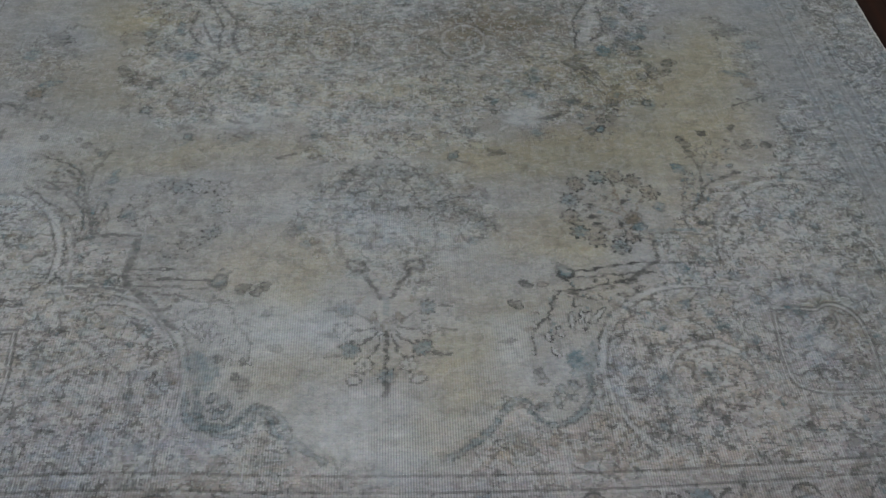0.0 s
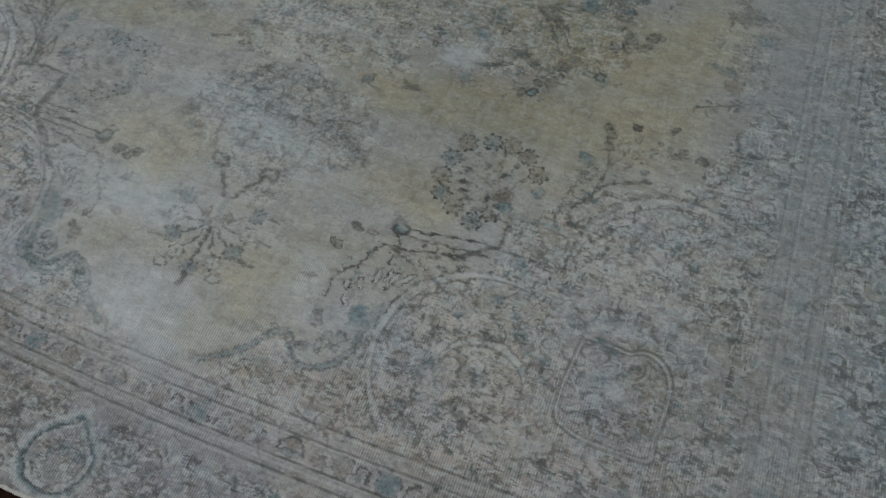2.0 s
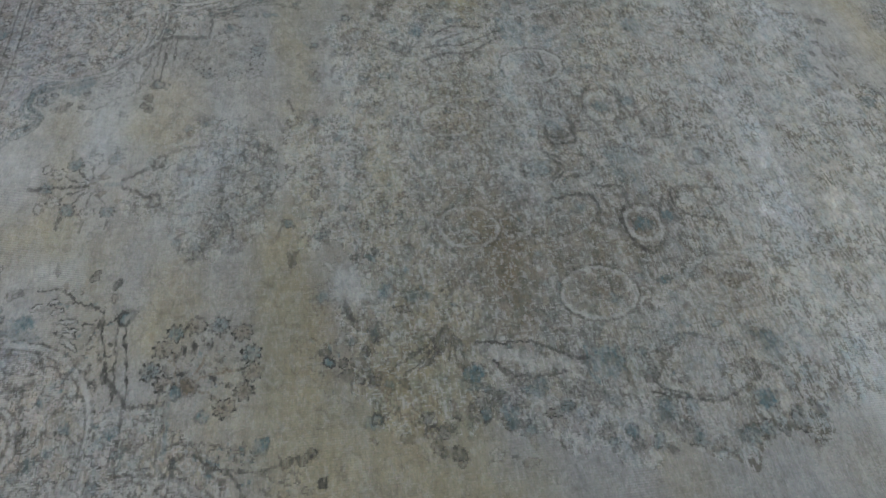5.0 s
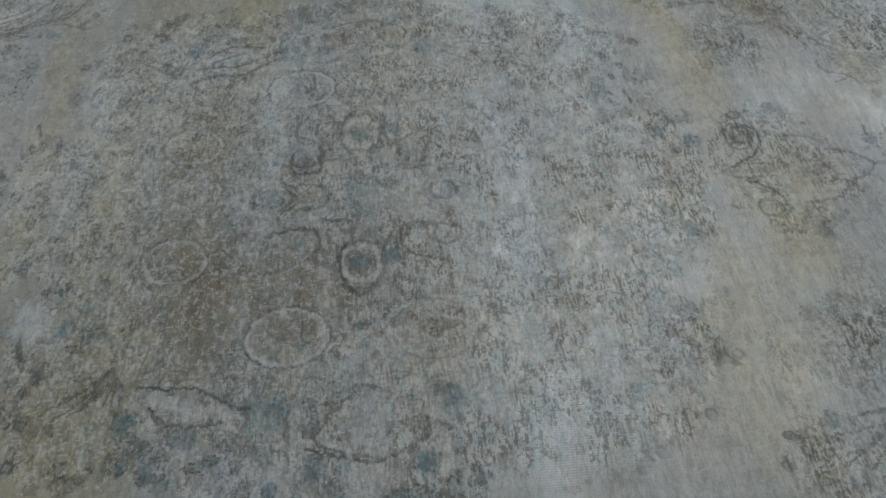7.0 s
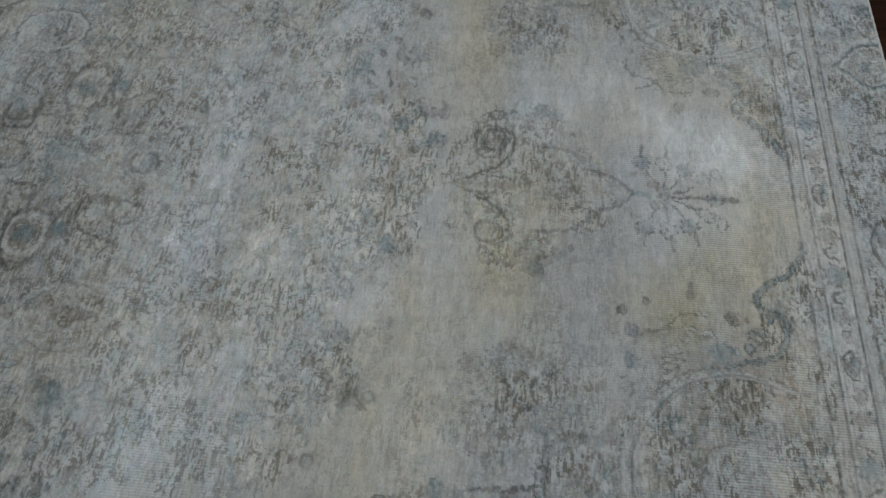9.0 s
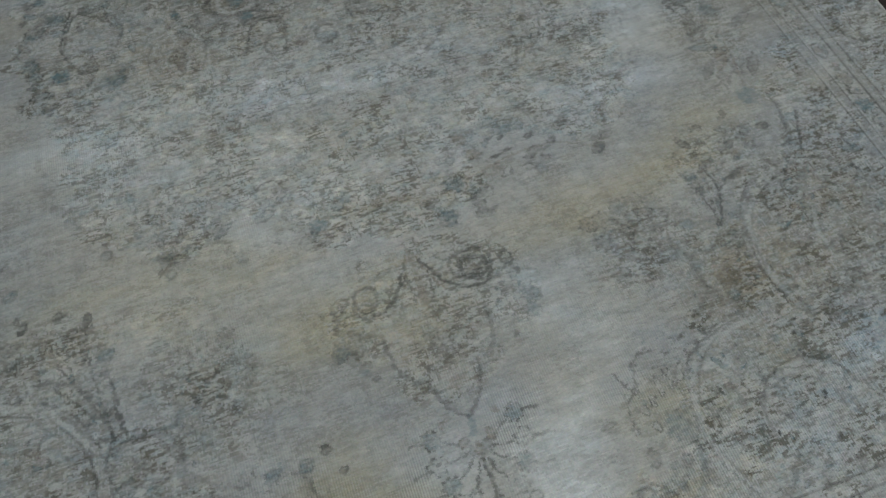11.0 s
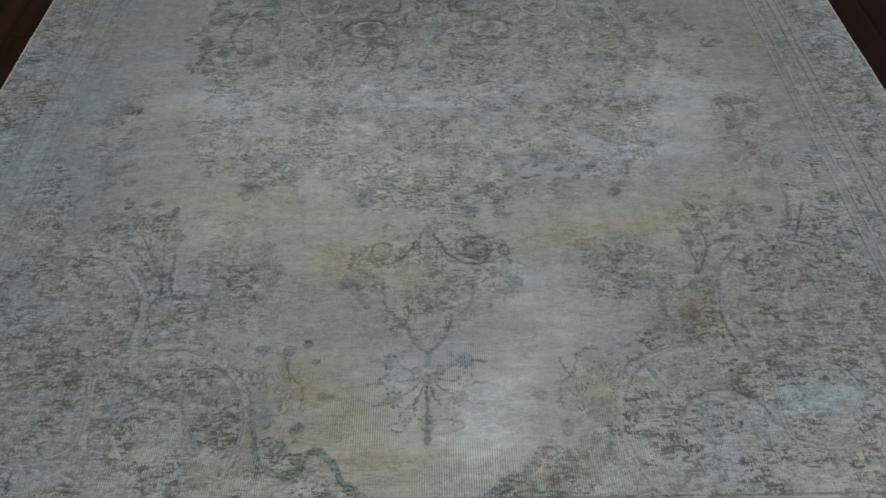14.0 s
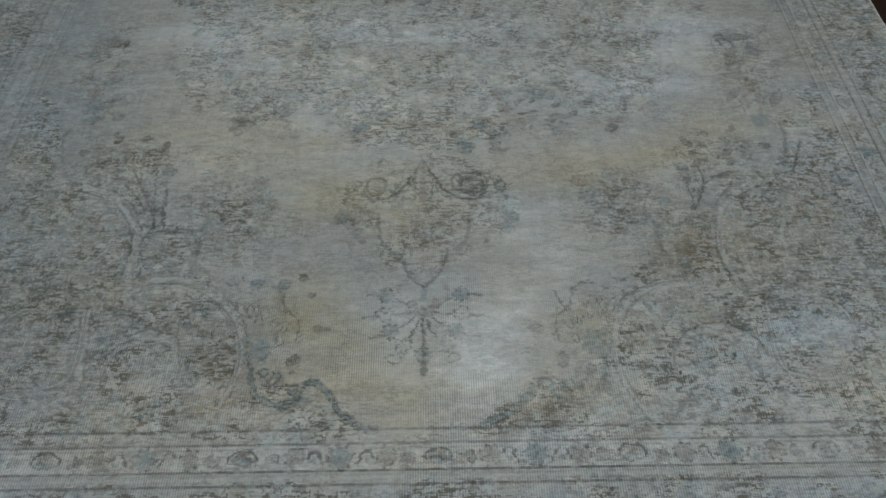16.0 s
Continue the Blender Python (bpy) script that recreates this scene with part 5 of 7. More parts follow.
    c.line([(0.732, 0.998), (0.699, 1.054), (0.681, 1.101), (0.687, 1.129), (0.7, 1.155), (0.691, 1.187), (0.68, 1.219), (0.693, 1.255)], 0.012, "light", 0.65 * much)
    c.line([(0.722, 1), (0.689, 1.056), (0.671, 1.103), (0.677, 1.132), (0.69, 1.158), (0.681, 1.189), (0.67, 1.222), (0.683, 1.258)], 0.005, "dark", 0.6 * much)
    c.bud(0.820, 0.820, 0.013, 0.009, -124, "dark", 0.95 * much)
    c.leaf((0.858, 0.918), (0.837, 0.899), 0.009, "dark", 0.85 * much)
    c.leaf((0.85, 0.869), (0.829, 0.85), 0.009, "dark", 0.8 * much)
    c.leaf((0.737, 0.88), (0.718, 0.857), 0.009, "dark", 0.8 * much)
    c.leaf((0.699, 0.885), (0.68, 0.857), 0.009, "dark", 0.8 * much)
    c.line([(0.679, 1.082), (0.713, 1.011), (0.755, 0.938)], 0.005, "dark", 0.7 * much)
    c.line([(0.679, 1.082), (0.687, 1.003), (0.702, 0.919)], 0.005, "dark", 0.7 * much)
    c.line([(0.679, 1.082), (0.723, 1.029), (0.774, 0.975)], 0.005, "dark", 0.7 * much)
    c.line([(0.679, 1.082), (0.665, 1.056), (0.656, 1.03)], 0.005, "dark", 0.7 * much)
    c.line([(0.679, 1.082), (0.697, 1.034), (0.721, 0.984)], 0.005, "dark", 0.7 * much)
    c.line([(1.02, 1.001), (0.975, 0.994), (0.922, 1.002)], 0.01, "dark", 0.7 * much, beads=0.012)
    c.flower(0.921, 0.692, 0.031, "blue", 8, 0.45 * much, 0.6 * much)
    c.specks(0.921, 0.692, 0.05, 0.04, 40, seed + 71, 0.7 * much, 0.0075)
    c.specks(0.492, 1.049, 0.1, 0.05, 110, seed + 72, 0.75 * much, 0.0075)
    c.specks(0.745, 0.956, 0.06, 0.06, 60, seed + 73, 0.8 * much, 0.0075)
    c.flower(0.235, 0.681, 0.026, "pale", 8, 0.4 * much, 0.85 * much)
    c.leaf((0.305, 0.681), (0.286, 0.713), 0.011, "dark", 0.8 * much)
    c.flower(0.393, 0.715, 0.018, "dark", 6, 0.4 * much, 0.7 * much)
    c.flower(0.501, 0.753, 0.020, "dark", 7, 0.45 * much, 0.7 * much)
    c.leaf((0.521, 0.69), (0.511, 0.722), 0.01, "dark", 0.8 * much)
    c.line([(0.528, 0.594), (0.535, 0.64)], 0.006, "dark", 0.8 * much)
    c.line([(0.557, 0.573), (0.56, 0.636)], 0.005, "dark", 0.6 * much)
    c.specks(0.447, 0.68, 0.09, 0.12, 90, seed + 74, 0.7 * much, 0.0075)
    c.specks(0.435, 0.549, 0.1, 0.14, 90, seed + 75, 0.65 * much, 0.0075)


def draw_northwest(c, much, seed):
    """Garland and sprays that only the north-west quarter keeps."""
    c.leaf((0.26, 0.682), (0.287, 0.66), 0.011, "dark", 0.9 * much)
    c.leaf((0.292, 0.678), (0.34, 0.656), 0.014, "blue", 0.75 * much, 0.5 * much)
    c.flower(0.219, 0.711, 0.019, "brown", 6, 0.6 * much, 0.6 * much)
    c.line([(0.254, 0.737), (0.312, 0.724)], 0.007, "dark", 0.8 * much)
    c.leaf((0.329, 0.765), (0.384, 0.737), 0.013, "dark", 0.8 * much)
    c.bud(0.366, 0.702, 0.012, 0.009, -33, "dark", 0.85 * much)
    c.bud(0.413, 0.731, 0.014, 0.01, -41, "dark", 0.9 * much)
    c.leaf((0.485, 0.805), (0.525, 0.782), 0.012, "dark", 0.75 * much)
    c.leaf((0.521, 0.773), (0.561, 0.752), 0.012, "dark", 0.75 * much)
    c.flower(0.157, 0.783, 0.022, "blue", 7, 0.8 * much, 0.5 * much)
    c.leaf((0.072, 0.822), (0.108, 0.799), 0.012, "dark", 0.85 * much)
    c.leaf((0.176, 0.826), (0.221, 0.81), 0.011, "dark", 0.7 * much)
    c.flower(0.117, 0.854, 0.018, "blue", 6, 0.7 * much, 0.45 * much)
    c.leaf((0.185, 0.88), (0.221, 0.865), 0.01, "dark", 0.7 * much)
    c.line([(0.028, 0.77), (0.111, 0.797), (0.203, 0.767), (0.314, 0.742), (0.424, 0.745), (0.503, 0.79)], 0.004, "brown", 0.6 * much)
    c.line([(0, 0.769), (0.03, 0.77)], 0.022, "brown", 0.7 * much)
    c.line([(0, 0.745), (0.03, 0.745)], 0.006, "dark", 0.8 * much)
    c.leaf((0.683, -0.053), (0.776, -0.072), 0.013, "dark", 0.75 * much)
    c.bud(0.733, -0.034, 0.021, 0.009, -29, "dark", 0.8 * much)
    c.line([(0.573, -0.045), (0.621, -0.051)], 0.012, "dark", 0.85 * much)
    c.flower(0.546, -0.11, 0.032, "blue", 7, 0.5 * much, 0.3 * much)
    c.leaf((0.142, 0.078), (0.364, 0.081), 0.024, "pale", 0.5 * much, 0.8 * much)
    c.flower(0.219, 0.077, 0.021, "blue", 6, 0.8 * much, 0.6 * much)
    c.line([(0.054, -0.076), (0.053, -0.014), (0.112, -0.012), (0.12, -0.081)], 0.007, "dark", 0.6 * much, False)
    c.leaf((0.882, 0.566), (0.937, 0.443), 0.014, "dark", 0.8 * much)
    c.leaf((0.92, 0.552), (0.996, 0.433), 0.013, "dark", 0.75 * much)
    c.leaf((1.003, 0.553), (1.082, 0.509), 0.014, "dark", 0.8 * much)
    c.leaf((1.017, 0.396), (1.057, 0.358), 0.012, "dark", 0.75 * much)
    c.leaf((0.847, 0.69), (0.902, 0.635), 0.013, "dark", 0.75 * much)
    c.leaf((0.884, 0.686), (0.942, 0.64), 0.012, "brown", 0.75 * much)
    c.leaf((0.969, 0.72), (1.011, 0.642), 0.014, "dark", 0.75 * much)
    c.flower(0.922, 0.77, 0.035, "blue", 7, 0.6 * much, 0.25 * much)
    c.line([(1.036, 0.377), (0.982, 0.522), (0.952, 0.645), (0.925, 0.759)], 0.0045, "brown", 0.6 * much)
    c.flower(0.391, 0.98, 0.021, "brown", 7, 0.35 * much, 0.75 * much)
    c.flower(0.398, 1.037, 0.020, "brown", 7, 0.35 * much, 0.75 * much)
    c.flower(0.522, 0.982, 0.021, "brown", 7, 0.35 * much, 0.75 * much)
    c.flower(0.437, 1.065, 0.020, "brown", 7, 0.35 * much, 0.75 * much)
    c.flower(0.471, 1.019, 0.020, "brown", 7, 0.35 * much, 0.75 * much)
    c.flower(0.407, 1.116, 0.020, "brown", 7, 0.35 * much, 0.75 * much)
    c.flower(0.494, 1.101, 0.019, "brown", 7, 0.35 * much, 0.75 * much)
    c.line([(0.431, 1.358), (0.463, 1.322), (0.532, 1.297), (0.599, 1.286)], 0.011, "light", 0.7 * much)
    c.line([(0.428, 1.347), (0.459, 1.31), (0.529, 1.285), (0.597, 1.273)], 0.005, "dark", 0.6 * much)
    c.line([(0.541, 1.453), (0.59, 1.41), (0.663, 1.403), (0.719, 1.441), (0.728, 1.477)], 0.011, "light", 0.7 * much)
    c.line([(0.544, 1.442), (0.593, 1.399), (0.666, 1.392), (0.722, 1.43), (0.731, 1.466)], 0.005, "dark", 0.65 * much)
    c.flower(0.365, 1.428, 0.026, "blue", 8, 0.6 * much, 0.5 * much)
    c.flower(0.436, 1.429, 0.018, "pale", 6, 0.5 * much, 0.75 * much)
    c.flower(0.378, 1.415, 0.013, "brown", 5, 0.5 * much, 0.4 * much)
    c.line([(0.291, 1.297), (0.302, 1.327), (0.317, 1.357)], 0.005, "dark", 0.7 * much)
    c.line([(0.232, 1.525), (0.206, 1.564), (0.17, 1.595), (0.123, 1.62)], 0.012, "blue", 0.7 * much)
    c.line([(0.226, 1.52), (0.2, 1.559), (0.163, 1.59), (0.117, 1.615)], 0.0055, "dark", 0.8 * much, beads=0.012)
    c.line([(0.239, 1.53), (0.212, 1.569), (0.176, 1.6), (0.13, 1.625)], 0.0055, "dark", 0.7 * much, beads=0.012)
    c.line([(0.232, 1.525), (0.261, 1.514), (0.289, 1.534), (0.299, 1.549)], 0.006, "dark", 0.6 * much)
    c.flower(0.25, 1.602, 0.035, "brown", 8, 0.6 * much, 0.2 * much)
    c.flower(0.613, 1.185, 0.035, "brown", 8, 0.6 * much, 0.3 * much)
    c.leaf((0.828, -0.056), (0.883, -0.09), 0.018, "dark", 0.75 * much)
    c.leaf((0.875, 0.034), (0.927, -0.005), 0.018, "dark", 0.7 * much)
    c.leaf((0.911, 0.126), (0.973, 0.089), 0.016, "dark", 0.85 * much)
    c.leaf((0.951, 0.089), (1, 0.103), 0.013, "dark", 0.75 * much)
    c.leaf((0.842, 0.278), (0.885, 0.249), 0.014, "dark", 0.8 * much)
    c.flower(0.866, -0.014, 0.024, "blue", 6, 0.6 * much, 0.4 * much)
    c.specks(0.83, 0.15, 0.12, 0.14, 110, seed + 84, 0.75 * much, 0.0075)
    c.specks(0.956, 0.438, 0.09, 0.07, 70, seed + 85, 0.8 * much, 0.0075)
    c.line([(0.799, 0.993), (0.755, 1.037), (0.73, 1.09), (0.706, 1.188), (0.716, 1.274)], 0.011, "light", 0.7 * much)
    c.line([(0.787, 0.992), (0.744, 1.037), (0.719, 1.089), (0.695, 1.188), (0.706, 1.274)], 0.005, "dark", 0.6 * much)
    c.line([(0.881, 1.115), (0.863, 1.153), (0.861, 1.19)], 0.009, "light", 0.7 * much)
    c.line([(0.55, 1.439), (0.591, 1.416), (0.63, 1.409), (0.686, 1.428)], 0.01, "light", 0.65 * much)
    c.line([(0.702, 0.916), (0.71, 0.992), (0.67, 1.08)], 0.006, "dark", 0.75 * much)
    c.line([(0.663, 1.08), (0.669, 1.027), (0.667, 0.973)], 0.005, "dark", 0.7 * much)
    c.leaf((0.765, 0.901), (0.814, 0.882), 0.01, "dark", 0.8 * much)
    c.leaf((0.69, 0.939), (0.72, 0.916), 0.009, "dark", 0.8 * much)
    c.line([(1.005, 0.85), (0.975, 0.909), (0.954, 0.957)], 0.008, "dark", 0.75 * much)
    c.leaf((0.101, 0.88), (0.129, 0.86), 0.011, "blue", 0.7 * much, 0.6 * much)
    c.leaf((0.167, 0.881), (0.2, 0.863), 0.011, "dark", 0.8 * much)
    c.ring(0.128, 0.994, 0.021, 0.020, 0.007, "dark", 0.8 * much)
    c.flower(0.198, 1.124, 0.019, "blue", 6, 0.6 * much, 0.6 * much)
    c.leaf((0.208, 1.105), (0.233, 1.086), 0.01, "dark", 0.8 * much)
    c.specks(0.507, 1.026, 0.09, 0.05, 100, seed + 76, 0.75 * much, 0.0075)
    c.specks(0.882, 1.048, 0.08, 0.08, 80, seed + 77, 0.7 * much, 0.0075)
    c.specks(0.689, 0.973, 0.05, 0.05, 50, seed + 78, 0.75 * much, 0.0075)
    c.flower(0.289, 0.637, 0.027, "blue", 7, 0.8 * much, 0.45 * much)
    c.flower(0.205, 0.656, 0.024, "brown", 7, 0.7 * much, 0.5 * much)
    c.flower(0.148, 0.769, 0.024, "blue", 7, 0.75 * much, 0.45 * much)
    c.flower(0.082, 0.799, 0.020, "brown", 6, 0.65 * much, 0.5 * much)
    c.leaf((0.173, 0.83), (0.202, 0.864), 0.013, "dark", 0.7 * much)
    c.flower(0.106, 0.852, 0.020, "blue", 6, 0.7 * much, 0.4 * much)
    c.flower(-0.013, 0.708, 0.022, "brown", 7, 0.55 * much, 0.35 * much)
    c.flower(-0.008, 0.77, 0.020, "brown", 6, 0.55 * much, 0.35 * much)
    c.ring(0.117, 0.982, 0.044, 0.034, 0.009, "dark", 0.65 * much)
    c.ring(0.117, 0.982, 0.025, 0.020, 0.007, "dark", 0.55 * much)


def draw_southeast(c, much, seed):
    """Garland that only the south-east quarter keeps."""
    c.specks(0.443, 0.764, 0.14, 0.08, 100, seed + 81, 0.65 * much, 0.0075)
    c.specks(0.054, 0.692, 0.14, 0.09, 120, seed + 82, 0.75 * much, 0.0075)
    c.specks(0.266, 0.641, 0.16, 0.09, 110, seed + 83, 0.7 * much, 0.0075)
    c.leaf((0.046, 0.816), (0.093, 0.808), 0.01, "dark", 0.8 * much)
    c.leaf((0.113, 0.812), (0.152, 0.803), 0.01, "dark", 0.8 * much)
    c.leaf((-0.205, 0.806), (-0.164, 0.797), 0.01, "dark", 0.75 * much)
    c.leaf((0.231, 0.88), (0.277, 0.868), 0.009, "dark", 0.8 * much)
    c.bud(0.239, 0.677, 0.011, 0.009, -67, "dark", 0.85 * much)
    c.bud(0.256, 0.723, 0.010, 0.008, -63, "dark", 0.8 * much)
    c.leaf((0.145, 0.897), (0.167, 0.862), 0.013, "blue", 0.7 * much, 0.7 * much)
    c.leaf((0.195, 0.811), (0.212, 0.778), 0.011, "dark", 0.75 * much)
    c.bud(0.177, 0.792, 0.011, 0.008, -65, "dark", 0.75 * much)
    c.line([(0.358, 0.754), (0.389, 0.746), (0.418, 0.732)], 0.007, "dark", 0.8 * much)
    c.leaf((0.442, 0.711), (0.459, 0.669), 0.013, "dark", 0.75 * much)
    c.leaf((0.435, 0.69), (0.466, 0.693), 0.01, "blue", 0.6 * much, 0.5 * much)
    c.leaf((0.505, 0.751), (0.525, 0.713), 0.013, "dark", 0.85 * much)
    c.leaf((0.537, 0.769), (0.556, 0.729), 0.012, "dark", 0.8 * much)
    c.bud(0.486, 0.804, 0.012, 0.01, -65, "dark", 0.8 * much)
    c.leaf((0.539, 0.699), (0.552, 0.671), 0.01, "dark", 0.75 * much)
    c.flower(0.642, 0.706, 0.020, "blue", 7, 0.7 * much, 0.4 * much)
    c.leaf((0.636, 0.607), (0.661, 0.572), 0.014, "pale", 0.5 * much, 0.85 * much)
    c.leaf((0.67, 0.582), (0.69, 0.554), 0.013, "pale", 0.5 * much, 0.85 * much)
    c.leaf((0.706, 0.59), (0.727, 0.558), 0.012, "dark", 0.85 * much)
    c.leaf((0.736, 0.552), (0.748, 0.524), 0.01, "dark", 0.75 * much)
    c.leaf((0.669, 0.658), (0.691, 0.629), 0.011, "dark", 0.7 * much)
    c.line([(0.35, 0.752), (0.442, 0.701), (0.54, 0.702), (0.616, 0.666), (0.69, 0.591), (0.747, 0.535)], 0.004, "brown", 0.55 * much)
    c.flower(0.561, 0.494, 0.019, "blue", 8, 0.9 * much, 0.8 * much)
    c.leaf((0.63, 0.505), (0.62, 0.458), 0.012, "dark", 0.85 * much)
    c.leaf((0.654, 0.498), (0.666, 0.466), 0.01, "dark", 0.75 * much)
    c.flower(0.676, 0.421, 0.017, "blue", 6, 0.75 * much, 0.4 * much)
    c.flower(0.616, 0.353, 0.017, "blue", 6, 0.75 * much, 0.4 * much)
    c.flower(0.683, 0.323, 0.020, "brown", 7, 0.5 * much, 0.75 * much)
    c.line([(0.552, 0.43), (0.582, 0.402)], 0.007, "dark", 0.75 * much)
    c.bud(0.306, 0.694, 0.010, 0.011, -51, "light", 0.9 * much)
    c.line([(0.375, 0.119), (0.359, 0.152), (0.374, 0.171), (0.404, 0.162), (0.415, 0.125), (0.393, 0.103), (0.372, 0.12), (0.379, 0.138)], 0.005, "dark", 0.6 * much)
    c.leaf((0.604, 0.367), (0.587, 0.327), 0.015, "blue", 0.8 * much, 0.9 * much)
    c.leaf((0.66, 0.324), (0.647, 0.279), 0.013, "blue", 0.75 * much, 0.9 * much)
    c.leaf((0.631, 0.256), (0.608, 0.228), 0.012, "dark", 0.85 * much)
    c.leaf((0.648, 0.242), (0.628, 0.212), 0.011, "dark", 0.75 * much)
    c.leaf((0.634, 0.46), (0.621, 0.439), 0.012, "dark", 0.7 * much)
    c.line([(0.593, 0.117), (0.642, 0.073), (0.667, -0.039), (0.644, -0.104), (0.601, -0.136)], 0.007, "dark", 0.7 * much)
    c.line([(0.548, 0.082), (0.521, 0.039), (0.512, -0.007), (0.549, -0.09)], 0.006, "dark", 0.5 * much)
    c.flower(0.546, -0.182, 0.023, "blue", 7, 0.8 * much, 0.6 * much)
    c.flower(0.678, -0.116, 0.020, "blue", 7, 0.8 * much, 0.6 * much)
    c.flower(0.672, 0.092, 0.020, "blue", 7, 0.65 * much, 0.5 * much)
    c.ring(0.387, -0.17, 0.030, 0.039, 0.008, "pale", 0.6 * much)
    c.flower(0.387, -0.17, 0.015, "brown", 6, 0.7 * much, 0.5 * much)
    c.specks(0.609, 0.376, 0.05, 0.05, 50, seed + 79, 0.75 * much, 0.0075)
    c.specks(0.554, -0.152, 0.06, 0.05, 50, seed + 80, 0.7 * much, 0.0075)


def draw_southwest(c, much, seed):
    """The bolder ring, wreath and scroll of the south-west quarter."""
    c.specks(0.198, 0.697, 0.12, 0.09, 110, seed + 62, 0.75 * much, 0.0075)
    c.specks(0.418, 0.775, 0.16, 0.08, 110, seed + 63, 0.7 * much, 0.0075)
    c.bud(0.343, 0.738, 0.013, 0.009, -138, "dark", 0.8 * much)
    c.bud(0.490, 0.698, 0.012, 0.009, -137, "dark", 0.8 * much)
    c.leaf((0.241, 0.843), (0.182, 0.833), 0.009, "dark", 0.7 * much)
    c.bud(0.035, 0.942, 0.010, 0.008, -119, "dark", 0.8 * much)
    c.bud(0.101, 0.971, 0.011, 0.008, -121, "dark", 0.8 * much)
    c.line([(0.868, 0.959), (0.814, 0.995), (0.769, 1.045), (0.743, 1.101), (0.731, 1.147), (0.733, 1.206), (0.745, 1.226)], 0.012, "light", 0.7 * much)
    c.line([(0.858, 0.954), (0.804, 0.99), (0.759, 1.04), (0.733, 1.097), (0.721, 1.143), (0.724, 1.202), (0.736, 1.223)], 0.006, "dark", 0.8 * much)
    c.line([(0.877, 0.966), (0.823, 1.001), (0.779, 1.051), (0.752, 1.107), (0.74, 1.153), (0.742, 1.211), (0.754, 1.232)], 0.005, "rule", 0.7 * much)
    c.line([(0.699, 1.079), (0.712, 0.997), (0.737, 0.92), (0.778, 0.882), (0.87, 0.842)], 0.006, "dark", 0.8 * much)
    c.line([(0.719, 1.022), (0.742, 0.954), (0.79, 0.939), (0.843, 0.934)], 0.005, "dark", 0.7 * much)
    c.bud(0.858, 0.790, 0.014, 0.01, -94, "dark", 0.95 * much)
    c.bud(0.774, 0.800, 0.010, 0.009, -107, "dark", 0.85 * much)
    c.bud(0.716, 0.842, 0.008, 0.009, -123, "dark", 0.85 * much)
    c.specks(0.772, 0.936, 0.05, 0.04, 50, seed + 61, 0.7 * much, 0.0075)
    c.line([(0.67, 1.1), (0.62, 1.098), (0.562, 1.103)], 0.008, "dark", 0.75 * much)
    c.line([(0.572, 1.114), (0.576, 1.167), (0.573, 1.218), (0.544, 1.254), (0.488, 1.297)], 0.012, "dark", 0.75 * much)
    c.line([(0.57, 1.189), (0.52, 1.193), (0.47, 1.196)], 0.005, "dark", 0.8 * much)
    c.line([(0.57, 1.218), (0.497, 1.22), (0.417, 1.223)], 0.005, "dark", 0.8 * much)
    c.leaf((0.622, 1.051), (0.591, 1.026), 0.014, "blue", 0.8 * much, 0.5 * much)
    c.flower(0.555, 0.968, 0.022, "pale", 8, 0.4 * much, 0.95 * much)
    c.flower(0.496, 0.961, 0.022, "blue", 8, 0.4 * much, 0.95 * much)
    c.flower(0.448, 0.962, 0.022, "pale", 8, 0.4 * much, 0.95 * much)
    c.flower(0.393, 0.972, 0.022, "pale", 8, 0.4 * much, 0.95 * much)
    c.flower(0.588, 1.001, 0.022, "pale", 8, 0.4 * much, 0.95 * much)
    c.flower(0.605, 1.042, 0.021, "blue", 8, 0.4 * much, 0.95 * much)
    c.flower(0.562, 1.067, 0.022, "pale", 8, 0.4 * much, 0.95 * much)
    c.flower(0.387, 1.023, 0.022, "pale", 8, 0.4 * much, 0.95 * much)
    c.flower(0.403, 1.095, 0.021, "blue", 8, 0.4 * much, 0.95 * much)
    c.flower(0.449, 1.125, 0.021, "pale", 8, 0.4 * much, 0.95 * much)
    c.flower(0.491, 1.142, 0.021, "pale", 8, 0.4 * much, 0.95 * much)
    c.leaf((0.514, 1.011), (0.497, 0.998), 0.008, "dark", 0.7 * much)
    c.leaf((0.477, 0.999), (0.454, 1.016), 0.008, "dark", 0.7 * much)
    c.leaf((0.521, 1.052), (0.495, 1.064), 0.008, "dark", 0.7 * much)
    c.leaf((0.446, 1.07), (0.43, 1.05), 0.008, "dark", 0.7 * much)
    c.leaf((0.481, 1.093), (0.459, 1.106), 0.008, "dark", 0.7 * much)
    c.leaf((0.484, 1.037), (0.464, 1.046), 0.008, "dark", 0.7 * much)
    c.line([(0.676, 1.095), (0.696, 1.023), (0.727, 0.955)], 0.006, "dark", 0.75 * much)
    c.line([(0.676, 1.095), (0.68, 1.039), (0.678, 0.99)], 0.006, "dark", 0.75 * much)
    c.line([(0.692, 1.039), (0.746, 0.988), (0.809, 0.935)], 0.006, "dark", 0.75 * much)
    c.line([(0.716, 0.98), (0.743, 0.933), (0.773, 0.901)], 0.006, "dark", 0.75 * much)
    c.line([(0.678, 1.064), (0.662, 1.024), (0.658, 0.965)], 0.006, "dark", 0.75 * much)
    c.leaf((0.667, 0.925), (0.651, 0.9), 0.01, "blue", 0.8 * much, 0.6 * much)
    c.leaf((0.713, 0.862), (0.701, 0.835), 0.01, "blue", 0.75 * much, 0.6 * much)
    c.leaf((0.771, 0.953), (0.749, 0.94), 0.008, "dark", 0.7 * much)
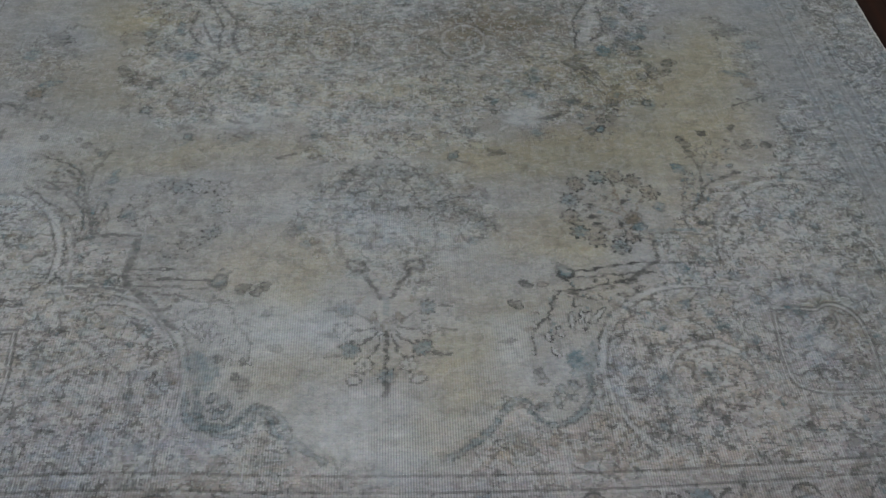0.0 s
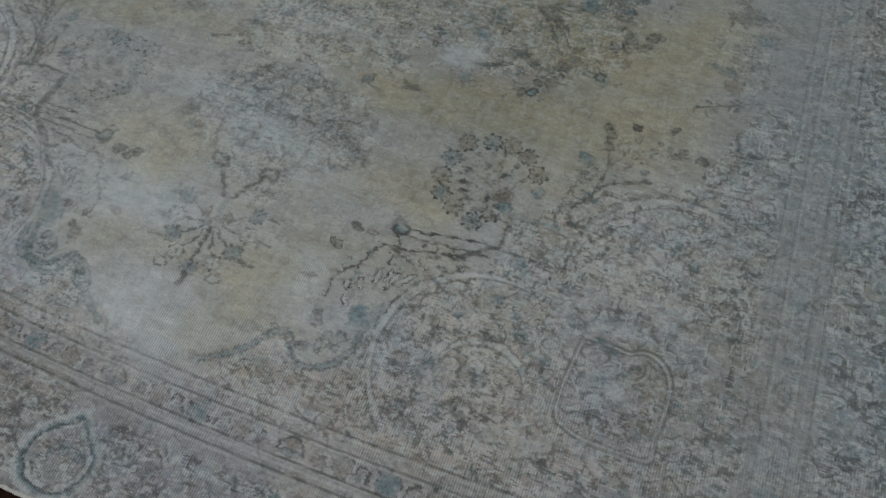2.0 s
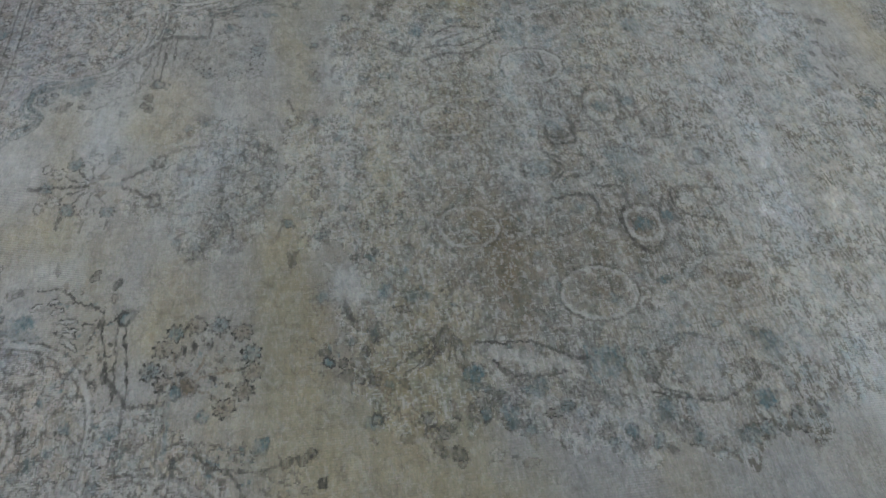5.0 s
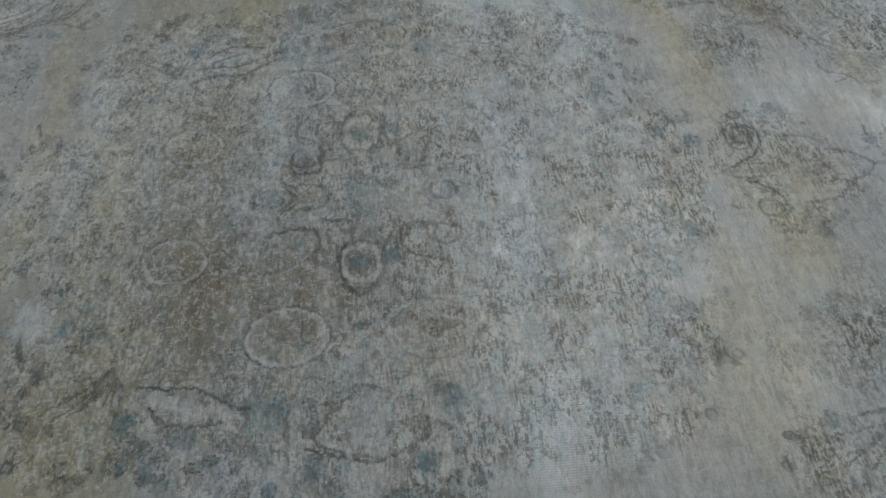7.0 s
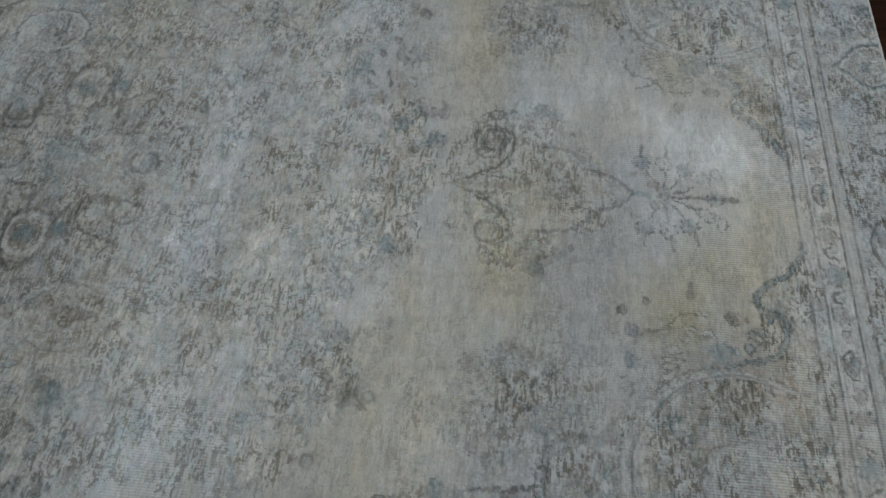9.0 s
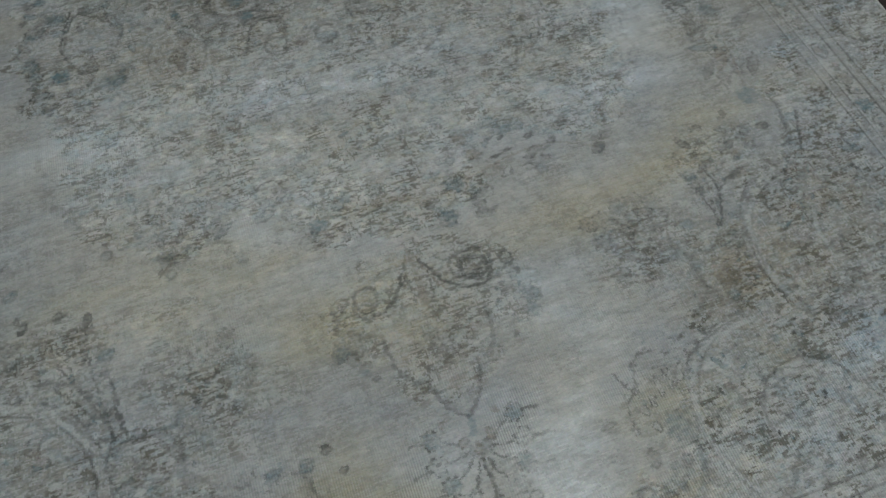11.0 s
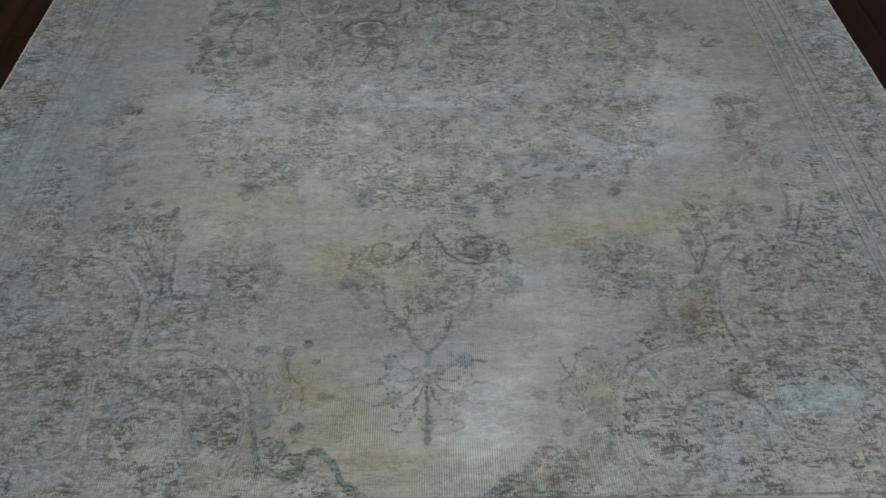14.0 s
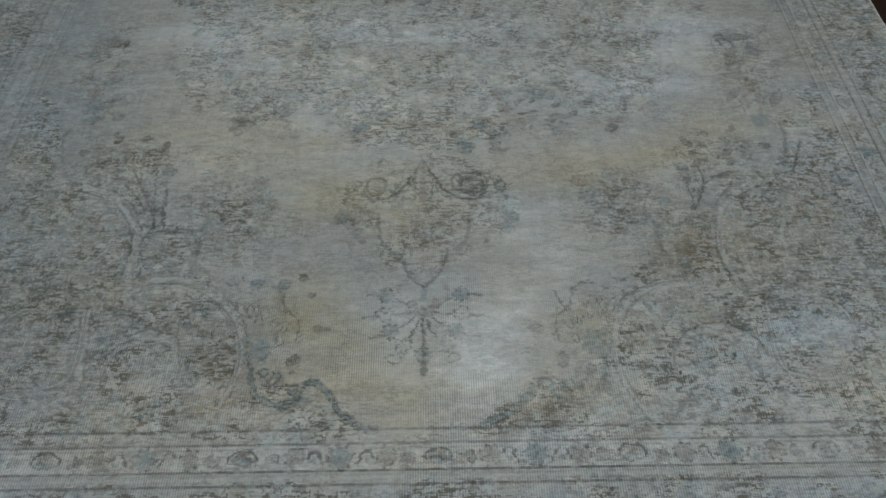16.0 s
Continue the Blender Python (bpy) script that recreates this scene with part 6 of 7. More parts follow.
    c.leaf((0.79, 0.978), (0.768, 0.967), 0.008, "dark", 0.7 * much)
    c.line([(0.696, 1.235), (0.638, 1.237), (0.574, 1.246)], 0.01, "dark", 0.7 * much)
    c.line([(0.565, 1.114), (0.571, 1.17), (0.574, 1.218), (0.523, 1.268), (0.45, 1.338)], 0.015, "dark", 0.75 * much)
    c.leaf((0.376, 1.22), (0.346, 1.2), 0.013, "blue", 0.6 * much, 0.8 * much)
    c.leaf((0.333, 1.255), (0.297, 1.239), 0.013, "dark", 0.85 * much)
    c.leaf((0.289, 1.251), (0.257, 1.238), 0.012, "dark", 0.85 * much)
    c.line([(0.72, 1.234), (0.657, 1.234), (0.595, 1.241), (0.516, 1.275), (0.471, 1.331)], 0.011, "light", 0.65 * much)
    c.line([(0.72, 1.222), (0.656, 1.221), (0.594, 1.228), (0.515, 1.263), (0.469, 1.319)], 0.006, "dark", 0.7 * much)
    c.line([(0.72, 1.247), (0.657, 1.246), (0.596, 1.254), (0.517, 1.288), (0.472, 1.342)], 0.005, "rule", 0.6 * much)
    c.line([(0.676, 1.381), (0.651, 1.375), (0.622, 1.377), (0.579, 1.416), (0.572, 1.47)], 0.01, "light", 0.65 * much)
    c.line([(0.672, 1.373), (0.646, 1.366), (0.617, 1.368), (0.574, 1.407), (0.567, 1.462)], 0.005, "dark", 0.65 * much)
    c.line([(0.678, 1.477), (0.653, 1.492), (0.624, 1.502)], 0.007, "dark", 0.6 * much)
    c.flower(0.393, 1.416, 0.029, "blue", 8, 0.7 * much, 0.4 * much)
    c.bud(0.348, 1.411, 0.010, 0.01, -141, "dark", 0.9 * much)
    c.bud(0.296, 1.419, 0.008, 0.01, -135, "dark", 0.9 * much)
    c.bud(0.308, 1.456, 0.009, 0.01, -144, "dark", 0.85 * much)
    c.line([(0.404, 1.487), (0.391, 1.533), (0.355, 1.555), (0.302, 1.553), (0.283, 1.532), (0.264, 1.518), (0.236, 1.533), (0.216, 1.573), (0.178, 1.606)], 0.012, "blue", 0.65 * much)
    c.line([(0.409, 1.493), (0.395, 1.539), (0.36, 1.56), (0.306, 1.559), (0.288, 1.537), (0.268, 1.523), (0.24, 1.539), (0.22, 1.578), (0.184, 1.612)], 0.0055, "dark", 0.8 * much, beads=0.012)
    c.line([(0.399, 1.482), (0.386, 1.528), (0.351, 1.549), (0.297, 1.548), (0.279, 1.526), (0.259, 1.512), (0.231, 1.528), (0.21, 1.568), (0.173, 1.601)], 0.0055, "dark", 0.7 * much, beads=0.012)
    c.leaf((0.383, 1.531), (0.359, 1.514), 0.012, "blue", 0.75 * much, 0.8 * much)
    c.leaf((0.345, 1.537), (0.319, 1.522), 0.012, "blue", 0.75 * much, 0.8 * much)
    c.leaf((0.361, 1.5), (0.334, 1.49), 0.011, "blue", 0.7 * much, 0.8 * much)


def draw_quarter(c, seed):
    """One quarter of the field; use has left each with its own share of the dye."""
    rng = random.Random(seed)
    fresh = (1.0 if c.sx > 0 else 0.65) if c.sy < 0 else 0.5
    draw_spray(c, 0.95 if c.sy < 0 else 1.0, seed)
    draw_vase(c, 0.72 if c.sy < 0 else 0.82, seed)
    draw_scroll(c, (0.75 if c.sx > 0 else 0.65) if c.sy < 0 else 0.82 if c.sx > 0 else 0.55, seed)
    draw_arch(c, (1.15 if c.sx > 0 else 0.8) if c.sy < 0 else 0.75, seed)
    draw_panel(c, 0.9 if c.sy < 0 else 0.45, seed)
    draw_wreath(c, (1.2 if c.sx > 0 else 0.35) if c.sy < 0 else 0.45, seed)
    draw_bush(c, (1.0 if c.sx > 0 else 0.7) if c.sy < 0 else 0.7, seed)
    draw_medallion(c, (1.1 if c.sx > 0 else 0.9) if c.sy < 0 else 0.45, seed)
    if c.sy > 0:
        draw_medallion_north(c, 1.2 if c.sx > 0 else 0.85, seed)
    if c.sx < 0:
        draw_medallion_west(c, 1.1 if c.sy < 0 else 0.8, seed)
    {(1, 1): draw_northeast, (-1, 1): draw_northwest, (1, -1): draw_southeast, (-1, -1): draw_southwest}[c.sx, c.sy](c, 0.9, seed)
    # side sprays of the open field
    c.flower(0.93, 0.41, 0.03, "dark", 6, 0.5, 0.8)
    c.flower(0.98, 0.47, 0.028, "blue", 6, 0.6, 0.6)
    c.leaf((0.88, 0.40), (0.93, 0.44), 0.016, "dark", 0.9)
    c.spray(1.0, 0.42, 0.89, 0.34, 11, seed + 5, 0.0165, "dark", 0.85 * fresh)
    c.flower(0.93, 0.63, 0.024, "brown", 6, 0.8, 0.8)
    c.leaf((0.86, 0.58), (0.94, 0.60), 0.012, "blue", 0.8, 0.4)
    c.spray(1.0, 0.66, 0.86, 0.72, 13, seed + 6, 0.0150, "dark", 0.85 * fresh)
    c.leaf((1.0, 0.55), (0.95, 0.57), 0.012, "dark", 0.6)
    # filling of small leaves, buds and flowers
    for k in range(150):
        p, q = rng.uniform(0.0, 0.76), rng.uniform(0.0, 0.82)
        if p / 0.78 + q / 0.86 > 1.55:
            continue
        a, s = rng.uniform(0, 6.3), rng.uniform(0.010, 0.022)
        if k % 3:
            c.leaf((p, q), (p + 2 * s * math.cos(a), q + 2 * s * math.sin(a)), s * 0.42, rng.choice(("dark", "dark", "blue", "pale", "brown")), rng.uniform(0.4, 0.85), 0.5)
        else:
            c.flower(p, q, 0.9 * s, rng.choice(("blue", "brown", "pale")), rng.randint(5, 8), 0.4, rng.uniform(0.35, 0.7))
    for k in range(420):
        p, q = rng.uniform(0.42, 1.10), rng.uniform(0.95, 1.63)
        if p < 0.43 + max(0, 1.3 - q) * 0.9:
            continue
        a, s = rng.uniform(0, 6.3), rng.uniform(0.006, 0.014)
        if k % 5:
            c.leaf((p, q), (p + 2 * s * math.cos(a), q + 2 * s * math.sin(a)), s * 0.42, rng.choice(("dark", "dark", "blue", "pale", "brown")), rng.uniform(0.4, 0.9), 0.5)
        else:
            c.flower(p, q, 1.3 * s, rng.choice(("blue", "brown", "pale")), rng.randint(5, 8), 0.5 * max(fresh, 0.6), rng.uniform(0.45, 0.8) * max(fresh, 0.6))


for sx, sy in ((1, -1), (-1, -1), (1, 1), (-1, 1)):
    draw_quarter(Corner(sx, sy), 11)


class Band(Corner):
    """A border along one side: p along it, q outwards from the field's edge."""

    def __init__(self, side):
        self.side = side

    def at(self, p, q):
        return np.array({"south": (p, -FIELD_Y - q + bow(p)), "north": (p, FIELD_Y + q), "east": (FIELD_X + q, p), "west": (-FIELD_X - q, p)}[self.side])


def draw_border(side, half, start, lead, seed):
    c, rng = Band(side), random.Random(seed)

    def rule(q, width, ink, much):
        c.line([((half + q) * k / 8, q) for k in range(-8, 9)], width, ink, much)

    third, fourth = (0.079, 0.104) if side == "south" else (0.085, 0.113)
    for q, much in ((0.001, 0.7), (0.031, 0.75), (third, 0.8), (fourth, 0.75)):
        rule(q, 0.005, "rule", much)
        rule(q + 0.007, 0.006, "light", 0.3)
    rule(0.040, 0.004, "rule", 0.25)
    rule(third + 0.007, 0.004, "rule", 0.2)
    rule((third + fourth) / 2, 0.007, "light", 0.4)
    p = start - 0.387 * 4
    while p < half + 0.1:
        if abs(p) < half + 0.05:
            c.flower(p, 0.058, 0.025, "blue", 8, 0.7, 0.85)
            c.flower(p, 0.058, 0.010, "pale", 5, 0.7, 0.3)
            for s in (-1, 1):
                c.line([(p + s * 0.034, 0.070), (p + s * 0.044, 0.048), (p + s * 0.058, 0.046), (p + s * 0.063, 0.058)], 0.006, "dark", 0.75)
                c.leaf((p + s * 0.046, 0.060), (p + s * 0.058, 0.070), 0.006, "blue", 0.7, 0.4)
                c.flower(p + s * 0.090, 0.058, 0.021, "brown", 7, 0.45, 0.8)
                c.flower(p + s * 0.090, 0.058, 0.008, "pale", 5, 0.6, 0.3)
                c.leaf((p + s * 0.122, 0.072), (p + s * 0.136, 0.046), 0.008, "dark", 0.75)
                c.leaf((p + s * 0.132, 0.074), (p + s * 0.150, 0.056), 0.007, "rose", 0.7, 0.5)
        m = p + 0.193
        if abs(m) < half + 0.05:
            c.ring(m, 0.062, 0.026, 0.022, 0.006, "dark", 0.75, 180, 360)
            c.leaf((m - 0.024, 0.066), (m + 0.024, 0.066), 0.009, "blue", 0.6, 0.6)
            c.flower(m, 0.052, 0.012, "brown", 5, 0.6, 0.6)
        p += 0.387
    p = lead - 3.0
    turn = 0
    while p < half + 0.2:
        if abs(p) < half + 0.12:
            if turn % 2:
                c.line([(p - 0.07, 0.235), (p - 0.06, 0.17), (p, 0.145), (p + 0.06, 0.17), (p + 0.07, 0.235)], 0.007, "dark", 0.65)
                c.leaf((p - 0.06, 0.21), (p + 0.06, 0.21), 0.055, "pale", 0.55)
                c.leaf((p, 0.16), (p, 0.2), 0.008, "dark", 0.7)
            else:
                drop = [(0.004, 0.146), (-0.03, 0.175), (-0.062, 0.205), (-0.074, 0.24), (-0.062, 0.275), (-0.02, 0.295), (0.025, 0.29), (0.056, 0.262),
                        (0.066, 0.22), (0.045, 0.19), (0.022, 0.172), (0.004, 0.146)]
                for grow, ink, width, much in ((1.14, "pale", 0.014, 0.75), (1.0, "blue", 0.011, 0.7), (0.95, "dark", 0.006, 0.75), (0.84, "pale", 0.012, 0.7), (0.74, "dark", 0.0045, 0.4)):
                    c.line([(p + a * grow, 0.228 + (b - 0.228) * grow) for a, b in drop], width, ink, much * (0.5 if side == "west" and ink != "dark" else 1.0))
                for a in (30, 62, 90, 118, 150):
                    c.leaf((p, 0.275), (p + 0.052 * math.cos(radians(a)), 0.275 - 0.06 * math.sin(radians(a))), 0.010, "pale", 0.8, 0.5)
                c.flower(p + 0.002, 0.212, 0.014, "blue", 5, 0.5, 0.6)
            for s in (-1, 1):
                c.flower(p + s * 0.115, 0.165, 0.016, "pale", 6, 0.6, 0.7)
                c.line([(p + s * 0.08, 0.25), (p + s * 0.13, 0.22), (p + s * 0.18, 0.25), (p + s * 0.21, 0.20)], 0.006, "dark", 0.6)
                c.flower(p + s * 0.19, 0.25, 0.022, "blue", 7, 0.6, 0.6)
        p += 0.5
        turn += 1
    for k in range(int(130 * half)):
        p, q = rng.uniform(-half - 0.3, half + 0.3), rng.uniform(0.13, 0.30)
        a, s = rng.uniform(0, 6.3), rng.uniform(0.010, 0.02)
        c.leaf((p, q), (p + 2 * s * math.cos(a), q + 2 * s * math.sin(a)), s * 0.5, rng.choice(("dark", "dark", "blue", "pale", "brown")), rng.uniform(0.3, 0.7))


draw_border("south", FIELD_X, 0.15, -0.055, 21)
draw_border("north", FIELD_X, 0.185, 0.61, 22)
draw_border("east", FIELD_Y, 0.05, 0.05, 23)
draw_border("west", FIELD_Y, 0.12, 0.143, 24)


# ---- wear: where the ground shows tan, brown, or bleached to a bluish white ----
def patch(layer, x, y, rx, ry, much, turn=0.0):
    ca, sa = math.cos(radians(turn)), math.sin(radians(turn))
    dx, dy = X - x + (PUSH_X - 0.5) * 0.22, Y - y + (PUSH_Y - 0.5) * 0.16
    u, v = (dx * ca + dy * sa) / rx, (dy * ca - dx * sa) / ry
    TONE[layer] += np.float32(much) * np.exp(-(u * u + v * v)).astype(np.float32)


PUSH_X, PUSH_Y = clouds(0.30, 0.14, 31), clouds(0.30, 0.14, 41)
TONE = {name: np.zeros_like(X) for name in ("tan", "brown", "white")}
patch("brown", 0.25, -0.4, 0.2, 0.1, 0.75)
patch("brown", 0.28, -0.1, 0.16, 0.13, 0.7)
patch("brown", 0.41, -0.33, 0.16, 0.08, 0.35)
patch("brown", -0.24, -0.39, 0.14, 0.1, 0.35)
patch("brown", -0.1, -0.42, 0.14, 0.08, 0.4)
patch("brown", 0.08, -0.5, 0.14, 0.08, 0.3)
patch("brown", 0.28, -1.09, 0.1, 0.1, 0.35)
patch("brown", -0.61, 1.19, 0.1, 0.07, 0.75)
patch("brown", -0.62, 1.36, 0.1, 0.08, 0.5)
patch("brown", -0.24, 1.6, 0.1, 0.05, 0.7)
patch("brown", 0.42, 1.58, 0.16, 0.05, 0.4)
patch("brown", 0.01, 1.08, 0.12, 0.1, 0.3)
patch("brown", 0.46, 1.5, 0.16, 0.12, 0.45)
patch("brown", -0.22, 0.19, 0.16, 0.06, 0.25)
patch("brown", 0.92, -1.4, 0.08, 0.12, 0.45)
patch("brown", 0.24, -1.6, 0.12, 0.04, 0.5)
patch("brown", -0.3, -1.6, 0.16, 0.04, 0.5)
patch("brown", -0.75, 0.02, 0.16, 0.05, 0.4)
patch("brown", 0.45, 0.15, 0.1, 0.1, 0.3)
patch("tan", -0.79, -0.64, 0.16, 0.14, 0.7)
patch("tan", -0.75, -0.33, 0.14, 0.14, 0.6)
patch("tan", -0.5, -0.83, 0.22, 0.07, 0.6)
patch("tan", -0.24, -1.23, 0.12, 0.08, 0.8)
patch("tan", 0.33, -0.86, 0.3, 0.08, 0.8)
patch("tan", 0.75, -0.71, 0.16, 0.12, 0.9)
patch("tan", 0.88, -0.45, 0.1, 0.16, 0.8)
patch("tan", 0.41, -1.16, 0.1, 0.06, 0.6)
patch("tan", 0.1, -1.49, 0.08, 0.14, 0.7)
patch("tan", -0.1, -1.41, 0.1, 0.05, 0.4)
patch("tan", 0.95, -1.29, 0.08, 0.07, 0.6)
patch("tan", 0.28, -0.84, 0.2, 0.1, 0.5)
patch("tan", 0.73, -0.55, 0.16, 0.1, 0.6)
patch("tan", -0.23, -0.88, 0.2, 0.06, 0.5)
patch("tan", -0.77, -0.38, 0.1, 0.1, 0.4)
patch("tan", -0.28, 0.93, 0.16, 0.08, 0.8)
patch("tan", 0.14, 1.0, 0.2, 0.1, 0.5)
patch("tan", 0.36, 0.78, 0.12, 0.07, 0.4)
patch("tan", 0.7, 0.48, 0.14, 0.07, 0.3)
patch("tan", 0.26, 0.99, 0.24, 0.09, 0.5)
patch("tan", 0.06, 1.55, 0.12, 0.09, 0.7)
patch("tan", 0.3, 1.41, 0.1, 0.08, 0.8)
patch("tan", 0.62, 0.79, 0.2, 0.08, 0.35)
patch("tan", 0.55, 0.83, 0.22, 0.08, 0.3)
patch("tan", -0.57, 0.88, 0.2, 0.08, 0.6)
patch("tan", -0.73, 0.78, 0.14, 0.08, 0.5)
patch("tan", -0.4, 1.44, 0.1, 0.1, 0.5)
patch("tan", 1.03, -0.03, 0.06, 0.25, 0.5)
patch("tan", -1.0, 0.04, 0.07, 0.25, 0.5)
patch("tan", 0.21, 1.47, 0.1, 0.1, 0.6)
patch("tan", 0.55, -0.55, 0.2, 0.14, 0.5)
patch("tan", 0.42, -0.22, 0.2, 0.16, 0.4)
patch("tan", 0.2, -0.6, 0.3, 0.1, 0.4)
patch("tan", 0.33, -1.13, 0.22, 0.1, 0.5)
patch("tan", 0.62, -0.86, 0.3, 0.1, 0.7)
patch("tan", 0.2, -1.38, 0.12, 0.12, 0.6)
patch("tan", -0.24, -1.4, 0.12, 0.12, 0.4)
patch("tan", 0.85, -0.78, 0.12, 0.1, 0.4)
patch("tan", -0.7, -0.85, 0.2, 0.1, 0.4)
patch("tan", 0.92, -1.31, 0.05, 0.03, 0.9)
patch("tan", 0.0, -0.45, 0.5, 0.2, 0.35)
patch("white", -0.93, -0.39, 0.092, 0.096, 0.4)
patch("white", -0.9, -0.88, 0.161, 0.12, 0.7)
patch("white", -0.38, -0.72, 0.184, 0.06, 0.7)
patch("white", -0.08, -1.11, 0.138, 0.06, 0.5)
patch("white", -0.06, -1.55, 0.184, 0.072, 0.9)
patch("white", -0.18, -1.3, 0.115, 0.072, 0.6)
patch("white", -0.29, -1.34, 0.115, 0.096, 0.6)
patch("white", -0.53, -1.29, 0.184, 0.072, 0.4)
patch("white", 0.32, -0.7, 0.092, 0.042, 0.8)
patch("white", 0.08, -1.14, 0.115, 0.048, 0.5)
patch("white", 0.28, -1.4, 0.0575, 0.084, 0.5)
patch("white", 0.91, -1.14, 0.115, 0.096, 0.4)
patch("white", -0.52, -0.51, 0.115, 0.06, 0.4)
patch("white", -0.18, -0.22, 0.345, 0.042, 0.7)
patch("white", 0.05, -0.23, 0.161, 0.036, 0.5)
patch("white", -0.53, -0.19, 0.115, 0.042, 0.8)
patch("white", -0.07, -1.05, 0.138, 0.072, 0.5)
# between y 0.3 and 0.6 the white also paints in some pile sheen
patch("white", -0.68, 0.27, 0.138, 0.072, 0.8)
patch("white", -0.7, 0.54, 0.161, 0.096, 0.6)
patch("white", -0.29, 0.53, 0.253, 0.1, 0.3)
patch("white", -0.29, 1.15, 0.161, 0.108, 0.7)
patch("white", 0.13, 0.66, 0.184, 0.072, 0.7)
patch("white", 0.03, 0.32, 0.322, 0.1, 0.3)
patch("white", 0.29, -0.69, 0.069, 0.048, 0.7)
patch("white", 0.61, -0.32, 0.115, 0.048, 0.6)
patch("white", 0.52, 0.33, 0.22, 0.09, 0.5)
patch("white", 0.6, 0.39, 0.161, 0.084, 0.4)
patch("white", 0.82, 0.34, 0.138, 0.084, 0.55)
patch("white", 0.55, 0.45, 0.25, 0.12, 0.25)
patch("white", -0.8, 0.41, 0.161, 0.096, 1.0)
patch("white", 0.12, 1.38, 0.0575, 0.096, 0.6)
patch("white", 0.92, 1.08, 0.138, 0.084, 0.5)
patch("white", 0.71, 1.28, 0.161, 0.06, 0.5)
patch("white", -0.19, 1.36, 0.138, 0.108, 0.65)
patch("white", -0.09, 1.48, 0.115, 0.108, 0.9)
patch("white", -0.26, 1.1, 0.138, 0.084, 0.45)
patch("white", -0.85, 1.41, 0.184, 0.072, 0.6)
patch("white", 0.21, 0.38, 0.23, 0.06, 0.25)
patch("white", -0.07, 1.45, 0.092, 0.072, 0.5)
patch("white", 0.52, 0.17, 0.138, 0.048, 0.4)
patch("white", 0.35, 0.73, 0.138, 0.048, 0.6)
patch("white", 0.72, 0.34, 0.138, 0.096, 0.5)
patch("white", 0.45, 0.55, 0.345, 0.096, 0.4)
patch("white", -0.5, 0.62, 0.253, 0.06, 0.2)

# a seam of unevenness bends every tone and dye
def bent(a, far, seed, size=0.05):
    """The layer a, dragged sideways by up to far metres, for ragged edges."""
    dx = np.rint((clouds(size, size * 0.5, seed, 2) - 0.5) * 2 * far / ((EAST - WEST) / NX)).astype(int)
    dy = np.rint((clouds(size, size * 0.5, seed + 3, 2) - 0.5) * 2 * far / ((NORTH - SOUTH) / NY)).astype(int)
    jj, ii = np.indices(a.shape)
    return a[np.clip(jj + dy, 0, NY - 1), np.clip(ii + dx, 0, NX - 1)]


tan = np.clip(TONE["tan"] * 0.95 + 0.8 * (clouds(0.30, 0.10, 51, 4) - 0.50), 0, 1)
brown = np.clip(TONE["brown"] * 1.1 + 0.7 * (clouds(0.22, 0.12, 55, 4) - 0.60), 0, 1)
white = np.clip(TONE["white"] + 0.8 * (clouds(0.26, 0.08, 61, 4) - 0.54) + 0.7 * (clouds(0.30, 0.09, 65, 3) - 0.54), 0, 1)
STROKES = 0.66                     # how dark single knots stand in the dense parts
tan, brown, white = bent(tan, 0.02, 141), bent(brown, 0.02, 143), bent(white, 0.02, 145)
tan = tan * np.where(border, 0.35, np.where(spandrel | guard, 0.55, 1.0))
white = white * np.where(border, 0.5, 1.0)


def mixed(a, b, t):
    return a + (b - a) * t[..., None]


def shade(r, g, b):
    return np.array((r, g, b), np.float32)


def near(x, y, rx, ry):
    return np.exp(-(((X - x) / rx) ** 2) - ((Y - y) / ry) ** 2)


south = ease(-Y, 0.9, 1.7)
east = ease(X, 0.85, 1.1)
colour = np.zeros((*X.shape, 3), np.float32) + shade(0.318, 0.328, 0.320)
colour = mixed(colour, shade(0.300, 0.318, 0.322), border * 0.8)
colour = mixed(colour, shade(0.345, 0.335, 0.345), south * np.where(border | guard | spandrel, 0.8, 0.25))
colour = mixed(colour, shade(0.342, 0.325, 0.242), tan * 0.95)
colour = mixed(colour, shade(0.200, 0.172, 0.118), brown * 0.75)
colour = mixed(colour, shade(0.480, 0.525, 0.540), white * (0.40 + 0.28 * clouds(0.05, 0.012, 67, 3)))
colour = mixed(colour, shade(0.262, 0.288, 0.298), east * ease(-Y, -1.7, -0.2) * 0.6)
colour = mixed(colour, colour * shade(0.955, 1.0, 1.04), ease(X, 0.7, 1.0) * ease(Y, -0.2, 0.4) * ease(1.5 - Y, -0.2, 0.3))
# dye left by sun and use plus uneven light painted in, in stops
dye_and_light = np.zeros_like(X)


def dye_light_patch(x, y, rx, ry, stops):
    """A soft paler or darker patch: dye lost or kept, and painted-in light."""
    global dye_and_light
    dye_and_light += stops * near(x, y, rx, ry)


dye_light_patch(0.0, 1.5, 1.2, 0.35, 0.07)
dye_light_patch(0.0, 0.55, 1.1, 0.45, 0.10)
dye_light_patch(1.25, -1.0, 0.25, 0.6, -0.25)
dye_light_patch(-0.7, -0.75, 0.3, 0.3, -0.1)
dye_light_patch(0.0, 0.88, 0.7, 0.18, 0.16)
dye_light_patch(0.0, 0.4, 1.2, 1.6, 0.06)
dye_light_patch(0.0, -0.9, 1.2, 1.0, 0.05)
dye_light_patch(0.0, 1.6, 0.6, 0.2, 0.22)
dye_light_patch(-0.9, 1.55, 0.4, 0.2, 0.20)
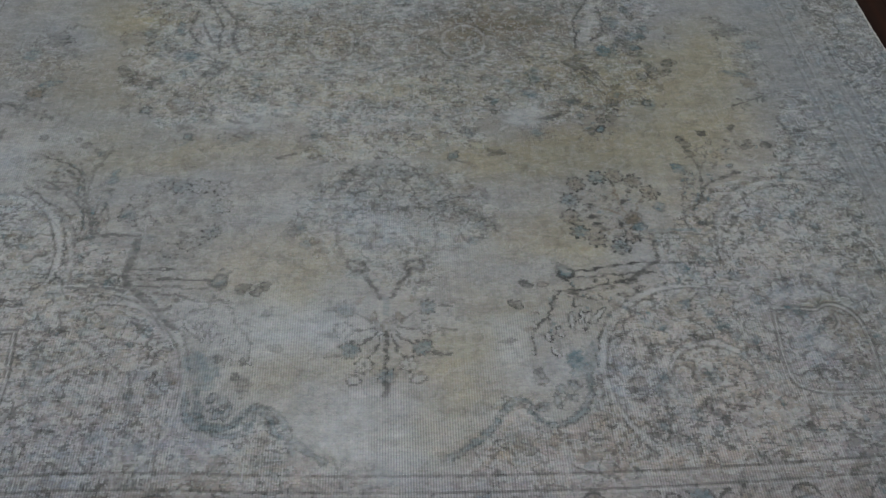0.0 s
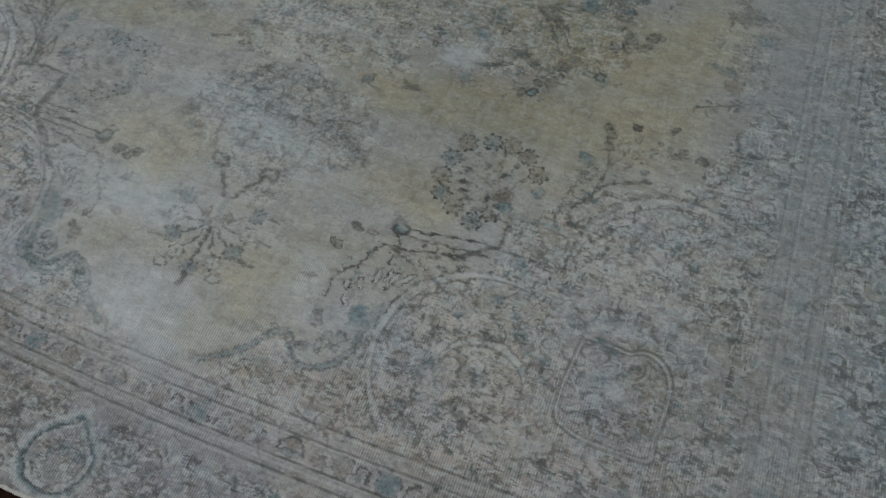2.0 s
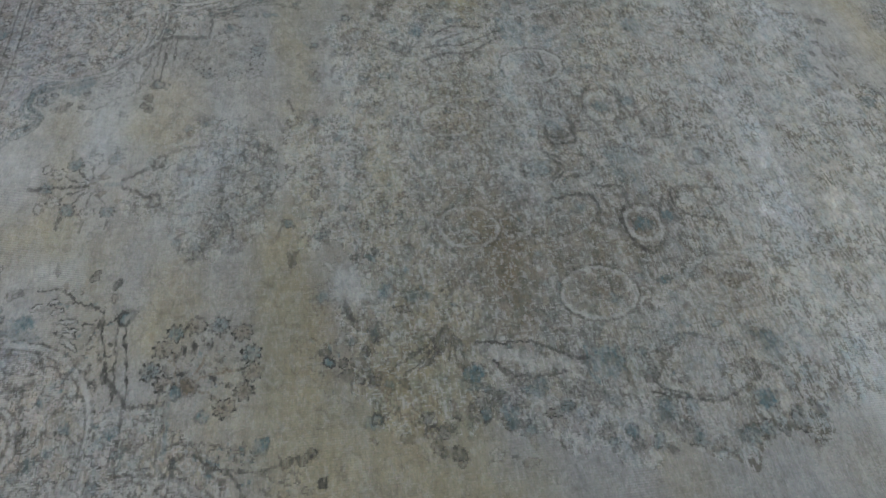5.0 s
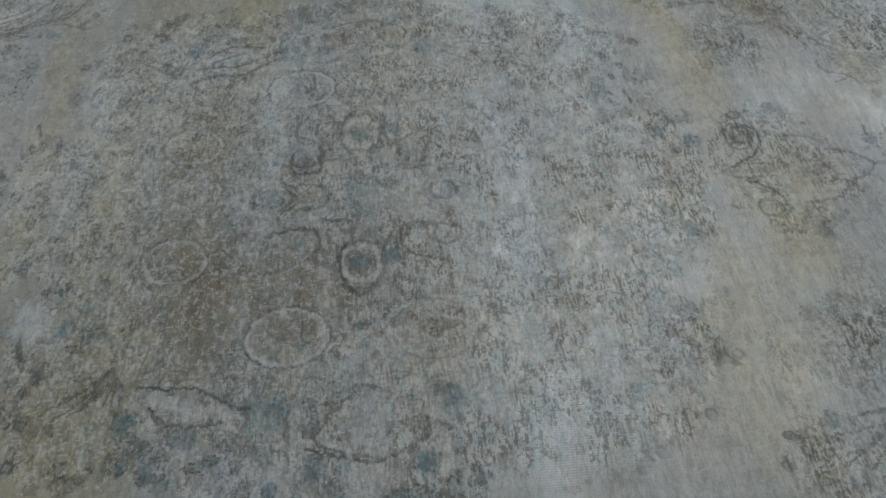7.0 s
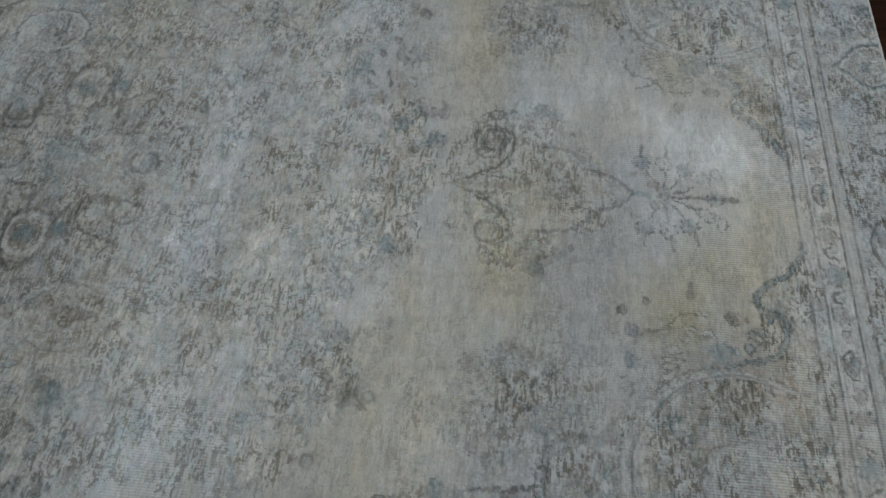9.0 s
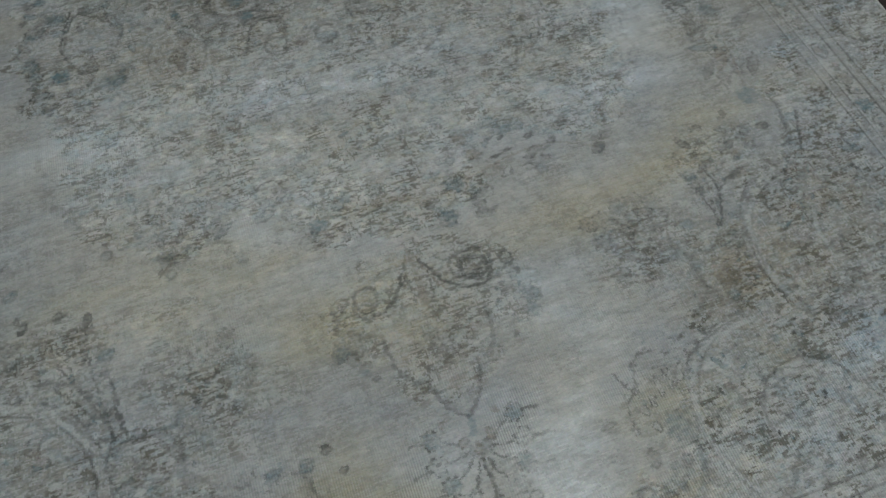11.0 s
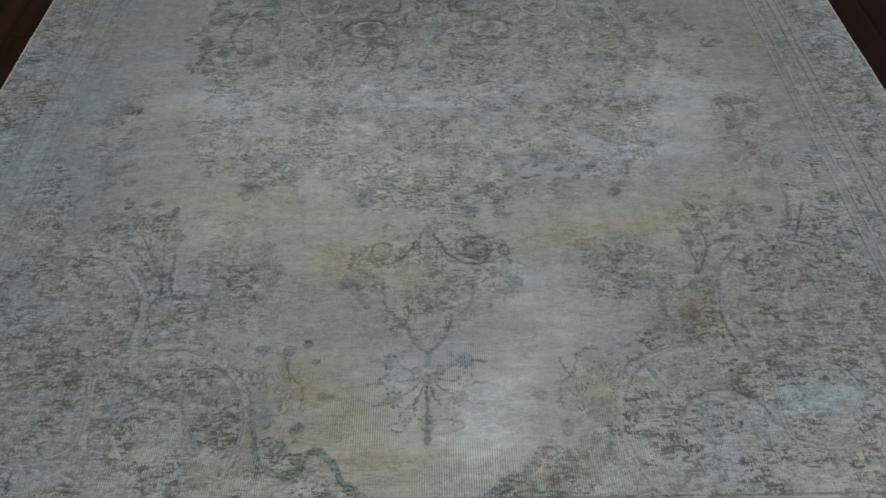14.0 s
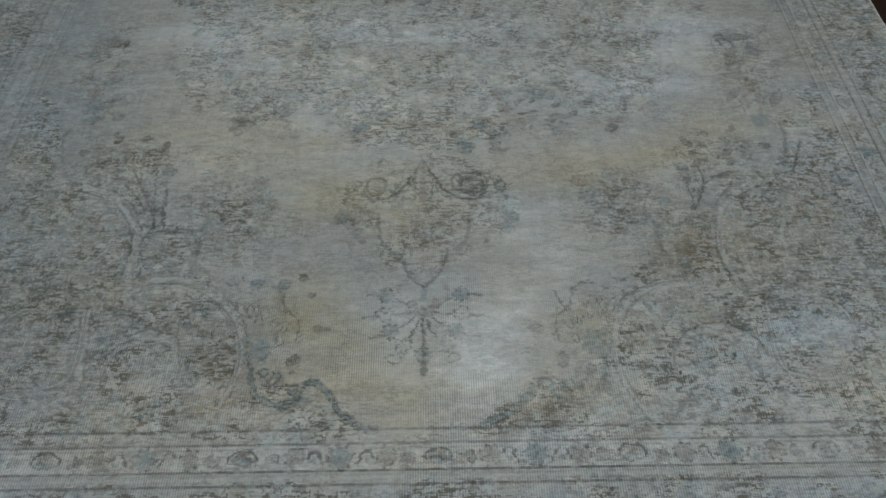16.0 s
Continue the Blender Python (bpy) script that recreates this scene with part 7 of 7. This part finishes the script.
dye_light_patch(0.45, -0.45, 0.45, 0.3, -0.18)
dye_light_patch(-0.9, -0.5, 0.3, 0.35, -0.35)
dye_light_patch(0.3, -0.5, 0.5, 0.2, -0.12)
dye_light_patch(0.9, 0.95, 0.3, 0.3, -0.22)
dye_light_patch(-0.95, 1.1, 0.25, 0.2, -0.22)
dye_light_patch(-0.1, -1.5, 0.35, 0.2, 0.12)
dye_light_patch(-0.8, -1.6, 0.4, 0.25, -0.15)
dye_light_patch(0.3, -0.1, 0.8, 0.25, -0.12)
dye_light_patch(0.6, -1.45, 0.35, 0.2, -0.12)
dye_light_patch(0.38, -0.85, 0.35, 0.16, -0.25)
dye_light_patch(0.6, -0.65, 0.2, 0.15, -0.15)
dye_light_patch(0.0, -1.88, 1.2, 0.12, -0.35)
dye_light_patch(-0.5, -1.70, 0.3, 0.14, -0.25)
dye_light_patch(1.0, -1.62, 0.3, 0.22, -0.25)
dye_light_patch(0.78, 1.32, 0.38, 0.34, -0.2)
dye_light_patch(-0.8, 1.3, 0.35, 0.34, -0.1)
dye_light_patch(-0.7, -1.75, 0.5, 0.12, -0.25)
dye_light_patch(0.95, -1.75, 0.4, 0.12, -0.25)
dye_light_patch(0.2, -1.72, 0.35, 0.1, -0.1)
dye_light_patch(1.3, 0.0, 0.25, 1.0, -0.35)
dye_light_patch(-1.3, 0.0, 0.25, 1.0, -0.35)
dye_light_patch(0.1, -0.22, 0.7, 0.22, -0.25)
dye_light_patch(-0.45, -0.75, 0.35, 0.2, -0.1)
dye_light_patch(0.35, -0.6, 0.3, 0.2, -0.08)
dye_light_patch(-0.03, -1.55, 0.22, 0.12, 0.12)
dye_light_patch(-0.3, -1.74, 0.3, 0.1, -0.06)
dye_light_patch(0.7, -1.4, 0.45, 0.25, 0.12)
dye_light_patch(-0.05, -1.53, 0.3, 0.08, -0.16)
dye_light_patch(0.9, -1.75, 0.35, 0.12, -0.15)
dye_light_patch(0.9, -1.28, 0.2, 0.15, -0.15)
dye_light_patch(-0.03, 1.38, 0.3, 0.16, 0.08)
dye_light_patch(0.63, 0.84, 0.25, 0.15, 0.1)
dye_light_patch(0.35, 0.12, 0.35, 0.15, -0.08)
dye_light_patch(-1.15, 0.15, 0.25, 0.35, -0.25)
dye_light_patch(-0.75, -0.05, 0.25, 0.2, -0.2)
dye_light_patch(0.15, 0.55, 0.5, 0.25, 0.12)
dye_light_patch(-0.03, -1.07, 0.15, 0.12, -0.2)
dye_light_patch(0.62, 0.95, 0.3, 0.25, 0.2)
dye_light_patch(0.95, 1.38, 0.2, 0.2, -0.25)
dye_light_patch(-0.5, -1.8, 0.5, 0.15, -0.22)
dye_and_light += np.where(guard & (rim > 0.03) & (rim < 0.085), 0.22, 0.0)
# dye loss and painted light together scale the knots' colour
colour *= (2.0**dye_and_light)[..., None].astype(np.float32)
# the old dyes still tinge the ground, olive here and blue there
hue = (clouds(0.22, 0.13, 131, 3) - 0.5) * np.where(spandrel | border, 1.7, 1.1)
colour *= 1 + np.clip(hue, -1, 1)[..., None] * shade(-0.11, -0.01, 0.15)
# where the design is dense
dense = np.where(medallion, 0.95, np.where(spandrel, 0.95, np.where(pendant, 0.75, np.where(border, 1.0, np.where(guard, 0.5, 0.3))))).astype(np.float32)
dense = np.maximum(dense, 0.85 * np.clip(near(0.52, 1.12, 0.2, 0.16) + near(-0.52, 1.10, 0.2, 0.16) + near(0.62, 0.9, 0.3, 0.06) * 0.5, 0, 1))
dense = np.maximum(dense, 0.7 * np.clip(near(0.95, 0.5, 0.12, 0.2) + near(-0.95, 0.5, 0.12, 0.2) + near(-0.72, 0.2, 0.16, 0.2) + near(-0.95, -0.5, 0.14, 0.2) + near(0.97, -0.5, 0.1, 0.2), 0, 1))
dense = np.maximum(dense, 0.95 * np.clip(near(0.49, 1.08, 0.16, 0.14) + near(-0.49, 1.08, 0.16, 0.14) + near(0.78, 0.9, 0.16, 0.1) + near(-0.78, 0.9, 0.16, 0.1), 0, 1) * (Y > 0))
dense = bent(dense, 0.045, 151, 0.10)
# a patchwork of small woven shapes in faded dyes, with broken dark outlines
DYES = ((1.16, 1.15, 1.12), (0.80, 0.80, 0.78), (0.84, 0.93, 0.97), (1.00, 0.95, 0.95), (1.00, 0.98, 0.88), (0.78, 0.76, 0.68), (1.0, 1.02, 1.03), (0.74, 0.84, 0.86))
for size, seed, share, edge in ((0.028, 201, 0.50, 0.34), (0.0125, 301, 0.45, 0.22)):
    gap, pick, breaks, _ = mosaic(size * 1.15, size * 0.8, seed)
    tint = np.array(DYES, np.float32)[(pick * len(DYES)).astype(int)]
    colour *= 1 + (tint - 1) * (dense * share)[..., None]
    joint = (1 - ease(gap, 0.05, 0.15)) * ease(clouds(0.03, 0.02, seed + 20, 2), 0.42, 0.62) * ease(breaks, 0.25, 0.6)
    colour = mixed(colour, shade(0.095, 0.10, 0.097), joint * dense * edge * (1 - 0.4 * white))
colour *= (1 + 0.16 * dense)[..., None]
north = ease(Y, -0.5, 0.25)
# the last of the scrollwork: broken dark curls, each beside a paler one
for size, seed, much in ((0.036, 401, 0.62), (0.022, 411, 0.55)):
    curl = clouds(size * 1.2, size, seed, 2) - 0.5
    kept = ease(clouds(0.035, 0.028, seed + 4, 2), 0.40, 0.60) * dense * (1 - 0.6 * north) * np.where(medallion, 0.6, 1.0)
    colour = mixed(colour, shade(0.45, 0.475, 0.465), 0.55 * np.clip(1 - abs(curl + 0.085) / 0.06, 0, 1) * kept)
    colour = mixed(colour, shade(0.085, 0.090, 0.085), much * np.clip(1.3 - abs(curl) / 0.045, 0, 1) * kept * (1 - 0.4 * white))
# short weft streaks, long pale warp streaks and single knots, paler and darker than their neighbours
cluster = ease(clouds(0.06, 0.05, 75, 2), 0.34, 0.62)
colour *= (1 + 0.13 * (clouds(0.045, 0.012, 91, 3) - 0.5) * 2)[..., None]
colour *= (1 + 0.06 * (ease(clouds(0.012, 0.22, 97, 2), 0.25, 0.75) - 0.5))[..., None]
colour *= 1 + ((0.07 + 0.08 * dense) * 2 * (box_mean(np.random.RandomState(93).rand(NY, NX).astype(np.float32), 5, 1) - 0.5))[..., None]
colour *= 1 + (0.22 * north * (box_mean(np.random.RandomState(98).rand(NY, NX).astype(np.float32), 13, 1) - 0.5))[..., None]
glints = np.maximum.reduce((runs(6, 3, 0.12, 81), runs(3, 3, 0.08, 82), runs(1, 7, 0.05, 83), north * runs(9, 2, 0.12, 84)))
colour = mixed(colour, shade(0.47, 0.495, 0.49), glints * (0.06 + dense * 0.46))
strokes = np.maximum.reduce((runs(6, 3, 0.10, 71), runs(4, 2, 0.07, 72), runs(3, 4, 0.06, 73), 0.8 * runs(1, 6, 0.04, 74), north * runs(7, 2, 0.13, 75)))
drawn = np.clip(dense * np.where(medallion, 0.88, 1.0) * (1 - 0.3 * white) * (1 - 0.5 * INK["light"]), 0, 1)
colour = mixed(colour, shade(0.085, 0.088, 0.083) + north[..., None] * shade(0.015, 0.006, -0.012), np.clip(strokes * (0.35 + 0.65 * cluster) * drawn * STROKES * (1 + 0.2 * north), 0, 1))
# inks, rubbed thin in streaks, paler on bleached ground and along the sunned east side
rub = (0.50 + 0.50 * ease(clouds(0.020, 0.007, 101, 2), 0.30, 0.52)) * (1 - 0.45 * white) * (1 - 0.5 * east)
rub = rub * (1 - 0.20 * ease(Y, 0.0, 0.35) * ease(0.62 - abs(Y - 0.3), 0.0, 0.45)) * (0.72 + 0.28 * ease(clouds(0.12, 0.10, 105, 2), 0.25, 0.55))
for name, tint, strength in (("light", shade(0.47, 0.495, 0.49), 0.8), ("rule", shade(0.075, 0.078, 0.073), 0.85),
                             ("pale", shade(0.47, 0.495, 0.49), 0.72), ("brown", shade(0.20, 0.165, 0.115), 0.7), ("rose", shade(0.24, 0.17, 0.165), 0.7),
                             ("blue", shade(0.105, 0.195, 0.225), 0.92), ("dark", shade(0.068, 0.072, 0.068), 1.0)):
    layer = bent(INK[name], 0.0015 if name in ("rule", "light") else 0.0055, 161, 0.016)
    if name == "blue":
        layer = layer * (0.62 + 0.38 * ease(clouds(0.010, 0.006, 171, 2), 0.35, 0.6))
    colour = mixed(colour, tint, np.clip(layer * rub * strength, 0, 1))
# worn clumps stand out from their ground
local = box_mean(box_mean(colour.mean(2), 9, 1), 9, 0)
colour *= ((local / 0.29) ** 0.16)[..., None]
# each knot took its dye a little differently
tinge = np.random.RandomState(95).randn(NY, NX, 3).astype(np.float32)
colour *= 1 + 0.022 * tinge + 0.03 * tinge[..., :1]
colour = np.clip(colour, 0.02, 0.8)
# the pile stands lower where dark dye and long use have eaten it
height = PILE + 0.0012 * (clouds(0.25, 0.25, 111) - 0.5) - 0.0016 * np.clip(INK["dark"] * 0.7 + strokes * dense * 0.5 + white * 0.4, 0, 1)


# where the pile is gone and the warp shows
bare = np.clip(near(0.0, 1.45, 0.17, 0.2) + near(0.05, -1.62, 0.16, 0.09) + 0.35 * white + 0.65 * ease(abs(Y), 1.15, 1.55), 0, 1) * ease(clouds(0.12, 0.12, 121, 2), 0.3, 0.6)


padded = np.pad(height, 1, mode="edge")
tops = (padded[1:, 1:] + padded[:-1, 1:] + padded[1:, :-1] + padded[:-1, :-1]) / 4
CX, CY = np.meshgrid(ex, ey)


def sheet(name, faces, parent, label=""):
    """The knots that a mask picks, as one pile surface with their dyes."""
    j, i = np.nonzero(faces)
    corner = j * (NX + 1) + i
    quads = np.stack([corner, corner + 1, corner + NX + 2, corner + NX + 1], 1)
    used, index = np.unique(quads, return_inverse=True)
    mesh = bpy.data.meshes.new(name)
    mesh.vertices.add(len(used))
    mesh.vertices.foreach_set("co", np.stack([CX.ravel()[used], CY.ravel()[used], tops.ravel()[used]], 1).astype(np.float32).ravel())
    mesh.loops.add(quads.size)
    mesh.loops.foreach_set("vertex_index", index.astype(np.int32).ravel())
    mesh.polygons.add(len(quads))
    mesh.polygons.foreach_set("loop_start", np.arange(0, quads.size, 4, dtype=np.int32))
    mesh.update(calc_edges=True)
    mesh.polygons.foreach_set("use_smooth", np.ones(len(quads), bool))
    rgba = np.ones((len(quads), 4), np.float32)
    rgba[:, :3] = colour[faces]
    rgba[:, 3] = bare[faces]
    mesh.attributes.new("dye", "FLOAT_COLOR", "FACE").data.foreach_set("color", rgba.ravel())
    mesh.materials.append(WOOL)
    ob = new(name, mesh)
    ob.parent = parent
    return tagged(ob, label)


rug = tagged(new("area_rug"), "worn faded grey-blue and tan floral rug on dark wood floor", "rug")
bm = bmesh.new()
box(bm, (WEST + 0.003, SOUTH + 0.003, 0.0005), (EAST - 0.003, NORTH - 0.003, PILE - 0.0045), 0.0015)
part("backing", bm, BACKING, rug, "woven cotton rug foundation")


cx, cy = X, Y
inner = (abs(cx) < FIELD_X) & (abs(cy) < FIELD_Y)
far = np.maximum(abs(cx) - FIELD_X, abs(cy) - FIELD_Y)
ring_1, ring_2 = ~inner & (far < GUARD), ~inner & (far >= GUARD)
med, pen, spa = medallion & inner, pendant & inner, spandrel & inner
pen &= ~med
sheet("medallion", med, rug, "dense floral centre medallion, brown and blue-grey")
for s in (-1, 1):
    sheet("pendant_motif", pen & (s * cy > 0), rug, "faded vase of flowers")
for sx in (-1, 1):
    for sy in (-1, 1):
        sheet("corner_motif", spa & (sx * cx > 0) & (sy * cy > 0), rug, "scrolled floral corner piece")
tree = inner & ~med & ~pen & ~spa & (((abs(cx) - 0.49) / 0.135) ** 2 + ((abs(cy) - 1.06) / 0.128) ** 2 < 1)
posy = inner & ~pen & (abs(cx) < 0.14) & (abs(cy) > 1.272) & (abs(cy) < 1.505)
for s in (-1, 1):
    sheet("flower_spray", posy & (s * cy > 0), rug, "small hanging spray of blue flowers")
    for sx in (-1, 1):
        sheet("flower_wreath", tree & (sx * cx > 0) & (s * cy > 0), rug, "round wreath of small dotted flowers")
sheet("field", inner & ~med & ~pen & ~spa & ~tree & ~posy, rug, "open tan and grey-blue ground, bleached in patches")
ends = abs(cy) - FIELD_Y > abs(cx) - FIELD_X
for s in (-1, 1):
    sheet("guard_border", ring_1 & ends & (s * cy > 0), rug, "narrow guard stripe with small blue flowers")
    sheet("guard_border", ring_1 & ~ends & (s * cx > 0), rug, "narrow guard stripe with small blue flowers")
    for along, out, mask, lead in ((cx, s * cy - FIELD_Y, ends & (s * cy > 0), 0.61 if s > 0 else -0.055), (cy, s * cx - FIELD_X, ~ends & (s * cx > 0), 0.05 if s > 0 else 0.143)):
        drop = ((along - lead + 0.5) % 1.0 - 0.5) / 0.088
        drop = ring_2 & mask & (drop**2 + ((out - 0.225) / 0.095) ** 2 < 1)
        band = sheet("main_border", ring_2 & mask & ~drop, rug, "wide worn border with palmettes")
        for k in (-2, -1, 0, 1, 2):
            piece = drop & (abs(along - lead - k) < 0.2)
            if piece.sum() > 200:
                sheet("palmette", piece, band, "drop-shaped palmette with pale double outline")


def cord(name, start, end, radius, parent, label, seed):
    """A wrapped edge cord, a little uneven."""
    rng = random.Random(seed)
    a, b = Vector(start), Vector(end)
    steps = int((b - a).length / 0.012)
    side = Vector((0, 0, 1)).cross((b - a).normalized())
    bm = bmesh.new()
    last = None
    wander = 0.0
    for k in range(steps + 1):
        wander = 0.93 * wander + rng.uniform(-0.0006, 0.0006)
        mid = a + (b - a) * (k / steps) + side * wander
        r = radius * (1 + 0.16 * (k % 2) + rng.uniform(-0.08, 0.08))
        now = [bm.verts.new(mid + side * r * math.cos(t * math.pi / 4) + Vector((0, 0, r * math.sin(t * math.pi / 4)))) for t in range(8)]
        if last:
            for m in range(8):
                bm.faces.new((last[m], last[(m + 1) % 8], now[(m + 1) % 8], now[m]))
        else:
            bm.faces.new(now)
        last = now
    bm.faces.new(last[::-1])
    bmesh.ops.recalc_face_normals(bm, faces=bm.faces)
    return part(name, bm, CORD, parent, label)


for n, (side, end) in enumerate(((WEST, SOUTH), (EAST, NORTH))):
    cord("selvedge", (side, SOUTH, 0.0048), (side, NORTH, 0.0048), 0.0042, rug, "pale overcast side cord", n)
    cord("end_binding", (WEST, end, 0.0048), (EAST, end, 0.0048), 0.0042, rug, "worn pale end binding", n + 2)

# ---- floorboards ----
floor = tagged(new("floor"), "dark reddish-brown varnished wood plank floor", "floor", kind="structure")
bm = bmesh.new()
box(bm, (-ROOM_X, -ROOM_Y, -0.06), (ROOM_X, ROOM_Y, -0.004))
part("subfloor", bm, GAP, floor, "dark subfloor under the boards")
PLANK = 0.125
rng = random.Random(7)
shared = {}


def plank_mesh(long):
    """One board; boards of one length share a mesh."""
    if long not in shared:
        bm = bmesh.new()
        box(bm, (-PLANK / 2 + 0.0008, 0, -0.02), (PLANK / 2 - 0.0008, long - 0.0016, 0.0), 0.0012)
        mesh = bpy.data.meshes.new("plank")
        bm.to_mesh(mesh)
        bm.free()
        mesh.materials.append(WOOD)
        shared[long] = mesh
    return shared[long]


columns = int(2 * ROOM_X / PLANK)
for k in range(columns + 1):
    x = -ROOM_X + PLANK * (k + 0.5)
    if x > ROOM_X:
        break
    y = -ROOM_Y - rng.choice((0.0, 0.4, 0.8, 1.2, 1.6))
    while y < ROOM_Y:
        long = rng.choice((1.2, 1.6, 2.0, 2.4))
        board = new("plank", plank_mesh(long))
        board.location, board.parent = (x, y, 0.0), floor
        y += long
